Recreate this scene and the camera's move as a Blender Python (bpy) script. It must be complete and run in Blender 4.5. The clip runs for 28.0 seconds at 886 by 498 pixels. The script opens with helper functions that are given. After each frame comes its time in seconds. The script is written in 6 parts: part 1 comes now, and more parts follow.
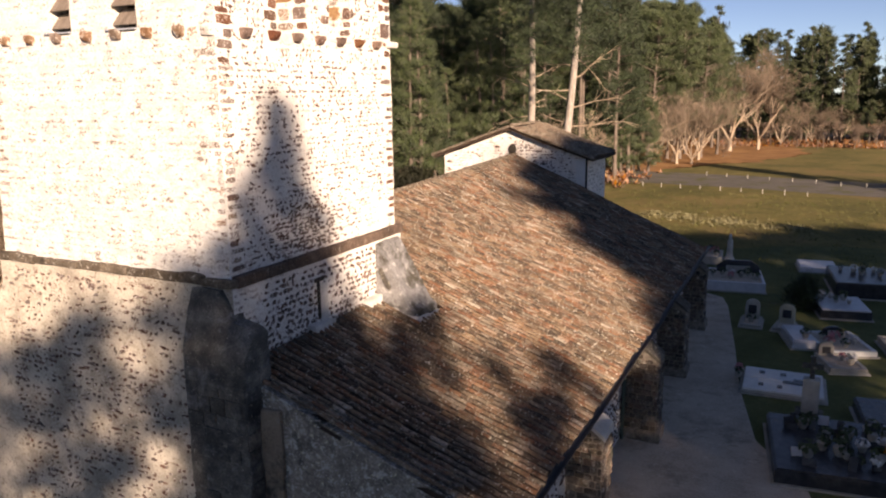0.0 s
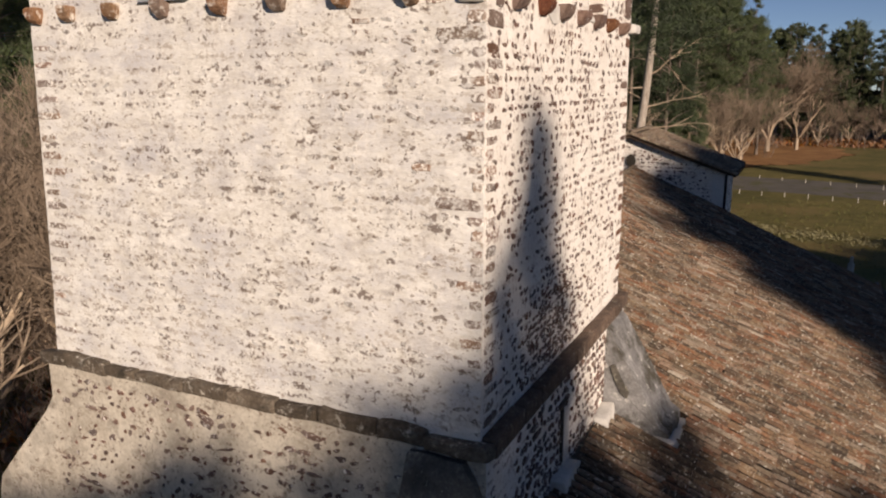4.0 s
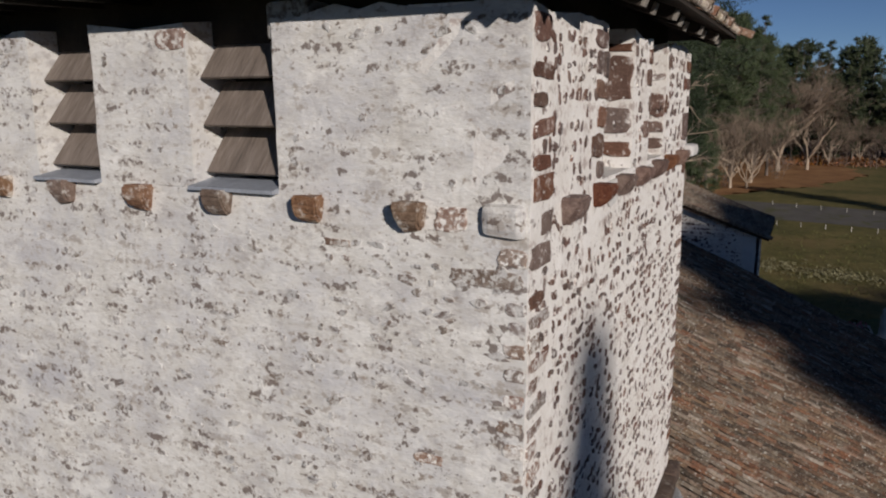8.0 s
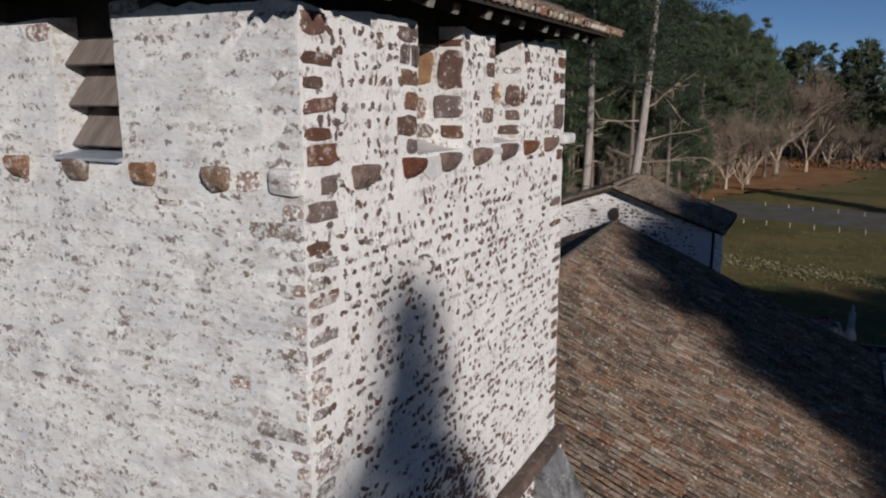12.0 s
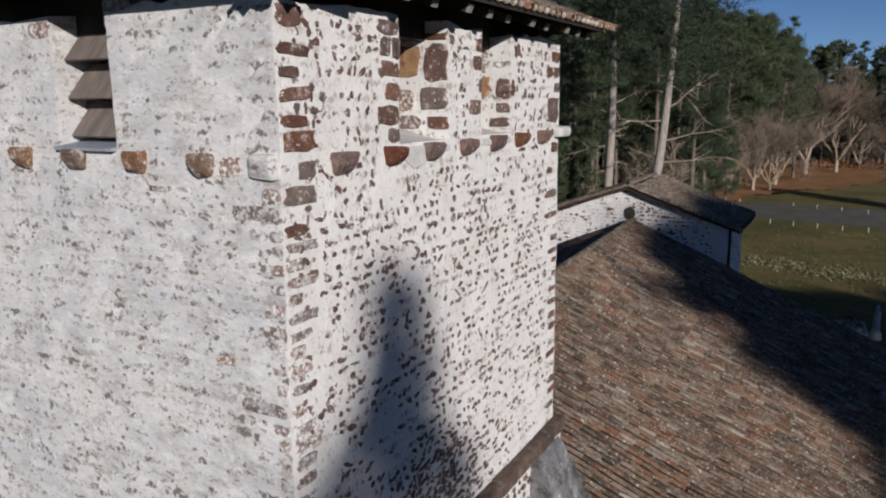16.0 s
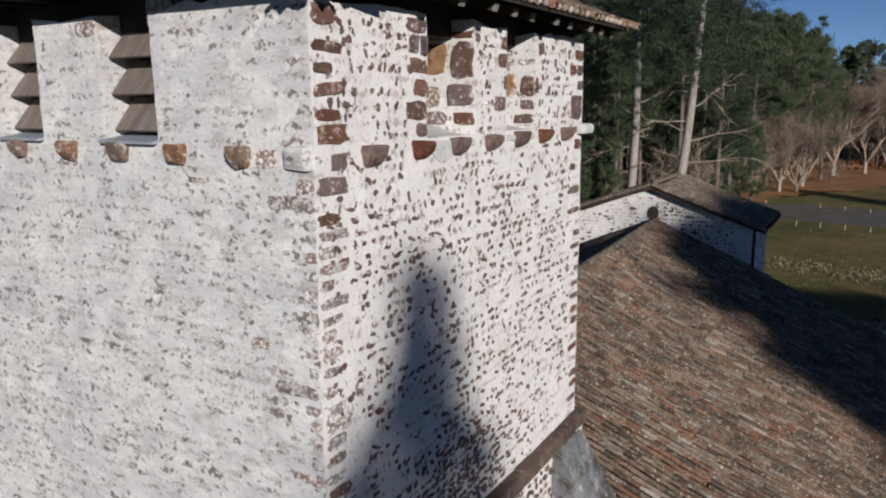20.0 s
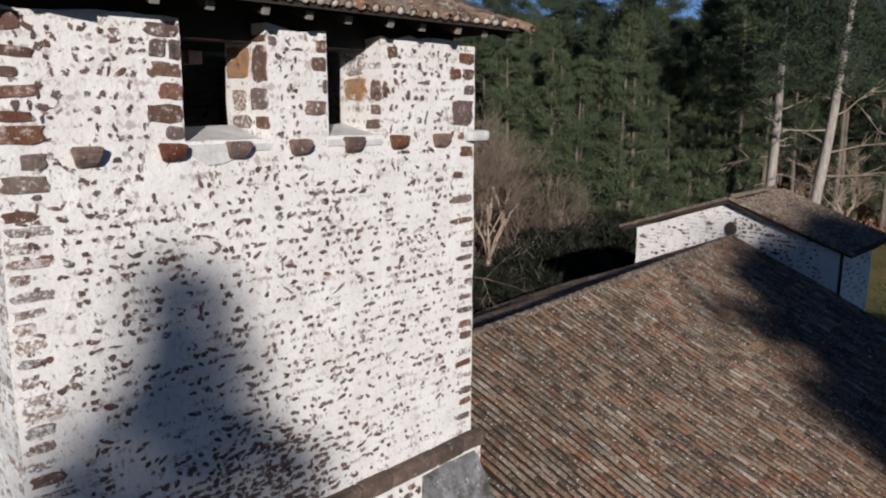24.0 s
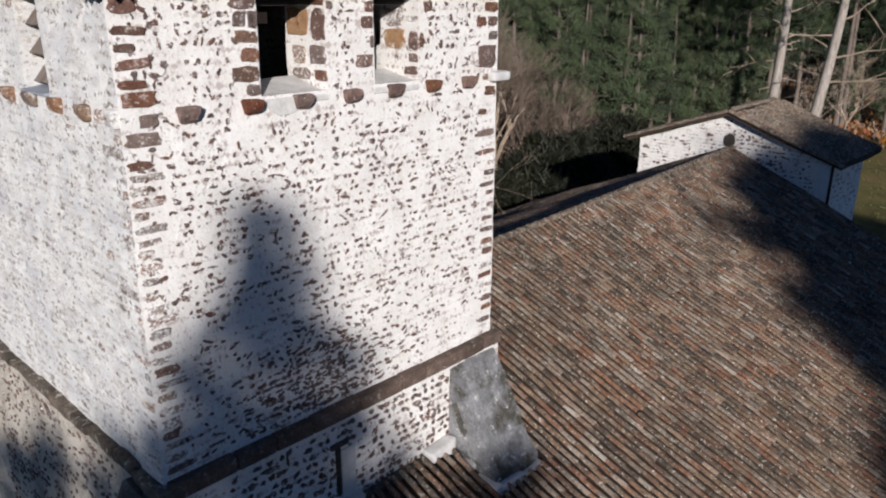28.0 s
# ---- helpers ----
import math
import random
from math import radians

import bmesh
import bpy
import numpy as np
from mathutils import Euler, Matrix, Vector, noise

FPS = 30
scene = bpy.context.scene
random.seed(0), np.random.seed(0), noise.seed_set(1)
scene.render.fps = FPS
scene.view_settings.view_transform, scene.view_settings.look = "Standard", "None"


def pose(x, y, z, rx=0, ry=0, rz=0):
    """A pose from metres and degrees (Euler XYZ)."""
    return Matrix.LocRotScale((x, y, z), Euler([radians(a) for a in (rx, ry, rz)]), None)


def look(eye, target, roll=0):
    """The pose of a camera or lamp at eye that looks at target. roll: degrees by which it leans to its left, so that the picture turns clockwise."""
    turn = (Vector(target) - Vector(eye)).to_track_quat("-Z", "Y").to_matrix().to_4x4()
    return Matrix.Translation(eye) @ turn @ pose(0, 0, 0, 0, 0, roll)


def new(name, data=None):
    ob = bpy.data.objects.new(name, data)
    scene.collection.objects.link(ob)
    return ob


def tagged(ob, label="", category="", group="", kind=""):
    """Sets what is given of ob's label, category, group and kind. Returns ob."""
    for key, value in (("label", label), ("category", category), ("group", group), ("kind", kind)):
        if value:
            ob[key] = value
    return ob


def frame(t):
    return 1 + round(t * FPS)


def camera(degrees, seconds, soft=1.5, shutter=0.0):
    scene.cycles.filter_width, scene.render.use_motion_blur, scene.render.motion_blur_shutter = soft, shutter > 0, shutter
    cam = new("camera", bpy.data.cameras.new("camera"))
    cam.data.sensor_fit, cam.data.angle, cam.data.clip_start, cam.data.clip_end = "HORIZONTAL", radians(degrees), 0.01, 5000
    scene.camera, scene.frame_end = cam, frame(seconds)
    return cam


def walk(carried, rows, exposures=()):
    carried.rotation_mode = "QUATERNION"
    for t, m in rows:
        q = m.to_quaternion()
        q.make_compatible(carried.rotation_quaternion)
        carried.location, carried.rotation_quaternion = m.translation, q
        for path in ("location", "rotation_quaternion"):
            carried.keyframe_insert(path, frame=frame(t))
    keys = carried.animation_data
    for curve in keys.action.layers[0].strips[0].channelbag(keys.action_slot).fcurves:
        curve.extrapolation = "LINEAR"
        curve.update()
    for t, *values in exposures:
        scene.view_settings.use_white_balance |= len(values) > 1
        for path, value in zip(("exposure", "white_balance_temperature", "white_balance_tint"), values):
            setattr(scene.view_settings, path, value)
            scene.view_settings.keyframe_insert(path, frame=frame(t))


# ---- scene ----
cam = camera(61.0, 28.0, soft=2.1)
PATH = [
    (0, (9.277, -10.281, 10.752), (8.42, -8.52, 10.344), -0.7),
    (0.5, (8.778, -9.975, 10.713), (7.916, -8.218, 10.305), -0.8),
    (1, (7.873, -9.774, 10.62), (7.016, -8.014, 10.213), -0.8),
    (1.5, (6.824, -9.592, 10.541), (5.973, -7.828, 10.135), -0.7),
    (2, (5.757, -9.119, 10.523), (4.905, -7.357, 10.114), -0.6),
    (2.5, (4.715, -8.503, 10.594), (3.862, -6.742, 10.179), -0.5),
    (4.5, (2.215, -5.885, 11.38), (1.37, -4.124, 10.951), 0.0),
    (5, (1.699, -5.189, 11.876), (0.848, -3.429, 11.454), -0.1),
    (5.5, (1.212, -4.531, 12.231), (0.353, -2.775, 11.809), -0.3),
    (6, (1.012, -4.298, 12.272), (0.158, -2.538, 11.853), -0.3),
    (6.5, (0.984, -4.252, 12.289), (0.132, -2.49, 11.876), -0.3),
    (7, (0.998, -4.254, 12.382), (0.145, -2.491, 11.973), -0.3),
    (7.5, (1.118, -4.217, 12.497), (0.266, -2.454, 12.093), -0.3),
    (8, (1.432, -4.101, 12.586), (0.576, -2.339, 12.184), -0.3),
    (8.5, (1.884, -3.927, 12.634), (1.023, -2.167, 12.233), -0.2),
    (9, (2.291, -3.761, 12.634), (1.424, -2.004, 12.235), -0.1),
    (9.5, (2.536, -3.719, 12.584), (1.666, -1.964, 12.179), -0.0),
    (10, (2.663, -3.797, 12.534), (1.795, -2.041, 12.13), -0.0),
    (10.5, (2.803, -3.995, 12.476), (1.934, -2.24, 12.074), -0.1),
    (11, (2.91, -4.212, 12.415), (2.042, -2.455, 12.015), -0.2),
    (11.5, (3.037, -4.316, 12.448), (2.167, -2.56, 12.049), -0.0),
    (12, (3.273, -4.325, 12.467), (2.396, -2.572, 12.066), 0.1),
    (12.5, (3.413, -4.333, 12.476), (2.54, -2.578, 12.078), 0.0),
    (13, (3.591, -4.275, 12.47), (2.714, -2.524, 12.068), 0.1),
    (13.5, (3.71, -4.241, 12.426), (2.833, -2.488, 12.027), -0.0),
    (15.5, (3.745, -4.332, 12.286), (2.856, -2.584, 11.897), -0.5),
    (16, (3.771, -4.367, 12.345), (2.829, -2.646, 11.954), -0.5),
    (16.5, (3.769, -4.392, 12.388), (2.824, -2.673, 11.998), -0.4),
    (17, (3.729, -4.405, 12.393), (2.784, -2.686, 12.0), -0.3),
    (17.5, (3.691, -4.428, 12.382), (2.747, -2.709, 11.99), -0.3),
    (18, (3.69, -4.479, 12.402), (2.747, -2.759, 12.01), -0.3),
    (18.5, (3.7, -4.524, 12.408), (2.757, -2.804, 12.017), -0.4),
    (19, (3.715, -4.574, 12.368), (2.772, -2.854, 11.979), -0.4),
    (19.5, (3.739, -4.623, 12.316), (2.797, -2.903, 11.927), -0.5),
    (20, (3.866, -4.6, 12.297), (2.872, -2.908, 11.909), -0.5),
    (20.5, (4.239, -4.45, 12.312), (3.233, -2.764, 11.928), -0.5),
    (21, (4.901, -4.126, 12.339), (3.88, -2.448, 11.959), -0.6),
    (21.5, (5.672, -3.491, 12.41), (4.557, -1.875, 12.027), -0.2),
    (22, (6.355, -2.708, 12.425), (5.065, -1.228, 12.041), 0.1),
    (22.5, (6.852, -2.054, 12.366), (5.493, -0.636, 11.986), 0.0),
    (24.5, (6.929, -1.97, 12.312), (5.585, -0.538, 11.931), 0.3),
    (25, (6.951, -2.085, 12.369), (5.605, -0.656, 11.986), 0.4),
    (25.5, (7.2, -2.478, 12.368), (5.853, -1.05, 11.985), 0.3),
    (26, (7.609, -3.084, 12.647), (6.271, -1.647, 12.266), 0.2),
    (26.5, (7.756, -3.231, 12.942), (6.41, -1.801, 12.563), 0.2),
    (27, (7.734, -3.243, 12.984), (6.387, -1.82, 12.583), 0.2),
    (27.5, (7.673, -3.257, 13.052), (6.346, -1.855, 12.529), 0.3),
    (28, (7.656, -3.3, 13.087), (6.355, -1.924, 12.444), 0.3),
]
EXPOSURES = [(0, 1.04, 8400, 25), (2.5, 0.68, 8300, 24), (5, -0.22, 6850, 16), (8, -0.47, 6250, 14), (12, -0.36, 5950, 13), (17, -0.24, 5900, 13), (25, 0.0, 5950, 13), (28, 0.12, 5900, 13)]
walk(cam, [(t, look(eye, aim, roll)) for t, eye, aim, roll in PATH], EXPOSURES)

# ---- light ----
SUN_EL, SUN_X, SUN_Y = radians(17), 0.74, -0.673
world = bpy.data.worlds.new("world")
scene.world = world
world.use_nodes = True
sky = world.node_tree.nodes.new("ShaderNodeTexSky")
sky.sky_type, sky.sun_disc = "NISHITA", False
sky.sun_elevation, sky.sun_rotation = SUN_EL, math.atan2(SUN_X, SUN_Y)
sky.altitude, sky.air_density, sky.dust_density, sky.ozone_density = 2000, 0.62, 0.0, 3.2
backing = world.node_tree.nodes["Background"]
backing.inputs["Strength"].default_value = 0.064
world.node_tree.links.new(sky.outputs[0], backing.inputs["Color"])
lamp = bpy.data.lights.new("sun", "SUN")
lamp.energy, lamp.angle, lamp.color = 4.8, radians(0.6), (1.0, 0.91, 0.785)
sun = new("sun", lamp)
sun.matrix_world = look((SUN_X * 60, SUN_Y * 60, math.tan(SUN_EL) * 60), (0, 0, 0))

# ---- tools ----
GROUND = 0.4
rng = np.random.default_rng(7)


def mat(name, stops, scale=3.0, fine=25.0, rough=0.85, bump=0.35, metal=0.0, vary=0.0, hue=0.0, island=False, squash=(1, 1, 1), spec=0.3, stain=None, worn=None):
    """Rough natural surface: two noises through a colour ramp, piece by piece variation, relief, and stains of their own shape."""
    m = bpy.data.materials.new(name)
    m.use_nodes = True
    nt = m.node_tree
    nodes, links = nt.nodes, nt.links
    bsdf = nodes["Principled BSDF"]
    geo = nodes.new("ShaderNodeNewGeometry")
    mp = nodes.new("ShaderNodeMapping")
    mp.inputs["Scale"].default_value = squash
    links.new(geo.outputs["Position"], mp.inputs["Vector"])
    n1, n2 = nodes.new("ShaderNodeTexNoise"), nodes.new("ShaderNodeTexNoise")
    for n, s, d in ((n1, scale, 5), (n2, fine, 4)):
        n.inputs["Scale"].default_value, n.inputs["Detail"].default_value = s, d
        n.inputs["Roughness"].default_value = 0.62
        links.new(mp.outputs[0], n.inputs["Vector"])
    mix = nodes.new("ShaderNodeMath")
    mix.operation = "MULTIPLY_ADD"
    mix.inputs[1].default_value = 0.4
    half = nodes.new("ShaderNodeMath")
    half.operation = "MULTIPLY"
    half.inputs[1].default_value = 0.6
    links.new(n1.outputs["Fac"], half.inputs[0])
    links.new(n2.outputs["Fac"], mix.inputs[0])
    links.new(half.outputs[0], mix.inputs[2])
    ramp = nodes.new("ShaderNodeValToRGB")
    el = ramp.color_ramp.elements
    while len(el) < len(stops):
        el.new(0.5)
    for e, (p, c) in zip(el, stops):
        e.position, e.color = p, (*c, 1)
    links.new(mix.outputs[0], ramp.inputs["Fac"])
    colour = ramp.outputs["Color"]
    for tint, low, high, sc in [stain] if stain and not isinstance(stain[0][0], tuple) else (stain or []):
        n3 = nodes.new("ShaderNodeTexNoise")
        n3.inputs["Scale"].default_value, n3.inputs["Detail"].default_value = sc, 8
        n3.inputs["Roughness"].default_value = 0.7
        links.new(mp.outputs[0], n3.inputs["Vector"])
        mr = nodes.new("ShaderNodeMapRange")
        mr.inputs["From Min"].default_value, mr.inputs["From Max"].default_value = low, high
        links.new(n3.outputs["Fac"], mr.inputs["Value"])
        mx = nodes.new("ShaderNodeMix")
        mx.data_type = "RGBA"
        links.new(mr.outputs[0], mx.inputs["Factor"])
        links.new(colour, mx.inputs["A"])
        mx.inputs["B"].default_value = (*tint, 1)
        colour = mx.outputs["Result"]
    for tint, coarse, grain, low, high, tall, pull in worn or []:
        # clusters of fine specks along the courses of the masonry, where the wash has gone
        stretch = nodes.new("ShaderNodeMapping")
        stretch.inputs["Scale"].default_value = (1, 1, tall)
        links.new(geo.outputs["Position"], stretch.inputs["Vector"])
        total = None
        for s, weight in ((coarse, 0.5), (grain, 0.5)):
            n4 = nodes.new("ShaderNodeTexNoise")
            n4.inputs["Scale"].default_value, n4.inputs["Detail"].default_value, n4.inputs["Roughness"].default_value = s, 5, 0.65
            links.new(stretch.outputs[0], n4.inputs["Vector"])
            add = nodes.new("ShaderNodeMath")
            add.operation = "MULTIPLY_ADD"
            add.inputs[1].default_value, add.inputs[2].default_value = weight, 0.0
            links.new(n4.outputs["Fac"], add.inputs[0])
            if total:
                links.new(total, add.inputs[2])
            total = add.outputs[0]
        sep = nodes.new("ShaderNodeSeparateXYZ")
        links.new(geo.outputs["Position"], sep.inputs[0])
        course = nodes.new("ShaderNodeMath")
        course.operation = "MULTIPLY_ADD"
        course.inputs[1].default_value = math.tau / 0.13
        drift = nodes.new("ShaderNodeMath")
        drift.operation = "MULTIPLY"
        drift.inputs[1].default_value = 2.0
        links.new(n1.outputs["Fac"], drift.inputs[0])
        links.new(sep.outputs[2], course.inputs[0])
        links.new(drift.outputs[0], course.inputs[2])
        wave = nodes.new("ShaderNodeMath")
        wave.operation = "SINE"
        links.new(course.outputs[0], wave.inputs[0])
        rows = nodes.new("ShaderNodeMath")
        rows.operation = "MULTIPLY_ADD"
        rows.inputs[1].default_value = pull
        links.new(wave.outputs[0], rows.inputs[0])
        links.new(total, rows.inputs[2])
        mr = nodes.new("ShaderNodeMapRange")
        mr.inputs["From Min"].default_value, mr.inputs["From Max"].default_value, mr.inputs["To Max"].default_value = low, high, 0.85
        links.new(rows.outputs[0], mr.inputs["Value"])
        mx = nodes.new("ShaderNodeMix")
        mx.data_type = "RGBA"
        links.new(mr.outputs[0], mx.inputs["Factor"])
        links.new(colour, mx.inputs["A"])
        mx.inputs["B"].default_value = (*tint, 1)
        colour = mx.outputs["Result"]
    if vary:
        if island:
            r = geo.outputs["Random Per Island"]
        else:
            r = nodes.new("ShaderNodeObjectInfo").outputs["Random"]
        hsv = nodes.new("ShaderNodeHueSaturation")
        v = nodes.new("ShaderNodeMapRange")
        v.inputs["To Min"].default_value, v.inputs["To Max"].default_value = 1 - vary, 1 + vary
        links.new(r, v.inputs["Value"])
        links.new(v.outputs[0], hsv.inputs["Value"])
        if hue:
            wn = nodes.new("ShaderNodeTexWhiteNoise")
            wn.noise_dimensions = "1D"
            links.new(r, wn.inputs["W"])
            h = nodes.new("ShaderNodeMapRange")
            h.inputs["To Min"].default_value, h.inputs["To Max"].default_value = 0.5 - hue, 0.5 + hue
            links.new(wn.outputs["Value"], h.inputs["Value"])
            links.new(h.outputs[0], hsv.inputs["Hue"])
            sat = nodes.new("ShaderNodeMapRange")
            sat.inputs["To Min"].default_value, sat.inputs["To Max"].default_value = 0.55, 1.25
            sp = nodes.new("ShaderNodeSeparateColor")
            links.new(wn.outputs["Color"], sp.inputs[0])
            links.new(sp.outputs[1], sat.inputs["Value"])
            links.new(sat.outputs[0], hsv.inputs["Saturation"])
        links.new(colour, hsv.inputs["Color"])
        colour = hsv.outputs["Color"]
    links.new(colour, bsdf.inputs["Base Color"])
    bsdf.inputs["Roughness"].default_value, bsdf.inputs["Metallic"].default_value = rough, metal
    bsdf.inputs["Specular IOR Level"].default_value = spec
    if bump:
        b = nodes.new("ShaderNodeBump")
        b.inputs["Strength"].default_value, b.inputs["Distance"].default_value = bump, 0.03
        links.new(mix.outputs[0], b.inputs["Height"])
        links.new(b.outputs[0], bsdf.inputs["Normal"])
    return m


def mesh_of(name, verts, faces, material, smooth=False):
    me = bpy.data.meshes.new(name)
    me.from_pydata([tuple(map(float, v)) for v in verts], [], [tuple(map(int, f)) for f in faces])
    me.materials.append(material)
    if smooth:
        me.polygons.foreach_set("use_smooth", [True] * len(me.polygons))
    me.update()
    return me


def thing(name, label, category, place=(0, 0, 0), group="", kind=""):
    ob = new(name)
    ob.location = place
    ob.empty_display_size = 0.2
    return tagged(ob, label, category, group, kind)


def child(name, me, parent, place=(0, 0, 0), label="", rot=None):
    ob = new(name, me)
    ob.parent = parent
    ob.location = place
    if rot:
        ob.rotation_euler = rot
    if label:
        ob["label"] = label
    return ob


def part(name, bm, material, parent, label=""):
    """Links a bmesh as one mesh object under a thing or under a part."""
    me = bpy.data.meshes.new(name)
    bm.to_mesh(me)
    bm.free()
    me.materials.append(material)
    return child(name, me, parent, (0, 0, 0), label)


def block(bm, lo, hi, bevel=0.0, wobble=0.0, cuts=0):
    """A bevelled, slightly uneven block from its two corners."""
    made = bmesh.ops.create_cube(bm, size=1.0)["verts"]
    lo, hi = Vector(lo), Vector(hi)
    for v in made:
        v.co = Vector(((v.co.x + 0.5) * (hi.x - lo.x) + lo.x, (v.co.y + 0.5) * (hi.y - lo.y) + lo.y, (v.co.z + 0.5) * (hi.z - lo.z) + lo.z))
    edges = {e for v in made for e in v.link_edges}
    if cuts:
        bmesh.ops.subdivide_edges(bm, edges=list(edges), cuts=cuts, use_grid_fill=True)
        made = list(bm.verts)
    if bevel:
        edges = {e for v in made for e in v.link_edges if len(e.link_faces) == 2 and e.calc_face_angle(0) > 1.0}
        bmesh.ops.bevel(bm, geom=list(edges), offset=bevel, segments=2, affect="EDGES", profile=0.6)
    if wobble:
        for v in bm.verts:
            v.co += Vector(noise.noise_vector(v.co * 2.3)) * wobble
    return bm


def prism(pts, lo, hi, axis, bm=None):
    """A solid from a polygon: pts are the two other coordinates in order, run from lo to hi along the axis."""
    bm = bm or bmesh.new()
    def at(p, w):
        c = list(p)
        c.insert(axis, w)
        return c
    a = [bm.verts.new(at(p, lo)) for p in pts]
    b = [bm.verts.new(at(p, hi)) for p in pts]
    bm.faces.new(a)
    bm.faces.new(b[::-1])
    for i in range(len(pts)):
        j = (i + 1) % len(pts)
        bm.faces.new((a[j], a[i], b[i], b[j]))
    bmesh.ops.recalc_face_normals(bm, faces=bm.faces)
    return bm


def tube(verts, faces, path, radii, sides=6):
    """Adds a tapered tube along a path to the lists."""
    base = len(verts)
    path = [Vector(p) for p in path]
    for i, (p, r) in enumerate(zip(path, radii)):
        d = (path[min(i + 1, len(path) - 1)] - path[max(i - 1, 0)]).normalized()
        a = d.orthogonal().normalized()
        b = d.cross(a)
        for k in range(sides):
            w = math.tau * k / sides
            verts.append(p + (a * math.cos(w) + b * math.sin(w)) * r)
    for i in range(len(path) - 1):
        for k in range(sides):
            n = (k + 1) % sides
            faces.append((base + i * sides + k, base + i * sides + n, base + (i + 1) * sides + n, base + (i + 1) * sides + k))
    faces.append(tuple(base + (len(path) - 1) * sides + k for k in range(sides)))


# ---- materials ----
M_WASH = mat("limewash", [(0.28, (0.50, 0.46, 0.42)), (0.40, (0.74, 0.71, 0.67)), (0.55, (0.82, 0.80, 0.77)), (0.75, (0.86, 0.84, 0.82))], 2.2, 22, 0.9, 0.8, stain=[((0.62, 0.57, 0.51), 0.58, 0.85, 0.9), ((0.24, 0.17, 0.14), 0.62, 0.66, 11), ((0.66, 0.61, 0.56), 0.57, 0.62, 17)], worn=[((0.46, 0.39, 0.36), 3.0, 15, 0.545, 0.60, 0.9, 0.03), ((0.16, 0.11, 0.095), 3.4, 19, 0.576, 0.603, 0.85, 0.03)])
M_WASH_GREY = mat("weathered_limewash", [(0.28, (0.42, 0.39, 0.35)), (0.42, (0.66, 0.64, 0.60)), (0.55, (0.78, 0.77, 0.74)), (0.75, (0.83, 0.82, 0.80))], 2.6, 16, 0.92, 0.8, squash=(1, 1, 1.7), stain=[((0.53, 0.53, 0.56), 0.46, 0.70, 1.0), ((0.50, 0.48, 0.47), 0.54, 0.66, 3.6), ((0.36, 0.31, 0.27), 0.575, 0.635, 9), ((0.86, 0.85, 0.82), 0.55, 0.68, 2.2), ((0.40, 0.37, 0.33), 0.63, 0.68, 20)], worn=[((0.44, 0.40, 0.36), 2.6, 17, 0.555, 0.61, 1.3, 0.03), ((0.15, 0.112, 0.095), 3.3, 19, 0.568, 0.597, 1.05, 0.03)])
M_STONE = mat("iron_stone", [(0.3, (0.062, 0.037, 0.032)), (0.5, (0.135, 0.084, 0.070)), (0.7, (0.23, 0.16, 0.135))], 9, 60, 0.85, 0.5, vary=0.3, hue=0.008, stain=((0.74, 0.70, 0.66), 0.55, 0.62, 14))
M_STONE_J = mat("iron_stone_small", [(0.3, (0.062, 0.037, 0.032)), (0.5, (0.135, 0.084, 0.070)), (0.7, (0.23, 0.16, 0.135))], 9, 60, 0.85, 0.5, vary=0.3, hue=0.008, island=True, stain=((0.74, 0.70, 0.66), 0.55, 0.62, 14))
M_STONE_GREY = mat("lichened_stone", [(0.3, (0.13, 0.105, 0.09)), (0.5, (0.23, 0.19, 0.165)), (0.7, (0.34, 0.30, 0.265))], 8, 50, 0.9, 0.5, vary=0.14, hue=0.01, island=True, stain=[((0.60, 0.59, 0.575), 0.46, 0.54, 24), ((0.62, 0.61, 0.595), 0.52, 0.60, 7)])
M_RUBBLE = mat("rough_buttress_stone", [(0.3, (0.10, 0.085, 0.07)), (0.5, (0.24, 0.205, 0.17)), (0.7, (0.42, 0.38, 0.33))], 5, 30, 0.92, 0.8, stain=[((0.09, 0.06, 0.045), 0.56, 0.66, 3), ((0.55, 0.52, 0.47), 0.60, 0.68, 5)])
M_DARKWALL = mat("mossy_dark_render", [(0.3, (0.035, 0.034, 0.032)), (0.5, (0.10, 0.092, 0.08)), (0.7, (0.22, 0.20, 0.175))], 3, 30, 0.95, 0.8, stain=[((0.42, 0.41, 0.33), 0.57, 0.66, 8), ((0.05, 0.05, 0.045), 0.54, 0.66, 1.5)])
M_BAND_MOSS = mat("mossy_string_course", [(0.3, (0.045, 0.036, 0.028)), (0.5, (0.115, 0.092, 0.07)), (0.7, (0.25, 0.22, 0.185))], 6, 26, 0.94, 1.0, vary=0.3, stain=[((0.50, 0.47, 0.42), 0.57, 0.65, 7), ((0.04, 0.034, 0.026), 0.50, 0.64, 3)])
M_BUTTRESS = mat("sooty_buttress_stone", [(0.3, (0.038, 0.037, 0.036)), (0.5, (0.115, 0.11, 0.10)), (0.7, (0.27, 0.26, 0.235))], 3.2, 30, 0.95, 0.8, vary=0.3, stain=[((0.27, 0.28, 0.30), 0.56, 0.70, 1.8), ((0.05, 0.05, 0.05), 0.53, 0.68, 1.1), ((0.42, 0.41, 0.38), 0.635, 0.665, 18), ((0.30, 0.29, 0.25), 0.62, 0.67, 7)])
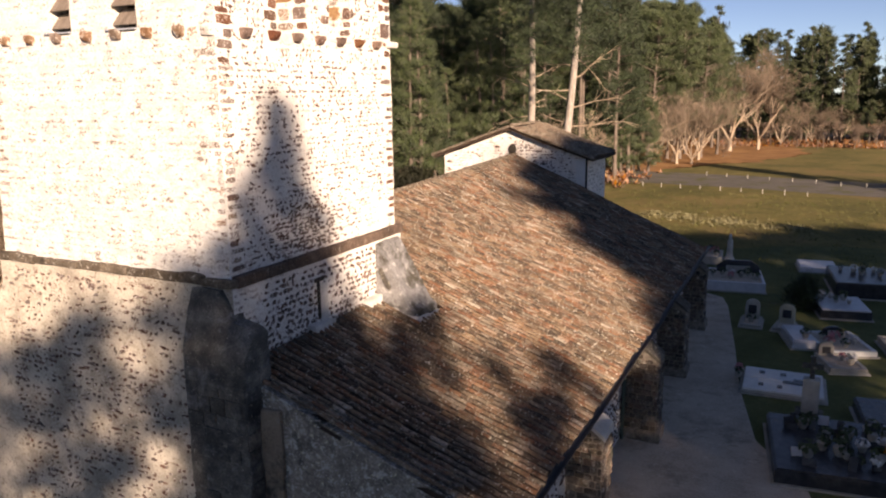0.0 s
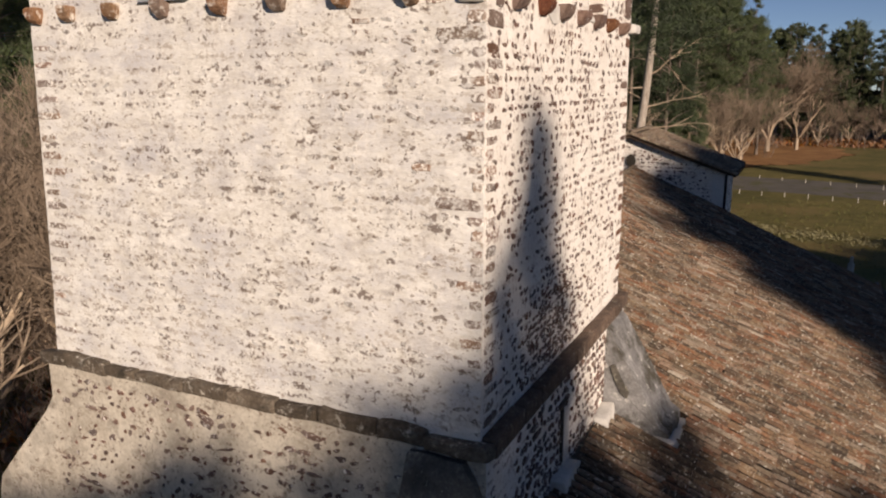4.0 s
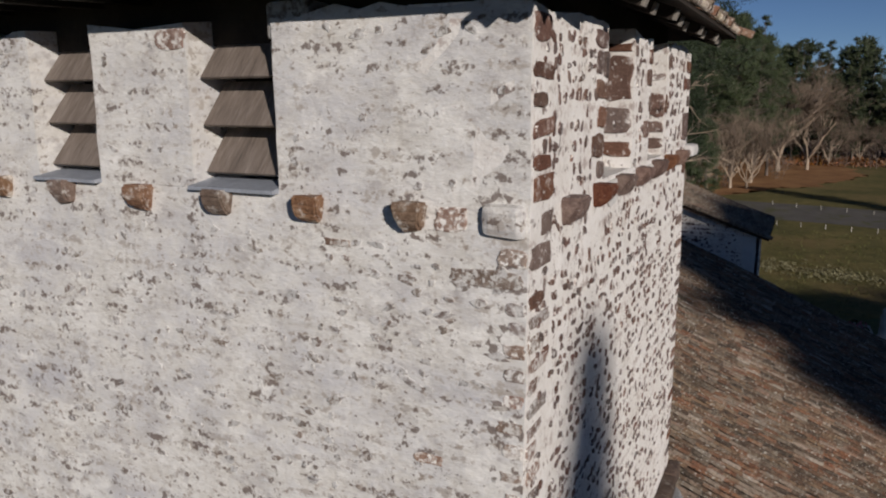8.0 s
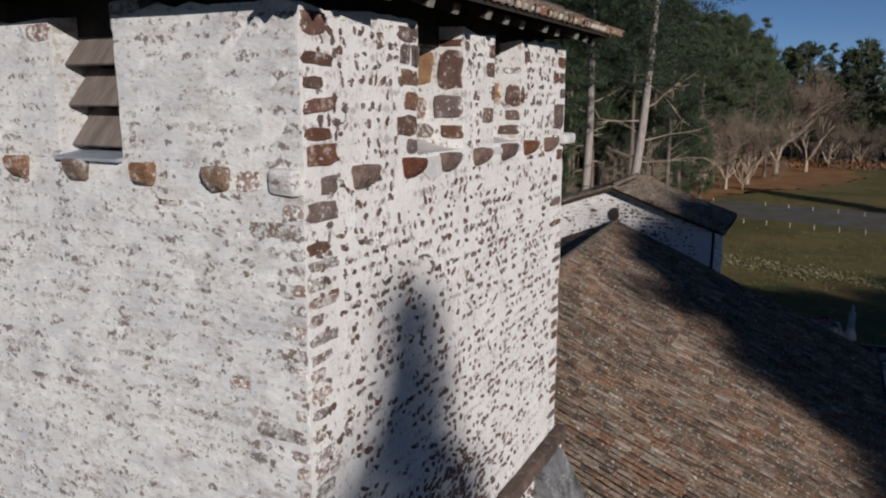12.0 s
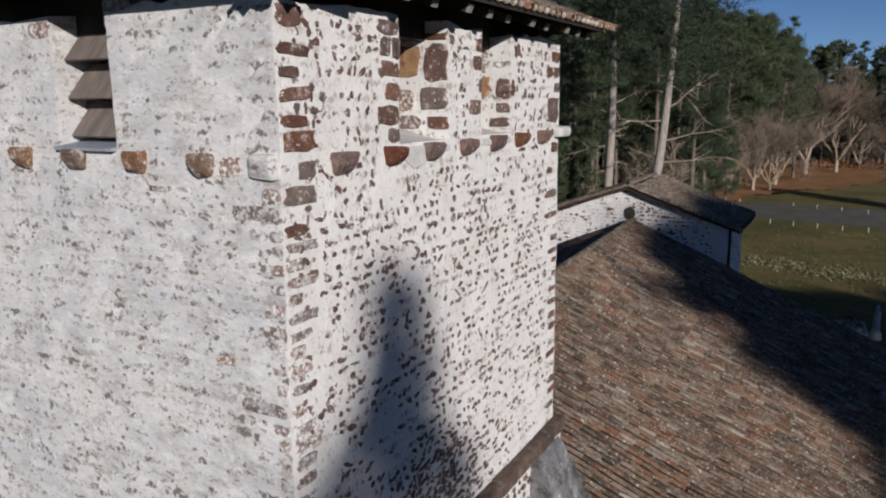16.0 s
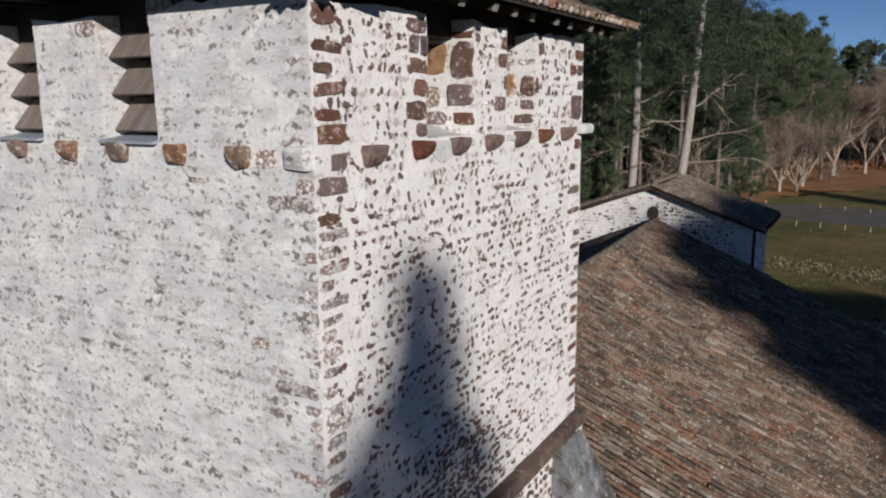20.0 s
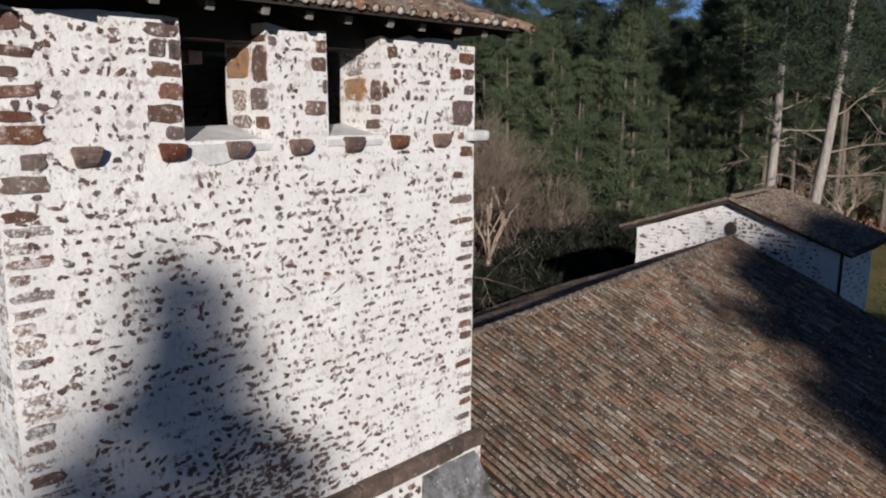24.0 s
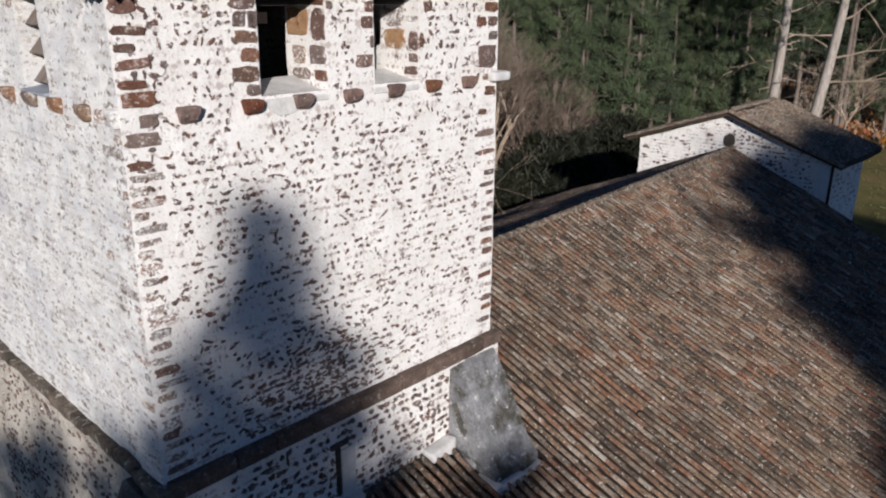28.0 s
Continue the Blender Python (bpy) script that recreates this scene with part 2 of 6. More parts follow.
M_MOSSWALL = mat("mossy_lichened_wall", [(0.3, (0.10, 0.094, 0.084)), (0.5, (0.26, 0.235, 0.205)), (0.7, (0.48, 0.445, 0.39))], 3, 24, 0.95, 0.9, stain=[((0.06, 0.06, 0.055), 0.53, 0.66, 1.3), ((0.48, 0.48, 0.46), 0.55, 0.61, 6), ((0.66, 0.63, 0.47), 0.585, 0.62, 10), ((0.62, 0.62, 0.60), 0.585, 0.615, 19)])
M_BUTT_STONE = mat("dark_buttress_rubble", [(0.3, (0.05, 0.036, 0.028)), (0.5, (0.13, 0.10, 0.08)), (0.7, (0.24, 0.20, 0.17))], 6, 40, 0.92, 0.7, vary=0.5, hue=0.015, stain=[((0.36, 0.34, 0.31), 0.55, 0.63, 6), ((0.05, 0.05, 0.04), 0.54, 0.66, 1.2)])
M_BAND = mat("string_course_stone", [(0.3, (0.05, 0.04, 0.035)), (0.55, (0.13, 0.09, 0.07)), (0.75, (0.26, 0.21, 0.17))], 5, 40, 0.9, 0.8, vary=0.3, stain=((0.34, 0.31, 0.27), 0.58, 0.68, 9))
M_MORTAR = mat("pale_mortar", [(0.3, (0.45, 0.44, 0.42)), (0.6, (0.66, 0.65, 0.63)), (0.8, (0.74, 0.74, 0.73))], 5, 30, 0.85, 0.3)
def tile_mat(name, island, old=False, clean=1.0):
    """Weathered canal tiles: each of its own clay, bleached, lichened or blackened."""
    m = mat(name, [(0.28, (0.045, 0.034, 0.027)), (0.42, (0.125, 0.088, 0.066)), (0.55, (0.20, 0.15, 0.112)), (0.72, (0.33, 0.285, 0.235))], 2.4, 26, 0.92, 0.7)
    nt = m.node_tree
    nodes, links = nt.nodes, nt.links
    bsdf = nodes["Principled BSDF"]
    base = bsdf.inputs["Base Color"].links[0].from_socket
    geo = nodes["Geometry"]
    rnd = geo.outputs["Random Per Island"] if island else nodes.new("ShaderNodeObjectInfo").outputs["Random"]
    wn = nodes.new("ShaderNodeTexWhiteNoise")
    wn.noise_dimensions = "1D"
    links.new(rnd, wn.inputs["W"])
    clay = nodes.new("ShaderNodeValToRGB")
    el = clay.color_ramp.elements
    tones = ((0.0, (0.05, 0.038, 0.032)), (0.16, (0.11, 0.075, 0.055)), (0.30, (0.21, 0.12, 0.075)), (0.44, (0.31, 0.20, 0.12)), (0.58, (0.22, 0.175, 0.135)), (0.70, (0.38, 0.31, 0.245)), (0.80, (0.24, 0.105, 0.06)), (0.91, (0.32, 0.155, 0.085)), (1.0, (0.56, 0.50, 0.42)))
    dull = 0.84 if clean == 1.0 else 1.0
    while len(el) < len(tones):
        el.new(0.5)
    for e, (p, c) in zip(el, tones):
        e.position, e.color = p, (*(q * dull for q in c), 1)
    links.new(wn.outputs["Value"], clay.inputs["Fac"])
    def layer(a, b, fac):
        mx = nodes.new("ShaderNodeMix")
        mx.data_type = "RGBA"
        if isinstance(fac, float):
            mx.inputs["Factor"].default_value = fac
        else:
            links.new(fac, mx.inputs["Factor"])
        links.new(a, mx.inputs["A"])
        if isinstance(b, tuple):
            mx.inputs["B"].default_value = (*b, 1)
        else:
            links.new(b, mx.inputs["B"])
        return mx.outputs["Result"]
    def cloud(scale, low, high, top=1.0):
        n = nodes.new("ShaderNodeTexNoise")
        n.inputs["Scale"].default_value, n.inputs["Detail"].default_value, n.inputs["Roughness"].default_value = scale, 7, 0.68
        links.new(geo.outputs["Position"], n.inputs["Vector"])
        mr = nodes.new("ShaderNodeMapRange")
        mr.inputs["From Min"].default_value, mr.inputs["From Max"].default_value, mr.inputs["To Max"].default_value = low, high, top
        links.new(n.outputs["Fac"], mr.inputs["Value"])
        return mr.outputs[0]
    col = layer(base, clay.outputs["Color"], 0.25 if old else 0.80)
    col = layer(col, (0.05, 0.043, 0.034), cloud(0.8, 0.44, 0.72, 0.9 * clean))
    col = layer(col, (0.30, 0.10, 0.042), cloud(1.5, 0.54, 0.68, 0.0 if old else 0.4))
    col = layer(col, (0.37, 0.32, 0.235), cloud(9, 0.50, 0.66, 0.95 if old else 0.42))
    col = layer(col, (0.03, 0.026, 0.022), cloud(21, 0.53, 0.63, 0.85 * clean))
    col = layer(col, (0.60, 0.57, 0.50), cloud(17, 0.59, 0.635, 0.9))
    col = layer(col, (0.66, 0.64, 0.60), cloud(5, 0.665, 0.68, 0.9))
    links.new(col, bsdf.inputs["Base Color"])
    return m


M_TILE = tile_mat("clay_tile", False)
M_TILE_J = tile_mat("clay_tile_field", True)
M_TILE_OLD = tile_mat("grey_lichened_tile", True, True)
M_TILE_TOWER, M_TILE_TOWER_J = tile_mat("tower_tile", False, False, 0.45), tile_mat("tower_tile_field", True, False, 0.45)
# deck below the tiles, darkened to paint in the shade between their rows
M_UNDER = mat("shaded_channel_tile", [(0.3, (0.025, 0.018, 0.014)), (0.6, (0.06, 0.04, 0.03)), (0.8, (0.10, 0.07, 0.05))], 4, 30, 0.95, 0.3)
M_WOOD = mat("grey_weathered_wood", [(0.3, (0.09, 0.075, 0.065)), (0.5, (0.19, 0.155, 0.13)), (0.7, (0.30, 0.26, 0.23))], 6, 30, 0.8, 0.5, squash=(1.8, 0.3, 0.12))
M_RAFTER = mat("grey_rafter_end", [(0.3, (0.14, 0.125, 0.11)), (0.6, (0.27, 0.25, 0.22)), (0.8, (0.42, 0.40, 0.37))], 8, 40, 0.85, 0.3)
# near-black: shade under the eaves and in the belfry is put into the wood
M_BOARD = mat("shaded_dark_boards", [(0.3, (0.02, 0.016, 0.013)), (0.6, (0.045, 0.035, 0.028))], 6, 30, 0.9, 0.3)
M_SLATE = mat("blue_grey_sill", [(0.3, (0.22, 0.24, 0.28)), (0.6, (0.36, 0.39, 0.44)), (0.8, (0.46, 0.49, 0.53))], 6, 40, 0.6, 0.3)
M_GUTTER = mat("dark_zinc_gutter", [(0.3, (0.03, 0.03, 0.035)), (0.7, (0.07, 0.07, 0.075))], 6, 40, 0.45, 0.1, metal=0.6)
M_PIPE = mat("verdigris_pipe", [(0.3, (0.08, 0.13, 0.12)), (0.7, (0.16, 0.22, 0.20))], 6, 40, 0.5, 0.1, metal=0.3)
# near-black colour for the shade inside vent and slit
M_INSIDE = mat("hole_shade", [(0.3, (0.03, 0.025, 0.02)), (0.7, (0.08, 0.07, 0.06))], 3, 20, 0.95, 0.3)
M_GRASS = mat("meadow_grass", [(0.28, (0.06, 0.058, 0.016)), (0.45, (0.115, 0.103, 0.03)), (0.58, (0.18, 0.148, 0.048)), (0.75, (0.24, 0.19, 0.07))], 0.12, 1.6, 0.95, 0.6, stain=((0.20, 0.125, 0.055), 0.50, 0.72, 0.06))
M_LAWN = mat("churchyard_grass", [(0.3, (0.055, 0.068, 0.02)), (0.5, (0.095, 0.108, 0.036)), (0.7, (0.16, 0.155, 0.065))], 0.8, 9, 0.95, 0.5)
M_LITTER = mat("bracken_litter", [(0.3, (0.15, 0.07, 0.028)), (0.5, (0.29, 0.145, 0.058)), (0.7, (0.40, 0.235, 0.10))], 0.25, 3, 0.95, 0.6)
M_GRAVEL = mat("churchyard_gravel", [(0.3, (0.32, 0.25, 0.19)), (0.5, (0.50, 0.42, 0.34)), (0.7, (0.62, 0.54, 0.45))], 1.1, 14, 0.95, 0.6, stain=[((0.25, 0.21, 0.16), 0.55, 0.72, 1.0), ((0.68, 0.62, 0.54), 0.58, 0.70, 3)])
M_ROAD = mat("worn_grey_lane", [(0.3, (0.085, 0.08, 0.072)), (0.5, (0.13, 0.12, 0.105)), (0.7, (0.18, 0.165, 0.14))], 0.5, 9, 0.9, 0.3, stain=((0.10, 0.10, 0.04), 0.53, 0.62, 0.35))
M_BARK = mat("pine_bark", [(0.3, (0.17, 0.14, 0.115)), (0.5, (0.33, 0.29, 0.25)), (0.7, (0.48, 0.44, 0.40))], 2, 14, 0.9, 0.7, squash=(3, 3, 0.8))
# darker copy of the bark, the wood's shade put into its colour
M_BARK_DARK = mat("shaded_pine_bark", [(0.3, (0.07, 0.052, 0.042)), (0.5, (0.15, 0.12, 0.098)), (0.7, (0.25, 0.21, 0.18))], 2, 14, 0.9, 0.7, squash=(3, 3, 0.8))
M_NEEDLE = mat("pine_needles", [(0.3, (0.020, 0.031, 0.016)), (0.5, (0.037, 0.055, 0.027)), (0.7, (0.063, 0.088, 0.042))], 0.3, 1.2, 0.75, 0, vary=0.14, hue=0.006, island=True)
# lighter copy of the needles with sunlight put into the colour
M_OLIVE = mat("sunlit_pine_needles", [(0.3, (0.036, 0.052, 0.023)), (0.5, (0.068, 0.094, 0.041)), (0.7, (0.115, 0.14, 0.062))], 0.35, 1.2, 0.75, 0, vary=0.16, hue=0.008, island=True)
M_TWIG = mat("bare_twigs", [(0.3, (0.19, 0.14, 0.10)), (0.5, (0.34, 0.265, 0.195)), (0.7, (0.52, 0.44, 0.35))], 0.5, 5, 0.9, 0, vary=0.2, island=True)
M_BRACKEN = mat("dry_bracken", [(0.3, (0.15, 0.065, 0.028)), (0.5, (0.30, 0.145, 0.062)), (0.7, (0.42, 0.24, 0.115))], 0.5, 4, 0.9, 0, vary=0.4, hue=0.02, island=True)
M_WHITE = mat("white_paint", [(0.3, (0.62, 0.62, 0.60)), (0.7, (0.8, 0.8, 0.78))], 5, 30, 0.6, 0.1)
M_GRANITE_L = mat("pale_granite", [(0.3, (0.42, 0.42, 0.44)), (0.5, (0.55, 0.55, 0.57)), (0.7, (0.66, 0.66, 0.68))], 4, 120, 0.35, 0.05, vary=0.15)
M_GRANITE_D = mat("dark_granite", [(0.3, (0.02, 0.02, 0.022)), (0.5, (0.045, 0.045, 0.05)), (0.7, (0.09, 0.09, 0.095))], 4, 120, 0.25, 0.05, vary=0.3)
M_CONCRETE = mat("grave_concrete", [(0.3, (0.25, 0.23, 0.20)), (0.5, (0.38, 0.36, 0.32)), (0.7, (0.5, 0.48, 0.44))], 3, 40, 0.9, 0.3, vary=0.2)

# ---- ground ----
def sheet(name, pts, material, z, label, category):
    bm = bmesh.new()
    bm.faces.new([bm.verts.new((x, y, z)) for x, y in pts])
    bmesh.ops.triangulate(bm, faces=bm.faces)
    me = bpy.data.meshes.new(name)
    bm.to_mesh(me)
    bm.free()
    me.materials.append(material)
    return tagged(new(name, me), label, category, "", "structure")


def ring(cx, cy, rx, ry, n, wob, seed):
    r = random.Random(seed)
    ph = [r.uniform(0, 6.28) for _ in range(3)]
    out = []
    for k in range(n):
        a = math.tau * k / n
        s = 1 + wob * (math.sin(3 * a + ph[0]) + 0.6 * math.sin(5 * a + ph[1]) + 0.4 * math.sin(9 * a + ph[2]))
        if n > 100:
            s += 0.05 * noise.noise(Vector((math.cos(a) * 14, math.sin(a) * 14, seed))) + 0.04 * noise.noise(Vector((math.cos(a) * 60, math.sin(a) * 60, seed)))
        out.append((cx + rx * s * math.cos(a), cy + ry * s * math.sin(a)))
    return out


sheet("ground", [(-900, -700), (900, -700), (900, 1400), (-900, 1400)], M_GRASS, GROUND, "short winter meadow grass with worn brown patches", "ground")
sheet("churchyard_lawn", ring(20, 22, 24, 24, 60, 0.02, 3), M_LAWN, GROUND + 0.006, "damp green churchyard grass between the graves", "grass")
sheet("forest_floor", ring(-70, 110, 62, 120, 260, 0.03, 4), M_LITTER, GROUND + 0.008, "rust brown bracken and leaf litter under pines", "ground")
sheet("forest_floor_far", ring(-40, 146, 50, 64, 420, 0.03, 5), M_LITTER, GROUND + 0.012, "rust brown bracken and leaf litter at the wood's edge", "ground")
sheet("forest_floor_right", ring(40, 236, 150, 98, 70, 0.008, 6), M_LITTER, GROUND + 0.010, "brown leaf litter under the far wood", "ground")
sheet("gravel_path", [(3.0, -14), (12.5, -14), (11.5, 3), (9.9, 10.2), (8.5, 12.6), (7.7, 16.8), (7.2, 21), (6.3, 27.5), (5.9, 29), (3.0, 31), (3.0, 20)], M_GRAVEL, GROUND + 0.014, "pale gravel path along the church wall", "path")
road_pts = [(-60, 96), (-30, 91.5), (-10, 89), (3, 87.4), (12, 85.5), (60, 77), (60, 64), (12, 72.8), (3.5, 75.2), (-10, 76.5), (-30, 79), (-60, 83)]
sheet("road", road_pts, M_ROAD, GROUND + 0.016, "worn grey lane across the meadow with grassy edges", "road")


# ---- walls ----
def uneven(p, amount=0.014):
    return Vector(p) + Vector(noise.noise_vector(Vector(p) * 1.7)) * amount + Vector(noise.noise_vector(Vector(p) * 6.0)) * amount * 0.5


def masonry(bm, lo, hi, step=0.16, amount=0.014, ragged=0.0, taper=None):
    """A solid stretch of uneven masonry; taper maps a point to its leaning place."""
    n = [max(1, round((hi[i] - lo[i]) / step)) if hi[i] - lo[i] > 1.0 or i == 2 else 2 for i in range(3)]
    grid = {}
    def vert(i, j, k):
        key = (i, j, k)
        if key not in grid:
            p = Vector(tuple(lo[a] + (hi[a] - lo[a]) * c / n[a] for a, c in enumerate(key)))
            if ragged and k == n[2]:
                p.z += ragged * (noise.noise(Vector((p.x * 2.3, p.y * 2.3, 7.7))) + 0.8 * noise.noise(Vector((p.x * 7.1, p.y * 7.1, 2.7))))
            q = uneven(p, amount)
            grid[key] = bm.verts.new(taper(q) if taper else q)
        return grid[key]
    for i in range(n[0]):
        for k in range(n[2]):
            bm.faces.new((vert(i, 0, k), vert(i + 1, 0, k), vert(i + 1, 0, k + 1), vert(i, 0, k + 1)))
            bm.faces.new((vert(i, n[1], k), vert(i, n[1], k + 1), vert(i + 1, n[1], k + 1), vert(i + 1, n[1], k)))
    for j in range(n[1]):
        for k in range(n[2]):
            bm.faces.new((vert(0, j, k), vert(0, j, k + 1), vert(0, j + 1, k + 1), vert(0, j + 1, k)))
            bm.faces.new((vert(n[0], j, k), vert(n[0], j + 1, k), vert(n[0], j + 1, k + 1), vert(n[0], j, k + 1)))
    for i in range(n[0]):
        for j in range(n[1]):
            bm.faces.new((vert(i, j, n[2]), vert(i + 1, j, n[2]), vert(i + 1, j + 1, n[2]), vert(i, j + 1, n[2])))
            bm.faces.new((vert(i, j, 0), vert(i, j + 1, 0), vert(i + 1, j + 1, 0), vert(i + 1, j, 0)))
    return bm


def wall(name, bm, material, label, category="wall"):
    me = bpy.data.meshes.new(name)
    bm.to_mesh(me)
    bm.free()
    me.materials.append(material)
    return tagged(new(name, me), label, category, "", "structure")


TX0, TX1, TY0, TY1 = -6.12, 0.0, 0.0, 6.0
BAND, SILL, TOP, THICK = 7.45, 11.96, 13.10, 0.78
B_OPEN = ((1.70, 2.68), (3.46, 4.28))
A_OPEN = ((-2.56, -1.80), (-4.22, -3.51))


def lean(p):
    """The tower's faces batter out a little downwards."""
    d = max(0.0, (11.8 - p.z)) / 4.4
    return Vector((p.x - 0.14 * d if p.x < -5.6 else p.x, p.y - 0.05 * d if p.y < 0.4 else p.y, p.z))


bm = bmesh.new()
masonry(bm, (TX1 - THICK, TY0 + 0.002, BAND), (TX1, TY1, SILL - 0.02), taper=lean)
ys = [TY0 + 0.002, *[v for o in B_OPEN for v in o], TY1]
for a, b in zip(ys[::2], ys[1::2]):
    masonry(bm, (TX1 - THICK, a, SILL - 0.02), (TX1, b, TOP), ragged=0.075)
wall_side = wall("wall_tower_east", bm, M_WASH, "whitewashed rubble tower wall with dark ironstone showing through")
bm = bmesh.new()
masonry(bm, (TX0, TY0, BAND), (TX1 - THICK, TY0 + THICK, SILL - 0.02), taper=lean)
masonry(bm, (TX1 - THICK, TY0, BAND), (TX1 - 0.004, TY0 + 0.12, SILL - 0.02), taper=lean)
xs = [TX0, *[v for o in reversed(A_OPEN) for v in o], TX1 - 0.004]
for a, b in zip(xs[::2], xs[1::2]):
    masonry(bm, (a, TY0, SILL - 0.02), (b, TY0 + (THICK if b < -0.5 else 0.12), TOP), ragged=0.075)
wall_front = wall("wall_tower_south", bm, M_WASH_GREY, "weathered grey-white limewashed tower wall with worn patches")
bm = bmesh.new()
masonry(bm, (TX0, TY0 + THICK, BAND), (TX0 + THICK, TY1 - THICK, TOP), 0.4)
wall("wall_tower_west", bm, M_WASH_GREY, "weathered limewashed tower wall")
bm = bmesh.new()
masonry(bm, (TX0, TY1 - THICK, BAND), (TX1 - THICK, TY1, TOP), 0.4)
wall("wall_tower_north", bm, M_WASH_GREY, "weathered limewashed tower wall")
bm = bmesh.new()
block(bm, (TX0 + THICK, TY0 + THICK, 11.2), (TX1 - THICK, TY1 - THICK, 11.4))
wall("belfry_floor", bm, M_BOARD, "dark boarded belfry floor", "floor")


# lower tower, thicker under the string course, its corner swelling out to a stair buttress
def spread(p):
    d = max(0.0, BAND - 0.7 - p.z)
    x = p.x
    if p.x < -5.0:
        x -= min(d, 1.5) * 0.92 + max(0.0, d - 1.5) * 0.15
    return Vector((x, p.y - 0.015 * d if p.y < 1 else p.y, p.z))


bm = bmesh.new()
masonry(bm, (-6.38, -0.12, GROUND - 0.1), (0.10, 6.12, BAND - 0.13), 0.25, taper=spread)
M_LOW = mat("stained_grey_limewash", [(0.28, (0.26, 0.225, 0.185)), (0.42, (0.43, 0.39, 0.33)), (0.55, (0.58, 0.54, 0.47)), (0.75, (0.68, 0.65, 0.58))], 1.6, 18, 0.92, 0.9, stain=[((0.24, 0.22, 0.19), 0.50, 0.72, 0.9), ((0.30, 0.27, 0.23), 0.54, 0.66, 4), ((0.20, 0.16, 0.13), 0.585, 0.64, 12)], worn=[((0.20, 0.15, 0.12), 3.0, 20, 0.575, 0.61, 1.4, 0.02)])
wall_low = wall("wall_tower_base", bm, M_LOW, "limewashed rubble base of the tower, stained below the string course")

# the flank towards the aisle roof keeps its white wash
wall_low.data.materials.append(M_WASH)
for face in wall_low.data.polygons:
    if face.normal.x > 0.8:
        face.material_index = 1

# string course round the tower
band = thing("string_course", "weathered brown stone string course round the tower", "string course", kind="structure")
r = random.Random(3)
x = -6.5
while x < 0.1:
    w = r.uniform(0.45, 0.85)
    bm = bmesh.new()
    block(bm, (x, -0.18 + r.uniform(-0.02, 0.02), BAND - 0.11 + r.uniform(-0.03, 0.02)), (min(x + w - 0.006, 0.16), 0.0, BAND + 0.04 + r.uniform(-0.025, 0.025)), 0.04, 0.04, 3)
    part("stone", bm, M_BAND_MOSS, band)
    x += w
y = -0.02
while y < 6.05:
    w = r.uniform(0.45, 0.9)
    bm = bmesh.new()
    block(bm, (0.0, y, BAND - 0.15), (0.17 + r.uniform(-0.012, 0.012), min(y + w - 0.012, 6.14), BAND + 0.06 + r.uniform(-0.01, 0.02)), 0.03, 0.012)
    part("stone", bm, M_BAND, band)
    y += w

# corner buttress with a sloping stone top
butt = thing("corner_buttress", "blackened stone corner buttress with a sloped weathered top", "buttress", kind="structure")
bm = bmesh.new()
def crown_buttress(p):
    g = max(0.0, min(1.0, (p.z - 6.1) / 1.2))
    step = max(0.0, min(1.0, (p.x + 0.12) / 0.3))
    drop = 0.62 * step * step * (3 - 2 * step) + 0.8 * max(0.0, p.x - 0.25) ** 2
    return Vector((p.x, p.y + (max(p.y, -0.24) - p.y) * g ** 1.5, p.z - drop * g))


masonry(bm, (-0.74, -0.60, GROUND - 0.1), (0.66, 0.10, 7.29), 0.13, 0.035, taper=crown_buttress)
part("body", bm, M_BUTTRESS, butt)
# courses of squared blocks showing faintly on its two outer faces
r = random.Random(14)
z = 1.0
while z < 6.2:
    h = r.uniform(0.24, 0.34)
    for face in (0, 1):
        u = -0.74 if face == 0 else -0.60
        end = 0.66 if face == 0 else 0.10
        while u < end - 0.1:
            w = min(r.uniform(0.26, 0.5), end - u)
            bm = bmesh.new()
            q = r.uniform(0.006, 0.026)
            if face == 0:
                block(bm, (u + 0.008, -0.60 - q, z), (u + w - 0.008, -0.5, z + h - 0.014), 0.018, 0.012)
            else:
                block(bm, (0.55, u + 0.008, z), (0.66 + q, u + w - 0.008, z + h - 0.014), 0.018, 0.012)
            if z < 5.75 and r.random() < 0.92:
                part("block", bm, M_BUTTRESS, butt)
            else:
                bm.free()
            u += w
    z += h

# sloped buttress on the aisle roof
bt = thing("roof_buttress", "grey rendered buttress sloping down onto the tiled roof", "buttress", kind="structure")
bm = prism([(0.06, 5.3), (1.20, 5.25), (1.16, 5.62), (1.02, 5.72), (0.20, 7.16), (0.06, 7.26)], 4.86, 5.96, 1)
bmesh.ops.subdivide_edges(bm, edges=bm.edges, cuts=4, use_grid_fill=True)
for v in bm.verts:
    v.co = uneven(v.co, 0.03)
part("body", bm, mat("grey_rendered_buttress", [(0.3, (0.10, 0.10, 0.10)), (0.5, (0.215, 0.215, 0.22)), (0.7, (0.40, 0.40, 0.40))], 3, 26, 0.92, 0.9, stain=[((0.065, 0.06, 0.048), 0.48, 0.62, 1.9), ((0.62, 0.61, 0.58), 0.60, 0.66, 6), ((0.05, 0.045, 0.04), 0.63, 0.67, 13)]), bt)
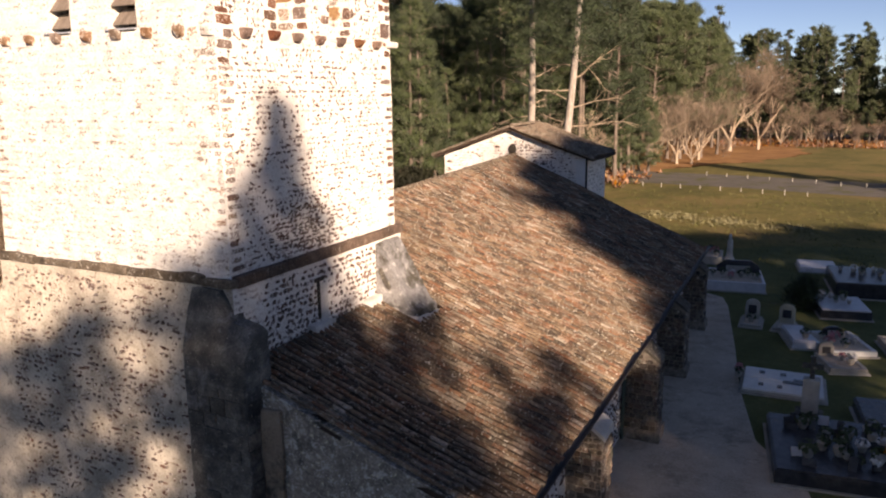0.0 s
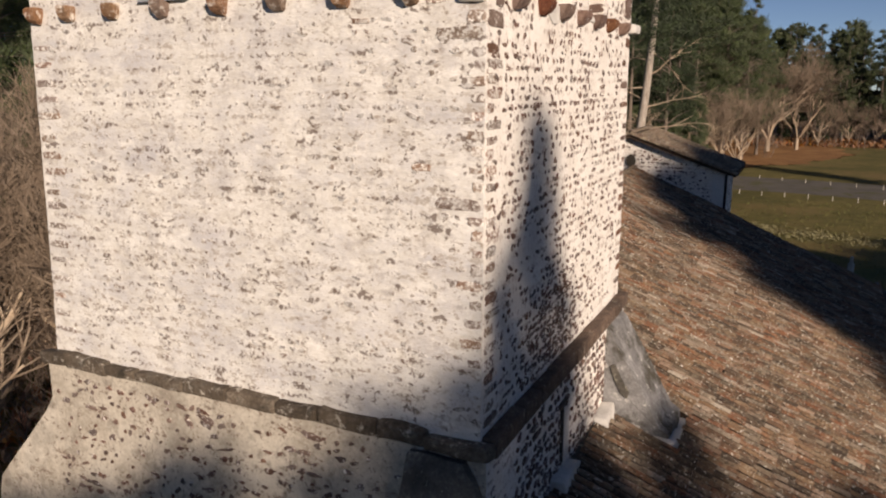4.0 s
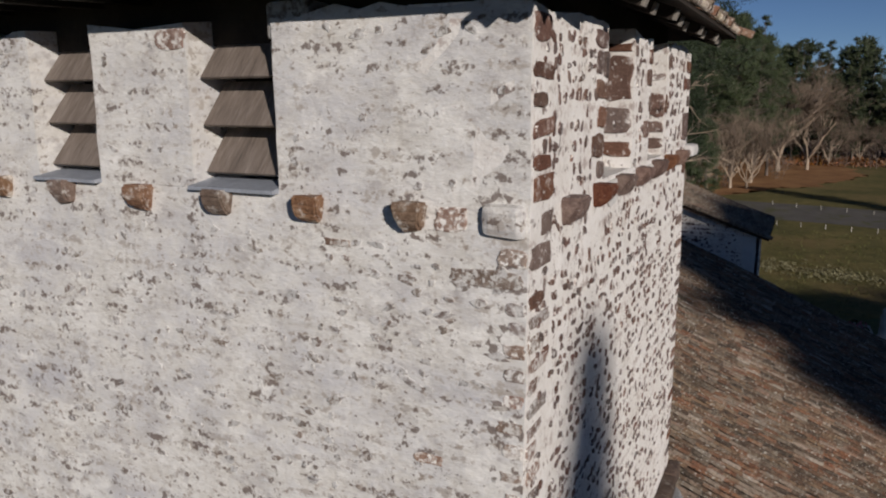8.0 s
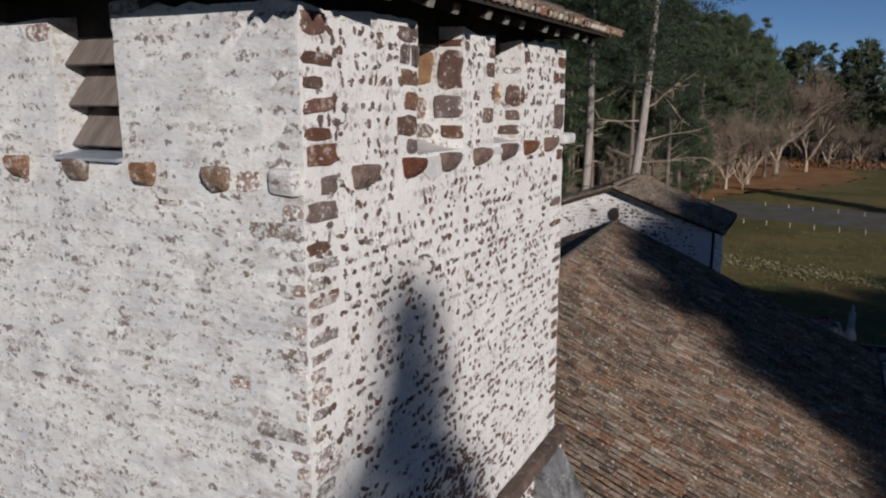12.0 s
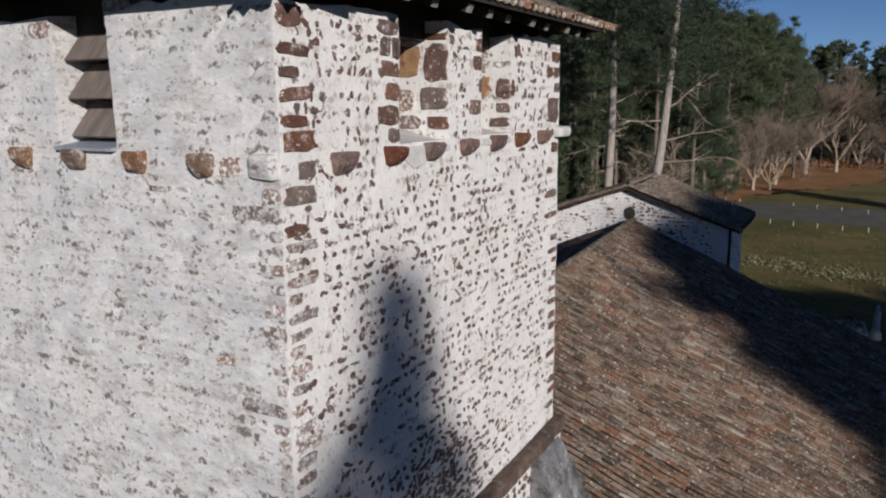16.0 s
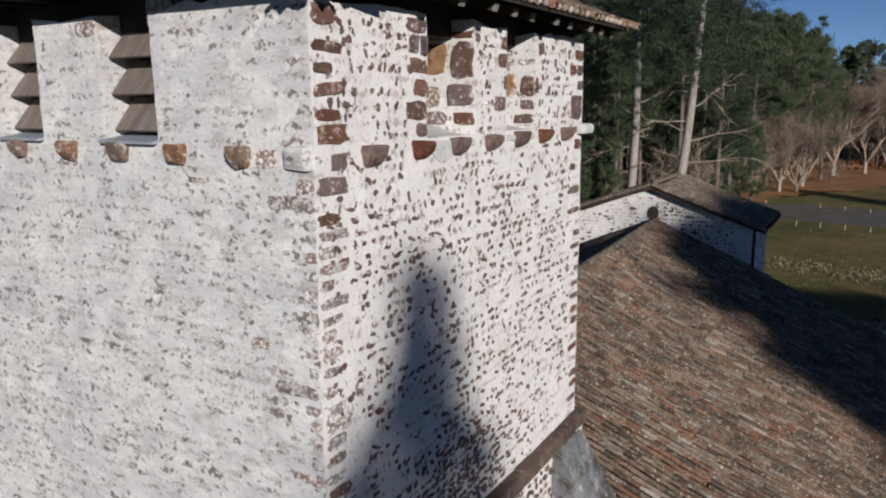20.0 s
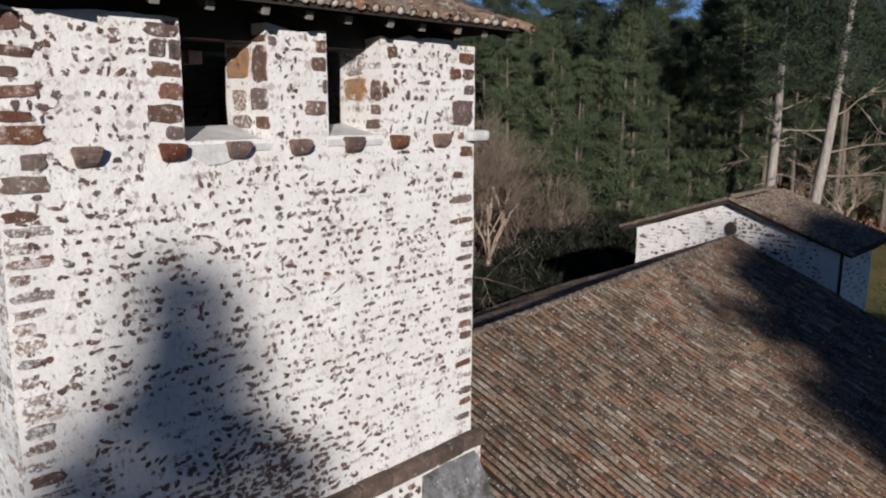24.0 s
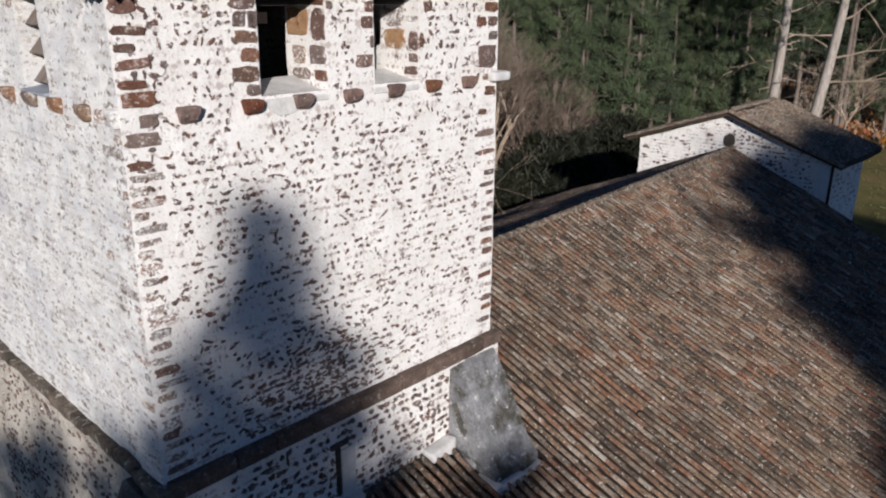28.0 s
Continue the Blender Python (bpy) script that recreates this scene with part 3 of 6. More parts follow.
for lo, hi in (((0.1, 4.76, 5.52), (0.72, 4.9, 5.70)), ((0.66, 4.72, 5.40), (1.3, 4.9, 5.56)), ((1.1, 4.80, 5.30), (1.30, 5.5, 5.50)), ((1.12, 5.45, 5.32), (1.28, 6.0, 5.46))):
    bm = bmesh.new()
    block(bm, lo, hi, 0.04, 0.03, 3)
    part("mortar_fillet", bm, M_MORTAR, bt)
# dark slab on the buttress face imitates the shade in a missing stone's cavity
bm = bmesh.new()
made = prism([(0.20, 6.62), (0.27, 6.66), (0.38, 6.44), (0.52, 6.22), (0.49, 6.12), (0.40, 6.18), (0.30, 6.36)], 4.822, 4.90, 1, bm)
part("missing_stone", bm, M_DARKWALL, bt)


# ---- tiles ----
def tile_template(seg=6, length=0.36, r0=0.075, r1=0.059, thick=0.016):
    """A canal tile, hollow side down: x across, y down the slope, z out of the roof."""
    v, f = [], []
    for y, r in ((0.0, r1), (length, r0)):
        for k in range(seg + 1):
            a = math.pi * k / seg
            v.append((math.cos(a) * r, y, math.sin(a) * r * 1.12))
    for k in range(seg + 1):
        a = math.pi * k / seg
        v.append((math.cos(a) * (r0 - thick), length, math.sin(a) * (r0 - thick) * 1.12))
    n = seg + 1
    for k in range(seg):
        f.append((k, k + 1, n + k + 1, n + k))
        f.append((n + k, n + k + 1, 2 * n + k + 1, 2 * n + k))
    return np.array(v), np.array(f)


TILE_V, TILE_F = tile_template()
TILE_ME = mesh_of("tile", TILE_V, TILE_F, M_TILE)


def tile_frames(spots, r, wide=1.0):
    """Frames (origin, across, down, out) with a little disorder."""
    out = []
    for p, down, out_n in spots:
        down = Vector(down).normalized()
        n = Vector(out_n).normalized()
        ac = down.cross(n).normalized()
        down = (down + ac * r.gauss(0, 0.022)).normalized()
        ac = down.cross(n).normalized()
        p = Vector(p) + ac * r.gauss(0, 0.008) + down * r.gauss(0, 0.02) + n * (0.018 + r.uniform(0, 0.014))
        ac, n = ac * wide, n * wide
        out.append(Matrix(((ac.x, down.x, n.x, p.x), (ac.y, down.y, n.y, p.y), (ac.z, down.z, n.z, p.z), (0, 0, 0, 1))))
    return out


def lay_tiles(spots, parent, near, seed, name="tile", field=None, wide=1.0, me_near=None):
    """Lays tiles: those that near() picks as pieces, at most 300, the others as one field."""
    r = random.Random(seed)
    ms = tile_frames(spots, r, wide)
    picked = [m for m in ms if near(m.translation)][:300]
    chosen = {id(m) for m in picked}
    for m in picked:
        ob = new(name, me_near or TILE_ME)
        ob.parent = parent
        ob.matrix_local = m
    rest = [np.array(m) for m in ms if id(m) not in chosen]
    arr = np.array(rest)
    v = np.einsum("nij,kj->nki", arr[:, :3, :3], TILE_V) + arr[:, None, :3, 3]
    f = TILE_F[None] + (np.arange(len(rest)) * len(TILE_V))[:, None, None]
    me = bpy.data.meshes.new("tile_field")
    me.from_pydata(v.reshape(-1, 3).tolist(), [], f.reshape(-1, 4).tolist())
    me.materials.append(field or M_TILE_J)
    ob = child("tile_field", me, parent)
    ob["kind"] = "stuff"


def ridge_row(a, b, parent, step=0.36, material=None, radius=0.12):
    """Ridge tiles from a to b, each lapping the next."""
    a, b = Vector(a), Vector(b)
    n = max(1, round((b - a).length / step))
    d = (b - a).normalized()
    r = random.Random(int(a.x * 10 + b.y * 7))
    s = radius / 0.080
    me = mesh_of("ridge_tile", TILE_V * (s, 1.0, s), TILE_F, material or M_TILE)
    for k in range(n):
        p = a + (b - a) * (k / n)
        ac = d.cross(Vector((0, 0, 1))).normalized()
        up = ac.cross(d)
        ac = (ac + up * r.gauss(0, 0.03)).normalized()
        up = ac.cross(d)
        p = p + up * (0.02 + r.uniform(0, 0.012))
        ob = new("ridge_tile", me)
        ob.parent = parent
        ob.matrix_local = Matrix(((ac.x, d.x, up.x, p.x), (ac.y, d.y, up.y, p.y), (ac.z, d.z, up.z, p.z), (0, 0, 0, 1)))


# ---- nave roof ----
RX, EX = -3.4, 5.5


def ridge_z(y):
    return 7.0 + 0.032 * y


def nave_z(x, y):
    sag = 0.03 * math.sin(y * 0.9) + 0.025 * math.sin(x * 1.3 + y * 0.35)
    return ridge_z(y) - ((0.345 + 0.004 * y) if x > RX else 0.42) * abs(x - RX) + sag * min(1, abs(x - RX))


nave_roof = thing("nave_roof", "broad sagging roof of mossy clay canal tiles", "roof", kind="structure")


def roof_body(x0, x1, y0, y1, nx, ny, f, material, drop=0.05, thick=0.12):
    v, fc = [], []
    for layer in (drop, drop + thick):
        for j in range(ny + 1):
            for i in range(nx + 1):
                x, y = x0 + (x1 - x0) * i / nx, y0 + (y1 - y0) * j / ny
                v.append((x, y, f(x, y) - layer))
    n, w = (nx + 1) * (ny + 1), nx + 1
    for j in range(ny):
        for i in range(nx):
            a = j * w + i
            fc.append((a, a + 1, a + w + 1, a + w))
            fc.append((n + a, n + a + w, n + a + w + 1, n + a + 1))
    for i in range(nx):
        for j in (0, ny):
            a = j * w + i
            fc.append((a, a + 1, n + a + 1, n + a))
    for j in range(ny):
        for i in (0, nx):
            a = j * w + i
            fc.append((a, a + w, n + a + w, n + a))
    return mesh_of("roof_deck", v, fc, material)


child("deck", roof_body(0.02, EX - 0.03, -0.2, 6.0, 14, 12, nave_z, M_UNDER), nave_roof)
child("deck", roof_body(RX, EX - 0.03, 6.0, 23.92, 18, 26, nave_z, M_UNDER), nave_roof)
child("deck", roof_body(-12.2, RX, 6.0, 23.92, 12, 20, nave_z, M_UNDER), nave_roof)
PITCH, SHOW = 0.178, 0.30
spots = []
y = -0.10
while y < 23.82:
    x_top = RX + 0.05 if y > 6.1 else (1.2 if 4.8 < y < 6.02 else 0.16)
    x = EX + 0.02 - 0.34
    while x > x_top - 0.2:
        x0 = max(x, x_top)
        z, zd = nave_z(x0, y), nave_z(x0 + 0.4, y)
        down = Vector((0.4, 0, zd - z))
        nrm = down.cross(Vector((0, -1, 0)))
        if nrm.z < 0:
            nrm = -nrm
        spots.append(((x0, y, z), down, nrm))
        x -= SHOW * 0.93
    y += PITCH
for y in np.arange(6.2, 23.82, PITCH):
    x = -12.2 + 0.34
    while x < RX - 0.05:
        z, zd = nave_z(x, y), nave_z(x - 0.4, y)
        down = Vector((-0.4, 0, zd - z))
        nrm = Vector((zd - z, 0, 0.4))
        spots.append(((x, y, z), down, nrm))
        x += SHOW * 0.93
lay_tiles(spots, nave_roof, lambda p: 0.9 < p.x < 5.6 and -0.2 < p.y < 2.4, 11, wide=0.71)
ridge_row((RX, 23.85, ridge_z(23.85)), (RX, 6.1, ridge_z(6.1)), nave_roof, material=M_TILE_OLD)

# nave walls
bm = bmesh.new()
masonry(bm, (4.0, -0.02, GROUND - 0.1), (4.75, 25.2, 3.95), 0.4, 0.03)
wall_nave = wall("wall_nave_east", bm, M_WASH_GREY, "pale limewashed nave wall with rough stones and buttresses")
bm = bmesh.new()
masonry(bm, (-12.0, 6.2, GROUND - 0.1), (-11.4, 23.7, 3.4), 0.5, 0.03)
wall("wall_nave_west", bm, M_WASH_GREY, "limewashed nave wall on the shaded side")
bm = prism([(-11.4, GROUND - 0.1), (4.0, GROUND - 0.1), (4.0, 4.3), (-3.4, 7.1), (-11.4, 3.6)], 23.7, 23.89, 1)
wall("wall_nave_north", bm, M_WASH_GREY, "limewashed end wall of the nave")
bm = prism([(0.6, GROUND - 0.1), (4.72, GROUND - 0.1), (4.72, 4.15), (0.6, 5.60)], -0.20, 0.5, 1)
bmesh.ops.subdivide_edges(bm, edges=bm.edges, cuts=8, use_grid_fill=True)
for v in bm.verts:
    v.co = uneven(v.co, 0.03)
wall_aisle = wall("wall_aisle_south", bm, M_MOSSWALL, "blackened mossy rubble end wall of the aisle")
bm = bmesh.new()
block(bm, (0.66, -0.27, GROUND), (1.12, -0.1, 5.2), 0.05, 0.05, 9)
part("earth_render", bm, mat("brown_earth_render", [(0.3, (0.17, 0.13, 0.095)), (0.5, (0.30, 0.24, 0.185)), (0.7, (0.42, 0.35, 0.29))], 2, 22, 0.95, 0.7, stain=((0.06, 0.055, 0.05), 0.52, 0.66, 1.6)), wall_aisle, "strip of brown earth render")


# gutter and pipes
def run_tube(name, path, radius, material, parent, sides=8, label=""):
    v, f = [], []
    tube(v, f, path, [radius] * len(path), sides)
    return child(name, mesh_of(name, v, f, material, True), parent, label=label)


gutter = thing("gutter", "dark half-round zinc gutter along the eaves", "gutter")
gv, gf = [], []
for j in range(27):
    yy = -0.2 + j * 25.3 / 26
    zz = nave_z(EX, min(yy, 24)) - 0.03
    for k in range(7):
        a = math.pi + math.pi * k / 6
        gv.append((EX + 0.07 + 0.085 * math.cos(a), yy, zz + 0.085 * math.sin(a)))
    for k in range(7):
        a = math.tau - math.pi * k / 6
        gv.append((EX + 0.07 + 0.077 * math.cos(a), yy, zz + 0.008 + 0.077 * math.sin(a)))
for j in range(26):
    for k in range(14):
        a, b = j * 14 + k, j * 14 + (k + 1) % 14
        gf.append((a, b, b + 14, a + 14))
child("trough", mesh_of("trough", gv, gf, M_GUTTER), gutter)
run_tube("downpipe", [(5.5, 11.0, 3.75), (5.2, 11.0, 3.4), (4.86, 11.05, 3.1), (4.83, 11.05, GROUND)], 0.05, M_PIPE, gutter, label="verdigris green downpipe")

# nave buttresses
for yb, out, hgt in ((11.2, 1.05, 3.75), (16.9, 1.0, 3.7), (23.0, 0.9, 3.7), (5.4, 0.85, 3.7)):
    bt = thing("nave_buttress", "rough stone nave buttress with a weathered sloping cap", "buttress", group="nave buttresses", kind="structure")
    bm = bmesh.new()
    masonry(bm, (4.7, yb, GROUND - 0.1), (4.75 + out, yb + 0.85, hgt), 0.22, 0.035, taper=lambda p, o=out, h=hgt: Vector((p.x, p.y, p.z - max(0, (p.x - 4.75)) * 0.75 * max(0, (p.z - 1.5) / (h - 1.5)))))
    part("body", bm, M_RUBBLE, bt)
    r = random.Random(int(yb * 10))
    for face in (0, 1):
        z = GROUND + 0.36
        while z < hgt - 0.5:
            h = r.uniform(0.12, 0.2)
            u, end = (4.78, 4.75 + out) if face == 0 else (yb, yb + 0.85)
            while u < end - 0.08:
                w = min(r.uniform(0.14, 0.34), end - u)
                if z + h < hgt - 0.06 - (0.75 * (u + w - 4.75) if face == 0 else 0.75 * out):
                    bm = bmesh.new()
                    q = r.uniform(0.02, 0.05)
                    if face == 0:
                        block(bm, (u + 0.012, yb - q, z + 0.01), (u + w - 0.012, yb + 0.08, z + h - 0.012), 0.03, 0.02)
                    else:
                        block(bm, (4.67 + out, u + 0.012, z + 0.01), (4.75 + out + q, u + w - 0.012, z + h - 0.012), 0.03, 0.02)
                    part("stone", bm, M_BUTT_STONE, bt)
                u += w
            z += h
    bm = prism([(4.74, hgt - 0.04), (4.74, hgt + 0.08), (4.77 + out, hgt + 0.06 - 0.75 * out), (4.80 + out, hgt - 0.06 - 0.75 * out)], yb - 0.03, yb + 0.88, 1)
    part("cap", bm, M_MORTAR if yb < 6 else M_DARKWALL, bt, "pale mortared sloping cap" if yb < 6 else "mossy sloping cap")
    bm = bmesh.new()
    block(bm, (4.72, yb - 0.06, GROUND), (4.75 + out + 0.12, yb + 0.91, GROUND + 0.35), 0.04, 0.02, 2)
    part("plinth", bm, M_RUBBLE, bt)

# ---- tower roof ----
tower_roof = thing("tower_roof", "hipped tower roof of multicoloured clay canal tiles", "roof", kind="structure")
OV, EZ, SL = 0.47, 13.30, 0.40
rx0, rx1, ry0, ry1 = TX0 - OV, TX1 + OV, TY0 - OV, TY1 + OV
half = (ry1 - ry0) / 2
ap0, ap1 = Vector((rx0 + half, ry0 + half, EZ + SL * half)), Vector((rx1 - half, ry0 + half, EZ + SL * half))
cs = [Vector((rx0, ry0, EZ)), Vector((rx1, ry0, EZ)), Vector((rx1, ry1, EZ)), Vector((rx0, ry1, EZ))]
v = [*cs, ap0, ap1] + [p - Vector((0, 0, 0.04)) for p in (*cs, ap0, ap1)]
f = [(0, 1, 5, 4), (1, 2, 5), (2, 3, 4, 5), (3, 0, 4), (6, 10, 11, 7), (7, 11, 8), (8, 11, 10, 9), (9, 10, 6), (0, 6, 7, 1), (1, 7, 8, 2), (2, 8, 9, 3), (3, 9, 6, 0)]
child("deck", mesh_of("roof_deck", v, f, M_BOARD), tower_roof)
spots = []
P2 = 0.19
def slope_spots(a, b, inward, length):
    n = int(length / P2)
    for k in range(n + 1):
        s = (k + 0.5) * length / (n + 1)
        p = a + (b - a) * (s / length)
        reach = min(s, length - s, half)
        d = 0.30
        while d < reach + 0.25:
            dd = min(d, reach + 0.05)
            q = p + inward * dd + Vector((0, 0, SL * dd))
            down = -inward - Vector((0, 0, SL))
            spots.append((q, down, -inward * SL + Vector((0, 0, 1))))
            d += 0.235
slope_spots(cs[1], cs[2], Vector((-1, 0, 0)), ry1 - ry0)
slope_spots(cs[0], cs[1], Vector((0, 1, 0)), rx1 - rx0)
slope_spots(cs[2], cs[3], Vector((0, -1, 0)), rx1 - rx0)
slope_spots(cs[3], cs[0], Vector((1, 0, 0)), ry1 - ry0)
lay_tiles(spots, tower_roof, lambda p: p.x > -0.95 and 0.3 < p.y < 6.3, 12, field=M_TILE_TOWER_J, wide=1.06, me_near=mesh_of("tile", TILE_V, TILE_F, M_TILE_TOWER))
up = Vector((0, 0, 0.05))
M_HIP = mat("dark_mortared_hip_tile", [(0.3, (0.04, 0.035, 0.035)), (0.6, (0.11, 0.09, 0.08)), (0.8, (0.24, 0.22, 0.2))], 5, 30, 0.9, 0.4, vary=0.4)
for a, b in ((ap1, cs[1]), (ap1, cs[2]), (ap0, cs[0]), (ap0, cs[3]), (ap0, ap1)):
    end = b if b is ap1 else a + (b - a) * 0.9
    ridge_row(a + up, end + up * 0.4, tower_roof, 0.33, M_HIP, 0.088)
# under channel tiles at the eaves, pale mortar in each end
for a, b, out in ((cs[1], cs[2], Vector((1, 0, 0))), (cs[0], cs[1], Vector((0, -1, 0)))):
    ln = (b - a).length
    n = int(ln / P2)
    me = None
    for k in range(n + 1):
        s = (k + 0.5) * ln / (n + 1)
        p = a + (b - a) * (s / ln) + out * 0.035 + Vector((0, 0, 0.035))
        if me is None:
            bmm = bmesh.new()
            bmesh.ops.create_uvsphere(bmm, u_segments=7, v_segments=5, radius=0.05)
            bmesh.ops.scale(bmm, vec=(0.9, 0.9, 0.75), verts=bmm.verts)
            me = bpy.data.meshes.new("mortar_plug")
            bmm.to_mesh(me)
            bmm.free()
            me.materials.append(mat("tile_end_mortar", [(0.3, (0.24, 0.17, 0.12)), (0.5, (0.46, 0.36, 0.27)), (0.75, (0.66, 0.58, 0.48))], 14, 50, 0.9, 0.5, vary=0.4, hue=0.02))
        ob = child("mortar_plug", me, tower_roof, p)
        ob.rotation_euler = (0.3 * k, 0.2 * k, 0.9 * k)
# rafters
for a, b, out in ((cs[1], cs[2], Vector((1, 0, 0))), (cs[0], cs[1], Vector((0, -1, 0)))):
    ln = (b - a).length
    n = round(ln / 0.56)
    for k in range(n + 1):
        p = a + (b - a) * ((k + 0.15) / (n + 0.3))
        bm = bmesh.new()
        block(bm, (-0.045, -0.80, -0.155), (0.045, -0.03, -0.055), 0.008)
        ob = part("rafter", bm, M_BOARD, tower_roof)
        q = Vector((0, 1, 0)).rotation_difference(out).to_matrix().to_4x4()
        ob.matrix_local = Matrix.Translation(p - out * (0.05 + 0.09 * (k * 7 % 5) / 4)) @ q @ pose(0, 0, 0.0, -21.8)
        bm = bmesh.new()
        block(bm, (-0.043, -0.03, -0.15), (0.043, 0.0, -0.06), 0.006)
        part("rafter_end", bm, M_RAFTER, ob)

# ---- choir ----
CX0, CX1, CY0, CY1, CE = -7.2, 0.0, 23.9, 27.7, 7.66
CR, CF, CB = 9.10, 23.58, 28.2
mx = (CX0 + CX1) / 2
bm = prism([(CX0, 4.0), (CX1, 4.0), (CX1, CE), (mx, CR - 0.16), (CX0, CE)], CY0, CY0 + 0.6, 1)
bmesh.ops.subdivide_edges(bm, edges=bm.edges, cuts=12, use_grid_fill=True)
for v in bm.verts:
    v.co = uneven(v.co, 0.02)
wall_choir = wall("wall_choir_gable", bm, M_WASH, "whitewashed rubble gable rising above the nave roof")
bm = bmesh.new()
masonry(bm, (CX1 - 0.6, CY0 + 0.6, GROUND), (CX1, CY1, CE), 0.5)
wall_choir_side = wall("wall_choir_east", bm, M_WASH, "white limewashed choir wall")
bm = bmesh.new()
masonry(bm, (CX0, CY0 + 0.6, GROUND), (CX0 + 0.6, CY1, CE), 0.5)
wall("wall_choir_west", bm, M_WASH, "white limewashed choir wall")
bm = prism([(CX0 + 0.6, GROUND), (CX1 - 0.6, GROUND), (CX1 - 0.6, CE), (mx, CR - 0.2), (CX0 + 0.6, CE)], CY1 - 0.6, CY1, 1)
wall("wall_choir_north", bm, M_WASH, "white limewashed choir wall")
choir_roof = thing("choir_roof", "lichened choir roof of grey clay tiles, sagging at the ridge", "roof", kind="structure")
EAVE = 0.42
e0, e1 = CX0 - EAVE, CX1 + EAVE
CSL = 0.352


def choir_z(x, y):
    return CR - CSL * abs(x - mx) + 0.03 * math.sin(1.1 * y + x)


cv, cf = [], []
ny = 5
for layer in (0.0, 0.13):
    for j in range(ny + 1):
        for i in range(9):
            x, y = e0 + (e1 - e0) * i / 8, CF + (CB - 0.45 * (i == 4) - CF) * j / ny
            cv.append((x, y, choir_z(x, y) - layer))
off = 9 * (ny + 1)
for j in range(ny):
    for i in range(8):
        a = j * 9 + i
        cf.append((a, a + 1, a + 10, a + 9))
        cf.append((off + a, off + a + 9, off + a + 10, off + a + 1))
for i in range(8):
    for a in (i, ny * 9 + i):
        cf.append((a, a + 1, off + a + 1, off + a))
for j in range(ny):
    for a in (j * 9, j * 9 + 8):
        cf.append((a, a + 9, off + a + 9, off + a))
child("deck", mesh_of("roof_deck", cv, cf, M_UNDER), choir_roof)
spots = []
for sgn, ee in ((1, e1), (-1, e0)):
    run = abs(ee - mx)
    for yy in np.arange(CF + 0.06, CB, 0.215):
        d = 0.36
        while d < run + 0.1:
            x = ee - sgn * min(d, run)
            spots.append(((x, yy, choir_z(x, yy)), (sgn, 0, -CSL), (sgn * CSL, 0, 1)))
            d += 0.27
lay_tiles(spots, choir_roof, lambda p: p.x > -1.2, 13, field=M_TILE_OLD, me_near=mesh_of("tile", TILE_V, TILE_F, tile_mat("grey_lichened_near_tile", False, True)))
ridge_row((mx, CF, CR + 0.02), (mx, CB - 0.4, CR + 0.02), choir_roof, 0.36, M_TILE_OLD)
# verge tiles along the gable
for sgn, ee in ((1, e1), (-1, e0)):
    ridge_row((mx, CF - 0.02, CR - 0.02), (ee, CF - 0.02, CR - 0.02 - CSL * abs(ee - mx)), choir_roof, 0.27, M_TILE_OLD, 0.115)
bm = bmesh.new()
block(bm, (CX1 - 0.42, CY0 - 0.025, 4.0), (CX1 + 0.012, CY0 + 0.3, CE - 0.02), 0.02, 0.012, 5)
part("corner_quoin", bm, M_WHITE, wall_choir, "smooth white painted corner strip")
# dark disc set on the gable, drawn in place of the vent's shaded depth
bm = bmesh.new()
bmesh.ops.create_cone(bm, cap_ends=True, segments=16, radius1=0.2, radius2=0.2, depth=0.1)
bmesh.ops.scale(bm, vec=(1.0, 1.25, 1.0), verts=bm.verts)
bmesh.ops.rotate(bm, verts=bm.verts, matrix=Matrix.Rotation(radians(90), 3, "X"))
bmesh.ops.translate(bm, verts=bm.verts, vec=(-3.57, CY0 - 0.012, 8.03))
part("vent_hole", bm, M_INSIDE, wall_choir, "dark round vent under the gable")
run_tube("downpipe", [(CX1 + 0.06, CY0 + 0.02, CE - 0.02), (CX1 + 0.06, CY0 + 0.02, 5.0)], 0.05, M_GUTTER, wall_choir)

# ---- belfry details ----
def corbel_mesh(seed, material):
    r = random.Random(seed)
    bm = prism([(0.05, -0.085), (-0.02, -0.095), (-0.075, -0.075), (-0.12, -0.03), (-0.145, 0.03), (-0.14, 0.085), (0.05, 0.085)], -0.115, 0.115, 0)
    bmesh.ops.bevel(bm, geom=list(bm.edges), offset=0.016, segments=2, affect="EDGES")
    for v in bm.verts:
        low = max(0.0, min(1.0, (0.03 - v.co.z) / 0.13))
        v.co.x *= 1.0 - 0.42 * low ** 1.6
        v.co += Vector(noise.noise_vector(v.co * 9 + Vector((seed, 0, 0)))) * 0.018
    me = bpy.data.meshes.new("corbel")
    bm.to_mesh(me)
    bm.free()
    me.materials.append(material)
    return me


M_CORBEL = mat("ochre_corbel_stone", [(0.3, (0.11, 0.062, 0.042)), (0.5, (0.22, 0.135, 0.09)), (0.68, (0.36, 0.26, 0.19))], 12, 60, 0.88, 0.7, vary=0.22, hue=0.006, stain=((0.66, 0.62, 0.57), 0.53, 0.64, 9))
CORBELS = [corbel_mesh(k, M_CORBEL) for k in range(4)]
M_CORBEL_RED = mat("red_brown_corbel_stone", [(0.3, (0.07, 0.035, 0.025)), (0.5, (0.16, 0.082, 0.055)), (0.68, (0.28, 0.17, 0.115))], 12, 60, 0.88, 0.7, vary=0.3, hue=0.012, stain=((0.62, 0.58, 0.54), 0.62, 0.67, 14))
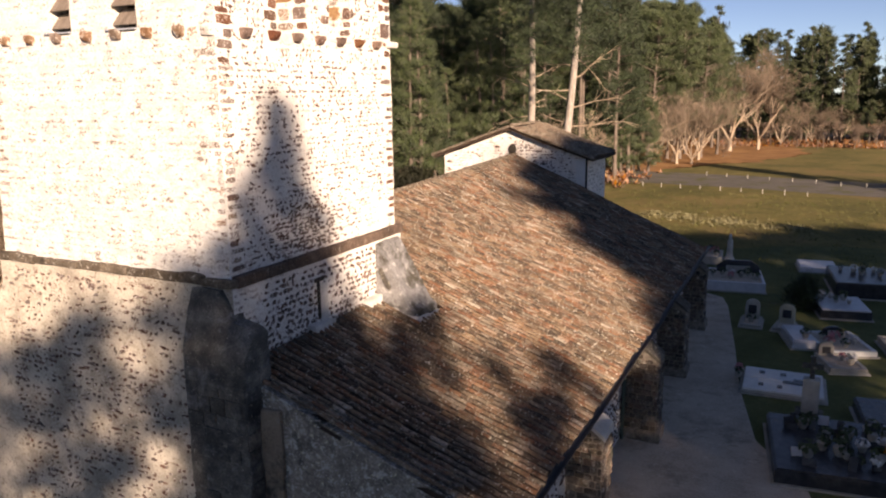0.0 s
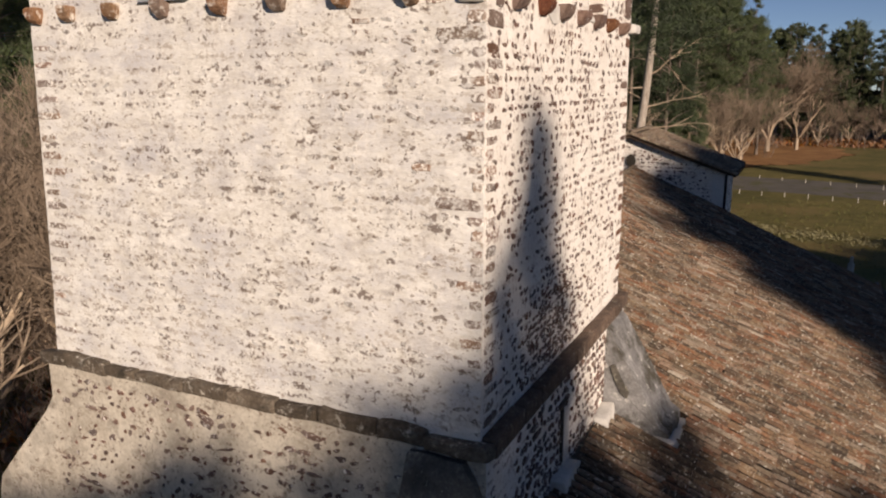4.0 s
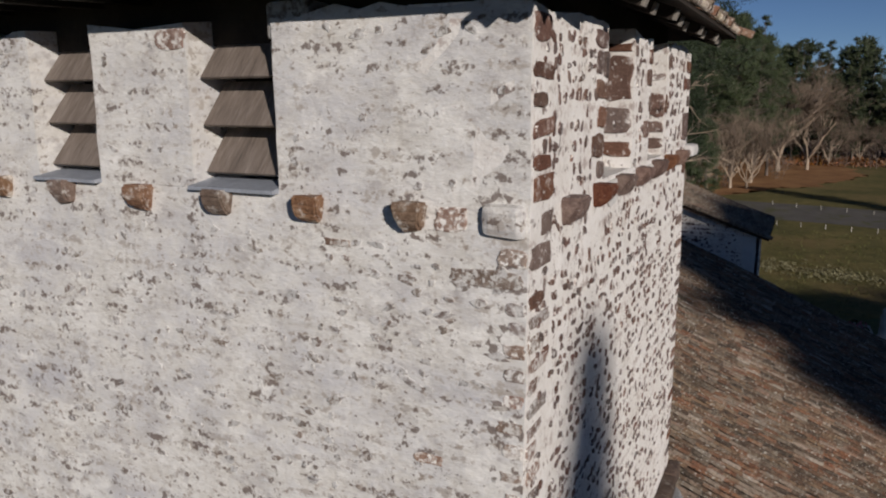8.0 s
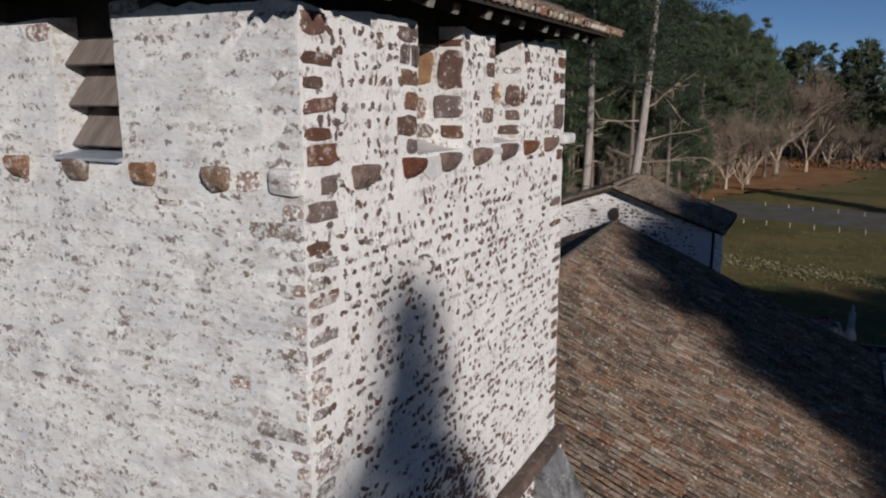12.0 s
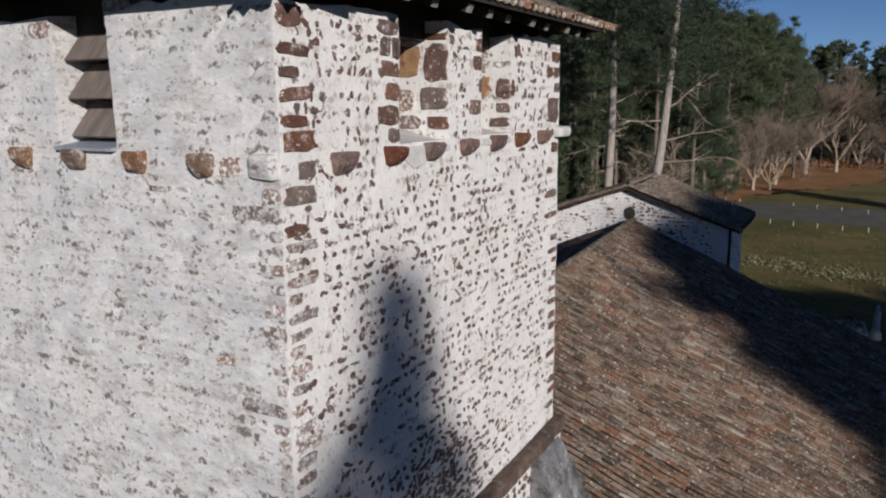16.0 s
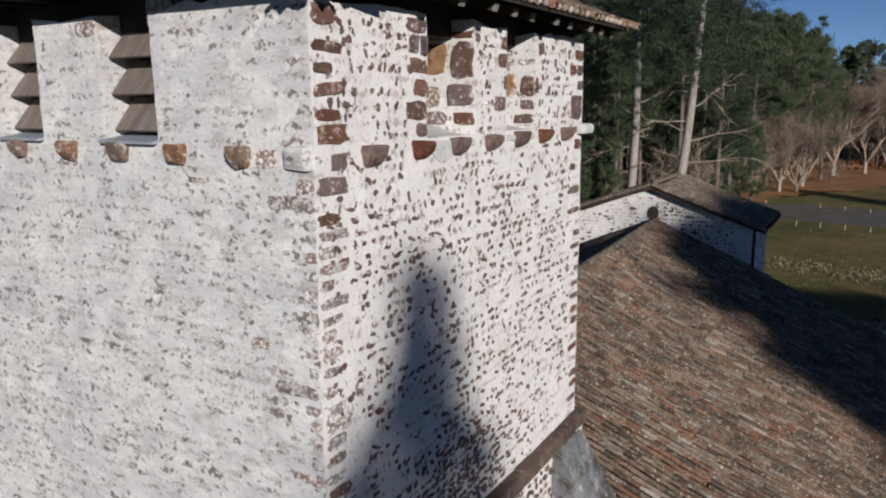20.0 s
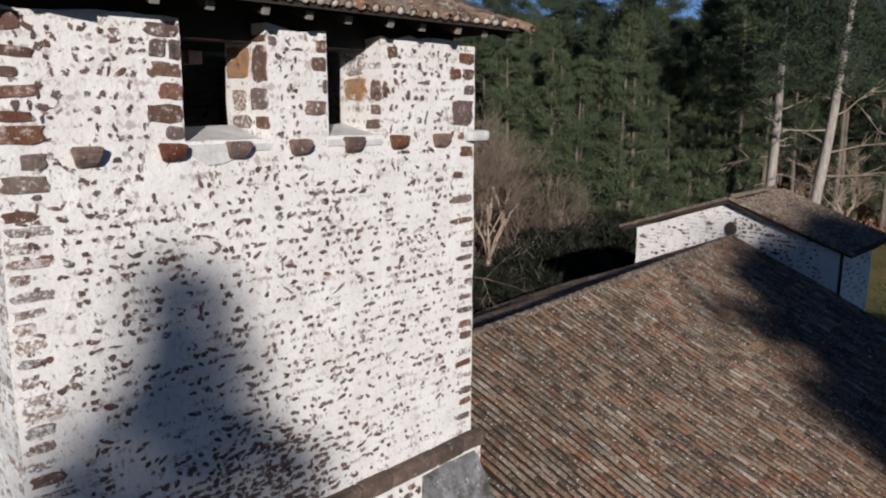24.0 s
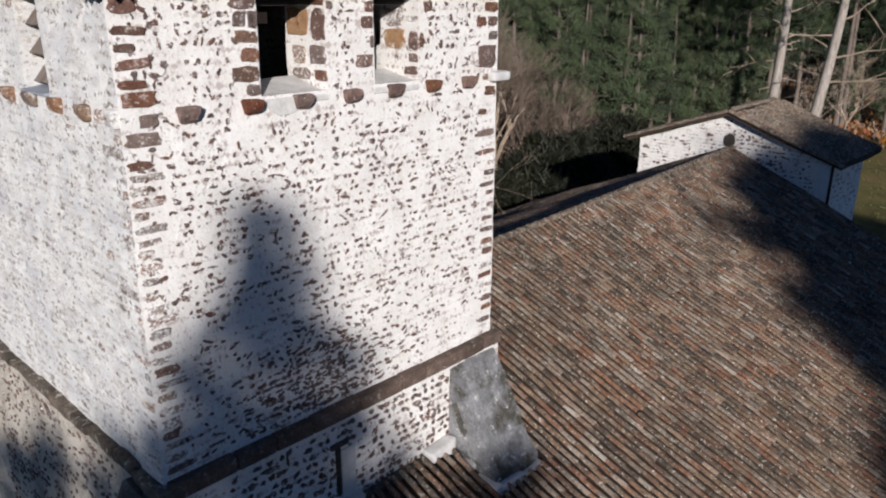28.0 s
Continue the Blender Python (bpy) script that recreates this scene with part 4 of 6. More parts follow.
RED_CORBELS = [corbel_mesh(k + 9, M_CORBEL_RED) for k in range(4)]
for k, y in enumerate((0.73, 1.54, 2.25, 3.03, 3.79, 4.53, 5.29)):
    ob = tagged(new("corbel", RED_CORBELS[k % 4]), "rounded reddish-brown stone corbel on the tower wall", "corbel", "corbels of the tower")
    ob.matrix_world = pose(0.0, y, 11.835, 0, 0, 90)
    ob.scale = (1.08, 1.0, 1.0)
for k, x in enumerate((-0.76, -1.52, -2.30, -3.07, -3.90, -4.66, -5.40, -5.98)):
    ob = tagged(new("corbel", CORBELS[(k + 1) % 4]), "rounded ochre stone corbel on the grey wall", "corbel", "corbels of the tower")
    ob.matrix_world = pose(x, 0.0, 11.85, 0, 0, 0)
    ob.scale = (0.86, 0.92, 1.10)
bm = bmesh.new()
block(bm, (-0.29, -0.06, 11.75), (-0.01, 0.1, 11.95), 0.05, 0.025)
ob = wall("spout_stone", bm, M_WASH_GREY, "whitewashed rounded spout stone at the tower corner", "spout")
bm = bmesh.new()
block(bm, (-0.10, 5.80, 11.80), (0.13, 6.20, 11.95), 0.06, 0.008, 2)
wall("spout_stone", bm, M_MORTAR, "whitewashed rounded spout stone at the tower corner", "spout")

# louvred openings
for n, (a, b) in enumerate(A_OPEN):
    lv = thing("belfry_louvre", "grey weathered wooden louvre boards in a belfry opening", "louvre", group="belfry louvres")
    for k in range(3):
        z = 12.04 + 0.335 * k
        bm = bmesh.new()
        block(bm, (a + 0.04, -0.013, 0), (b - 0.055, 0.013, 0.40), 0.005)
        bmesh.ops.subdivide_edges(bm, edges=[e for e in bm.edges if abs(e.verts[0].co.x - e.verts[1].co.x) > 0.3], cuts=6)
        ob = part("slat", bm, M_WOOD, lv)
        ob.location = (0, 0.10, z)
        ob.rotation_euler = (radians(-40), 0, 0)
    bm = prism([(-0.07, 11.93), (-0.07, 11.955), (0.45, 12.03), (0.45, 11.93)], a + 0.002, b - 0.002, 0)
    part("sill", bm, M_SLATE, lv, "blue-grey slate sill")
    # board added behind the slats, near-black in place of the unlit belfry
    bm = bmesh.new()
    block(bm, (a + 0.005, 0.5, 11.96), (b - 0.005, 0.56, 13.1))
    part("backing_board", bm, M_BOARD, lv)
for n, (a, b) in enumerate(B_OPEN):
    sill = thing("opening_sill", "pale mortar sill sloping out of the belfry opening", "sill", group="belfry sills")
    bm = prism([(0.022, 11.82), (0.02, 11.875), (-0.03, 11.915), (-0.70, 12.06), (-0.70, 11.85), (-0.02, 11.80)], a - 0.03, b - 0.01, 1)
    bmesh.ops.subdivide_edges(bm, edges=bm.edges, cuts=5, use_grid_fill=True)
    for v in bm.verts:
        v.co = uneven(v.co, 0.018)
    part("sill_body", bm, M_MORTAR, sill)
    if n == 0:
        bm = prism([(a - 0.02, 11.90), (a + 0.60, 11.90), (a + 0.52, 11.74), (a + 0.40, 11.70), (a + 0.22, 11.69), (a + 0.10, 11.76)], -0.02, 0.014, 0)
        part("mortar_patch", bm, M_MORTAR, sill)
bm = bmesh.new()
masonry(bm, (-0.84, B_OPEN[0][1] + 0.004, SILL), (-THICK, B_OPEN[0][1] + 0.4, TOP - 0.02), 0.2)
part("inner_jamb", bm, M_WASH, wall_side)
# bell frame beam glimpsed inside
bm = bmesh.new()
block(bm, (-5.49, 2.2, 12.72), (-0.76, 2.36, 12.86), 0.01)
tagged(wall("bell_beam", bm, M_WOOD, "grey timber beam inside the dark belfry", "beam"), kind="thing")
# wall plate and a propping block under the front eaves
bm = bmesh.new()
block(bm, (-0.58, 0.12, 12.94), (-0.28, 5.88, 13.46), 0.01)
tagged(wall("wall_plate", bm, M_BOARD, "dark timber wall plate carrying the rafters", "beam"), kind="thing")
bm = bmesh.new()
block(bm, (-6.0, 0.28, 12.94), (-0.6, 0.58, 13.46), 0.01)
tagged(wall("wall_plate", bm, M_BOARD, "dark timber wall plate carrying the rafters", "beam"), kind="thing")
bm = bmesh.new()
block(bm, (-1.86, 0.02, 12.95), (-1.52, 0.5, 13.19), 0.03, 0.02, 3)
tagged(wall("packing_stone", bm, M_STONE_GREY, "grey packing stone under the tower eaves", "stone"), kind="thing")

# slit in the lower wall, with its lintel
slit = thing("slit_window", "narrow dark arrow slit with a stone lintel", "window")
# dark block on the wall face, standing in for the slit's shaded depth
bm = bmesh.new()
block(bm, (0.06, 2.44, 6.05), (0.132, 2.52, 6.84), 0.005)
part("opening", bm, M_INSIDE, slit)
bm = bmesh.new()
block(bm, (0.07, 2.36, 6.85), (0.14, 2.68, 6.93), 0.015, 0.01)
part("lintel", bm, M_BAND, slit)
bm = bmesh.new()
block(bm, (0.07, 2.53, 5.95), (0.13, 2.80, 6.78), 0.02, 0.015, 3)
part("pale_jamb", bm, M_MORTAR, slit)
# mortar fillets where the tower meets the tiles
fil = thing("mortar_flashing", "broken white mortar flashing along the foot of the tower", "flashing")
for y0, y1 in ((0.02, 0.42), (2.05, 2.85), (4.25, 4.85)):
    bm = bmesh.new()
    block(bm, (0.08, y0, nave_z(0.25, (y0 + y1) / 2) - 0.05), (0.32, y1, nave_z(0.25, (y0 + y1) / 2) + 0.15), 0.04, 0.09, 5)
    part("fillet", bm, M_MORTAR, fil)
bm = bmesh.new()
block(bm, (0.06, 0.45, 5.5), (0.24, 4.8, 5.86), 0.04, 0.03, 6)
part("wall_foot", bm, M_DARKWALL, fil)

# ---- trees ----
def pine_meshes(seed, height, crown_from, spread, tufts, trunk_r=0.22, bend=0.5, cone=False, leaf=None, needle=1.0):
    """Trunk with limbs, and a crown of many needle tufts, as two meshes standing at the origin."""
    r = random.Random(seed)
    tv, tf, cv, cf = [], [], [], []
    ph, amp = r.uniform(0, 6.28), r.uniform(0.1, bend)
    def axis(z):
        return Vector((math.sin(z * 0.16 + ph) * amp * z / height, math.cos(z * 0.13 + ph) * amp * z / height, z))
    n = 9
    tube(tv, tf, [axis(height * 0.97 * k / n) for k in range(n + 1)], [trunk_r * (1 - 0.86 * k / n) * (1.25 if k == 0 else 1) for k in range(n + 1)], 7)
    def tuft(p, size):
        for _ in range(30 if needle == 1 else 14):
            d = Vector((r.gauss(0, 0.8), r.gauss(0, 0.8), r.gauss(0.75, 0.6))).normalized()
            q = p + Vector((r.gauss(0, 1), r.gauss(0, 1), r.gauss(0, 0.6))) * size * 0.35
            w = d.cross(Vector((r.gauss(0, 1), r.gauss(0, 1), r.gauss(0, 1)))).normalized() * size * (0.034 if needle == 1 else 0.045) * needle
            b = len(cv)
            cv.extend((q - w, q + w, q + d * size * r.uniform(0.7, 1.2)))
            cf.append((b, b + 1, b + 2))
    levels = int(tufts / 7)
    for k in range(levels):
        h = crown_from + (height - crown_from) * (k + r.random()) / levels
        g = (h - crown_from) / (height - crown_from)
        reach = spread * ((1 - g) ** 0.62 if cone else (0.35 + 1.0 * math.sin(math.pi * min(1, g * 0.85 + 0.12))) * (1 - 0.5 * g)) * r.uniform(0.55, 1.15)
        a = r.uniform(0, math.tau)
        base = axis(min(h, height * 0.95))
        tip = base + Vector((math.cos(a), math.sin(a), r.uniform(0.0, 0.55))) * reach
        if reach > 0.7:
            mid = (base + tip) / 2 + Vector((0, 0, r.uniform(-0.1, 0.3)))
            tube(tv, tf, [base, mid, tip], [0.055 * reach / spread + 0.015, 0.035, 0.012], 4)
        for j in range(7):
            t = 0.45 + 0.55 * r.random() ** 0.7
            tuft(base.lerp(tip, t) + Vector((r.gauss(0, 0.24), r.gauss(0, 0.24), r.gauss(0.1, 0.18))) * (0.3 + 0.7 * (1 - g) if cone else 1), r.uniform(0.45, 0.85) * needle ** 0.7 * (0.35 + 0.6 * (1 - g) ** 0.5 if cone else 1))
    for k in range(7):
        h = crown_from * r.uniform(0.35, 1.0)
        a = r.uniform(0, math.tau)
        ln = r.uniform(0.5, 1.8)
        b = axis(h)
        tube(tv, tf, [b, b + Vector((math.cos(a) * ln, math.sin(a) * ln, r.uniform(-0.3, 0.3)))], [0.035, 0.01], 4)
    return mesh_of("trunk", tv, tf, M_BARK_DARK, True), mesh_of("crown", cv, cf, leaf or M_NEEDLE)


def bare_meshes(seed, height, depth=5, spread=0.55, r0=0.16, material=None):
    r = random.Random(seed)
    tv, tf, bv, bf = [], [], [], []
    def grow(p, d, ln, rad, lev):
        q = p + d * ln
        m = (p + q) / 2 + Vector((r.gauss(0, 1), r.gauss(0, 1), r.gauss(0, 1))) * ln * 0.06
        if lev < 2:
            tube(tv, tf, [p, m, q], [rad, rad * 0.85, rad * 0.7], 6)
        else:
            tube(bv, bf, [p, m, q], [rad, rad * 0.8, rad * 0.55], 3)
        if lev >= depth:
            return
        for _ in range(r.choice((2, 3, 3, 4)) if lev > 0 else r.choice((3, 4))):
            nd = (d + Vector((r.gauss(0, 1), r.gauss(0, 1), r.gauss(0.15, 0.7))) * spread).normalized()
            grow(p.lerp(q, r.uniform(0.55, 1.0)), nd, ln * r.uniform(0.55, 0.85), max(rad * 0.6, 0.009), lev + 1)
    grow(Vector((0, 0, -0.1)), Vector((0.05, 0.03, 1)).normalized(), height * 0.28, r0, 0)
    return mesh_of("trunk", tv, tf, material or M_TWIG, True), mesh_of("crown", bv, bf, material or M_TWIG)


def bushy_meshes(seed, height, stems, spread, r0, depth=6, trunk=0.14, twig=None):
    """A leafless tree that forks low into many fine twigs; with several stems a thicket shrub."""
    r = random.Random(seed)
    tv, tf, bv, bf = [], [], [], []
    def grow(p, d, ln, rad, lev):
        q = p + d * ln
        m = (p + q) / 2 + Vector((r.gauss(0, 1), r.gauss(0, 1), r.gauss(0, 1))) * ln * 0.05
        if lev < 3:
            tube(tv, tf, [p, m, q], [rad, rad * 0.85, rad * 0.72], 5)
        else:
            tube(bv, bf, [p, q], [rad, rad * 0.5], 3)
        if lev >= depth:
            return
        for _ in range(r.choice((2, 3, 3, 4))):
            nd = (d * 0.9 + Vector((r.gauss(0, 1), r.gauss(0, 1), r.gauss(0.4, 0.6))) * spread).normalized()
            grow(p.lerp(q, r.uniform(0.5, 1.0)), nd, ln * r.uniform(0.6, 0.84), max(rad * 0.6, 0.008), lev + 1)
    if stems == 1:
        top = Vector((0.03, 0.02, height * trunk))
        tube(tv, tf, [(0, 0, -0.1), top * 0.5, top], [r0 * 1.25, r0, r0 * 0.9], 7)
        for k in range(5):
            a = math.tau * (k + r.uniform(-0.3, 0.3)) / 5
            t = r.uniform(0.35, 0.9)
            grow(top * r.uniform(0.8, 1.0), Vector((math.cos(a) * t, math.sin(a) * t, 1)).normalized(), height * r.uniform(0.24, 0.32), r0 * 0.55, 1)
    else:
        for k in range(stems):
            a, t = r.uniform(0, 6.28), r.uniform(0.0, 0.5)
            grow(Vector((math.cos(a) * t * 2, math.sin(a) * t * 2, -0.1)), Vector((math.cos(a) * t, math.sin(a) * t, 1)).normalized(), height * r.uniform(0.22, 0.36), r0 * r.uniform(0.6, 1.0), 2)
    full = height / max(p.z for p in bv)
    tv, bv = [Vector(p) * full for p in tv], [p * full for p in bv]
    return mesh_of("trunk", tv, tf, M_TWIG if stems == 1 else twig, True), mesh_of("crown", bv, bf, twig or M_TWIG)


def plant(name, label, category, meshes, x, y, s=1.0, rot=0.0, group=""):
    ob = thing(name, label, category, (x, y, GROUND), group)
    ob.rotation_euler, ob.scale = (0, 0, rot), (s, s, s)
    child("trunk", meshes[0], ob)
    child("crown", meshes[1], ob)
    return ob


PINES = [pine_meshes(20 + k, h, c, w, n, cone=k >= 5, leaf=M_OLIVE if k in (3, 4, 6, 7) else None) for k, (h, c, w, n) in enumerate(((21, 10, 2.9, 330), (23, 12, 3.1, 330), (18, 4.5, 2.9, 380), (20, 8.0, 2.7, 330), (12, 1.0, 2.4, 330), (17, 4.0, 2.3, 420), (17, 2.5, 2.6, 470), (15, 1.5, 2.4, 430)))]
M_THICKET = mat("thicket_twigs", [(0.3, (0.085, 0.06, 0.046)), (0.5, (0.16, 0.12, 0.094)), (0.7, (0.26, 0.205, 0.165))], 0.5, 5, 0.9, 0, vary=0.3, island=True)
BARE = [bare_meshes(40 + k, h, 6, sp, r0, M_THICKET if k in (3, 4) else None) for k, (h, sp, r0) in enumerate(((10.4, 0.62, 0.17), (13.5, 0.5, 0.16), (15.5, 0.55, 0.22), (6.0, 0.42, 0.06), (9.5, 0.40, 0.10), (14.0, 0.46, 0.13)))]
M_FINE = mat("fine_brown_twigs", [(0.3, (0.10, 0.072, 0.052)), (0.5, (0.19, 0.145, 0.108)), (0.7, (0.31, 0.25, 0.20))], 0.5, 5, 0.9, 0, vary=0.25, island=True)
BUSHY = [bushy_meshes(100 + k, 12, 1, sp, 0.2, 7, tr, M_FINE) for k, (sp, tr) in enumerate(((0.50, 0.12), (0.56, 0.08), (0.46, 0.07)))]
BRUSH = [bushy_meshes(110 + k, 7, 8, 0.52, 0.055, 6, 0, M_THICKET) for k in range(2)]
rp = random.Random(5)
PL = ("tall maritime pine with a bare lower trunk and dark crown", "maritime pine with green boughs low on its trunk")


def wood(n, area, pick, group, low=0.85, high=1.15):
    for _ in range(n):
        x, y = area(rp)
        i = rp.choice(pick)
        plant("pine_tree", PL[0 if i < 2 else 1], "tree", PINES[i], x, y, rp.uniform(low, high), rp.uniform(0, 6.28), group)


# edge of the wood behind the church, its depth, and the far side of the meadow
wood(20, lambda r: (lambda t: (-30 + 12 * t + r.uniform(-2, 2), 44 + 14 * t + r.uniform(-3, 3)))(r.random()), (6, 7, 6, 5, 7), "pine wood")
wood(34, lambda r: (lambda t: (-52 + 38 * t + r.uniform(-4, 4), 44 + 34 * t + r.uniform(-6, 8)))(r.random()), (6, 3, 0, 5, 2), "pine wood", 1.0, 1.22)
wood(44, lambda r: (lambda t: (-66 + 54 * t + r.uniform(-5, 5), 58 + 44 * t + r.uniform(-8, 10)))(r.random()), (0, 1, 2, 3), "pine wood", 1.0, 1.2)
wood(40, lambda r: (lambda t: (-80 + 66 * t + r.uniform(-6, 6), 76 + 58 * t + r.uniform(-8, 12)))(r.random()), (2, 3, 0), "pine wood", 0.95, 1.25)


FAR = [pine_meshes(130 + k, 22, c, w, 190, cone=k < 2, needle=2.1) for k, (c, w) in enumerate(((2.0, 3.6), (3.5, 3.2), (3.0, 3.3)))]


M_FAR = mat("distant_pine_needles", [(0.3, (0.032, 0.046, 0.021)), (0.5, (0.056, 0.074, 0.034)), (0.7, (0.09, 0.108, 0.05))], 0.2, 0.9, 0.75, 0, vary=0.12, hue=0.006, island=True)


def far_wood(name, spots, label):
    """A wood too far off to be counted, joined into one mesh of trunks and crowns."""
    vs, fs, idx, base = [], [], [], 0
    packed = []
    for pair in FAR:
        one = []
        for me in pair:
            co = np.empty(len(me.vertices) * 3)
            me.vertices.foreach_get("co", co)
            one.append((co.reshape(-1, 3), [tuple(p.vertices) for p in me.polygons]))
        packed.append(one)
    for k, x, y, s, a in spots:
        c, q = math.cos(a) * s, math.sin(a) * s
        rot = np.array(((c, -q, 0), (q, c, 0), (0, 0, s)))
        for slot, (co, faces) in enumerate(packed[k]):
            vs.append(co @ rot.T + np.array((x, y, GROUND)))
            fs.extend(tuple(i + base for i in f) for f in faces)
            idx.extend([slot] * len(faces))
            base += len(co)
    me = bpy.data.meshes.new(name)
    me.from_pydata(np.concatenate(vs).tolist(), [], fs)
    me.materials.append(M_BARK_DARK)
    me.materials.append(M_FAR)
    me.polygons.foreach_set("material_index", idx)
    return tagged(new(name, me), label, "wood", "", "stuff")


spots = [(rp.choice((0, 1, 1, 2)), rp.uniform(-40, 64), rp.uniform(152, 163), rp.uniform(0.66, 0.9), rp.uniform(0, 6.28)) for _ in range(110)]
spots += [(rp.choice((0, 1, 2)), rp.uniform(-60, 90), rp.uniform(165, 178), rp.uniform(0.90, 1.07), rp.uniform(0, 6.28)) for _ in range(150)]
spots += [(rp.choice((0, 2)), rp.uniform(-24, 60), rp.uniform(147, 152), rp.uniform(0.25, 0.5), rp.uniform(0, 6.28)) for _ in range(34)]
far_wood("far_pines", spots, "dense pine wood across the meadow, small pointed tops")
spots = [(rp.choice((0, 1, 2)), -84 + 74 * t + rp.uniform(-5, 5), 92 + 44 * t + rp.uniform(-5, 12), rp.uniform(1.02, 1.25), rp.uniform(0, 6.28)) for t in (k / 130 for k in range(130))]
far_wood("deep_pines", spots, "dense dark depth of the pine wood behind the church")
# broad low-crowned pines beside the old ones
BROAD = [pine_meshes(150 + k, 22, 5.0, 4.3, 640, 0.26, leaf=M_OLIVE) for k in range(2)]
for k, (x, y, sc) in enumerate(((-19.0, 106.0, 1.0), (-15.5, 110.0, 1.05), (-12.0, 105.0, 0.98), (-8.5, 109.0, 1.0), (-5.8, 112.0, 0.9), (-14.0, 116.0, 1.1), (-9.0, 118.0, 1.08), (-4.2, 119.0, 0.86))):
    plant("pine_tree", "broad maritime pine with olive green boughs beside the meadow", "tree", BROAD[k % 2], x, y, sc, x, "pine wood")
for x, y, sc in ((-16.0, 100.0, 0.7), (-12.5, 101.0, 0.6), (-9.0, 103.0, 0.7), (-2.5, 115.0, 0.6)):
    plant("bare_shrub", "leafless brown shrub under the pines", "shrub", BRUSH[0], x, y, sc, 2 * x, "bare shrubs")
wood(16, lambda r: (r.uniform(-40, -27), r.uniform(2, 34)), (2, 3, 4), "pine wood")
wood(16, lambda r: (r.uniform(-58, -38), r.uniform(8, 44)), (2, 3, 0), "pine wood")

# the two old pines by the choir, each with dead limbs below its crown
def old_pine(seed, x, y, height, dx, dy, arms):
    r = random.Random(seed)
    tv, tf, lv, lf = [], [], [], []
    def axis(z):
        g = z / height
        return Vector((dx * g + 0.25 * math.sin(g * 5), dy * g, z))
    tube(tv, tf, [axis(height * k / 12) for k in range(13)], [0.40 * (1 - 0.7 * k / 12) * (1.2 if k == 0 else 1) for k in range(13)], 9)
    for h, a, ln, lift in arms:
        b = axis(h)
        pts = [b]
        d = Vector((math.cos(a), math.sin(a), lift))
        for k in range(4):
            d = (d + Vector((r.gauss(0, 0.16), r.gauss(0, 0.16), r.gauss(-0.02, 0.16)))).normalized()
            pts.append(pts[-1] + d * ln / 4)
            if k > 0:
                for _ in range(2):
                    e = (d + Vector((r.gauss(0, 0.7), r.gauss(0, 0.7), r.gauss(0, 0.6)))).normalized()
                    tube(lv, lf, [pts[-1], pts[-1] + e * ln * 0.2, pts[-1] + e * ln * 0.33 + Vector((0, 0, r.gauss(0, 0.15)))], [0.03, 0.018, 0.006], 4)
        tube(lv, lf, pts, [0.075, 0.055, 0.04, 0.028, 0.012], 5)
    ob = thing("old_pine_tree", "old pine with a tall pale trunk and bleached dead limbs", "tree", (x, y, GROUND), "old pines by the choir")
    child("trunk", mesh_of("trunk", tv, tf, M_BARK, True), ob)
    child("dead_wood", mesh_of("dead_limbs", lv, lf, M_TWIG, True), ob, label="bleached dead limbs")
    cv, cf = [], []
    for _ in range(300):
        h = height * (0.56 + 0.46 * r.random())
        a, d = r.uniform(0, 6.28), 4.6 * math.sqrt(r.random()) * (1.15 - 0.6 * (h / height - 0.56) / 0.46)
        p = axis(min(h, height)) + Vector((math.cos(a) * d, math.sin(a) * d, r.gauss(0, 0.4)))
        for _ in range(3):
            q0 = p + Vector((r.gauss(0, 0.5), r.gauss(0, 0.5), r.gauss(0, 0.25)))
            for _ in range(17):
                dd = Vector((r.gauss(0, 1), r.gauss(0, 1), r.gauss(0.6, 0.6))).normalized()
                q = q0 + Vector((r.gauss(0, 0.2), r.gauss(0, 0.2), r.gauss(0, 0.12)))
                w = dd.cross(Vector((r.gauss(0, 1), r.gauss(0, 1), r.gauss(0, 1)))).normalized() * 0.028
                b = len(cv)
                cv.extend((q - w, q + w, q + dd * r.uniform(0.35, 0.65)))
                cf.append((b, b + 1, b + 2))
    child("crown", mesh_of("crown", cv, cf, M_NEEDLE), ob)


old_pine(3, -13.6, 54.1, 25.6, 0.5, 0.4, [(h, a, ln, li) for h, a, ln, li in ((8.2, 3.3, 3.6, 0.1), (9.3, 0.3, 1.0, 0.2), (7.0, 0.1, 1.2, -0.1), (10.6, 3.0, 3.2, 0.25), (11.5, 0.4, 2.6, 0.3), (6.4, 3.4, 2.4, -0.4), (9.0, 0.2, 0.8, 0.0), (12.6, 2.7, 2.8, 0.2))])
old_pine(4, -9.0, 47.4, 23, 2.4, 1.2, [(h, a, ln, li) for h, a, ln, li in ((7.6, 0.1, 4.4, 0.15), (9.0, 0.2, 4.0, 0.1), (9.4, 3.2, 2.4, 0.45), (11.2, 0.3, 3.2, 0.35), (12.2, 3.0, 3.0, 0.2), (12.8, 0.15, 3.4, -0.7), (7.9, 3.1, 2.0, 0.0), (10.4, 3.3, 3.4, 0.1))])

# bare deciduous trees along the meadow
BL = "leafless grey-brown tree at the meadow's edge"
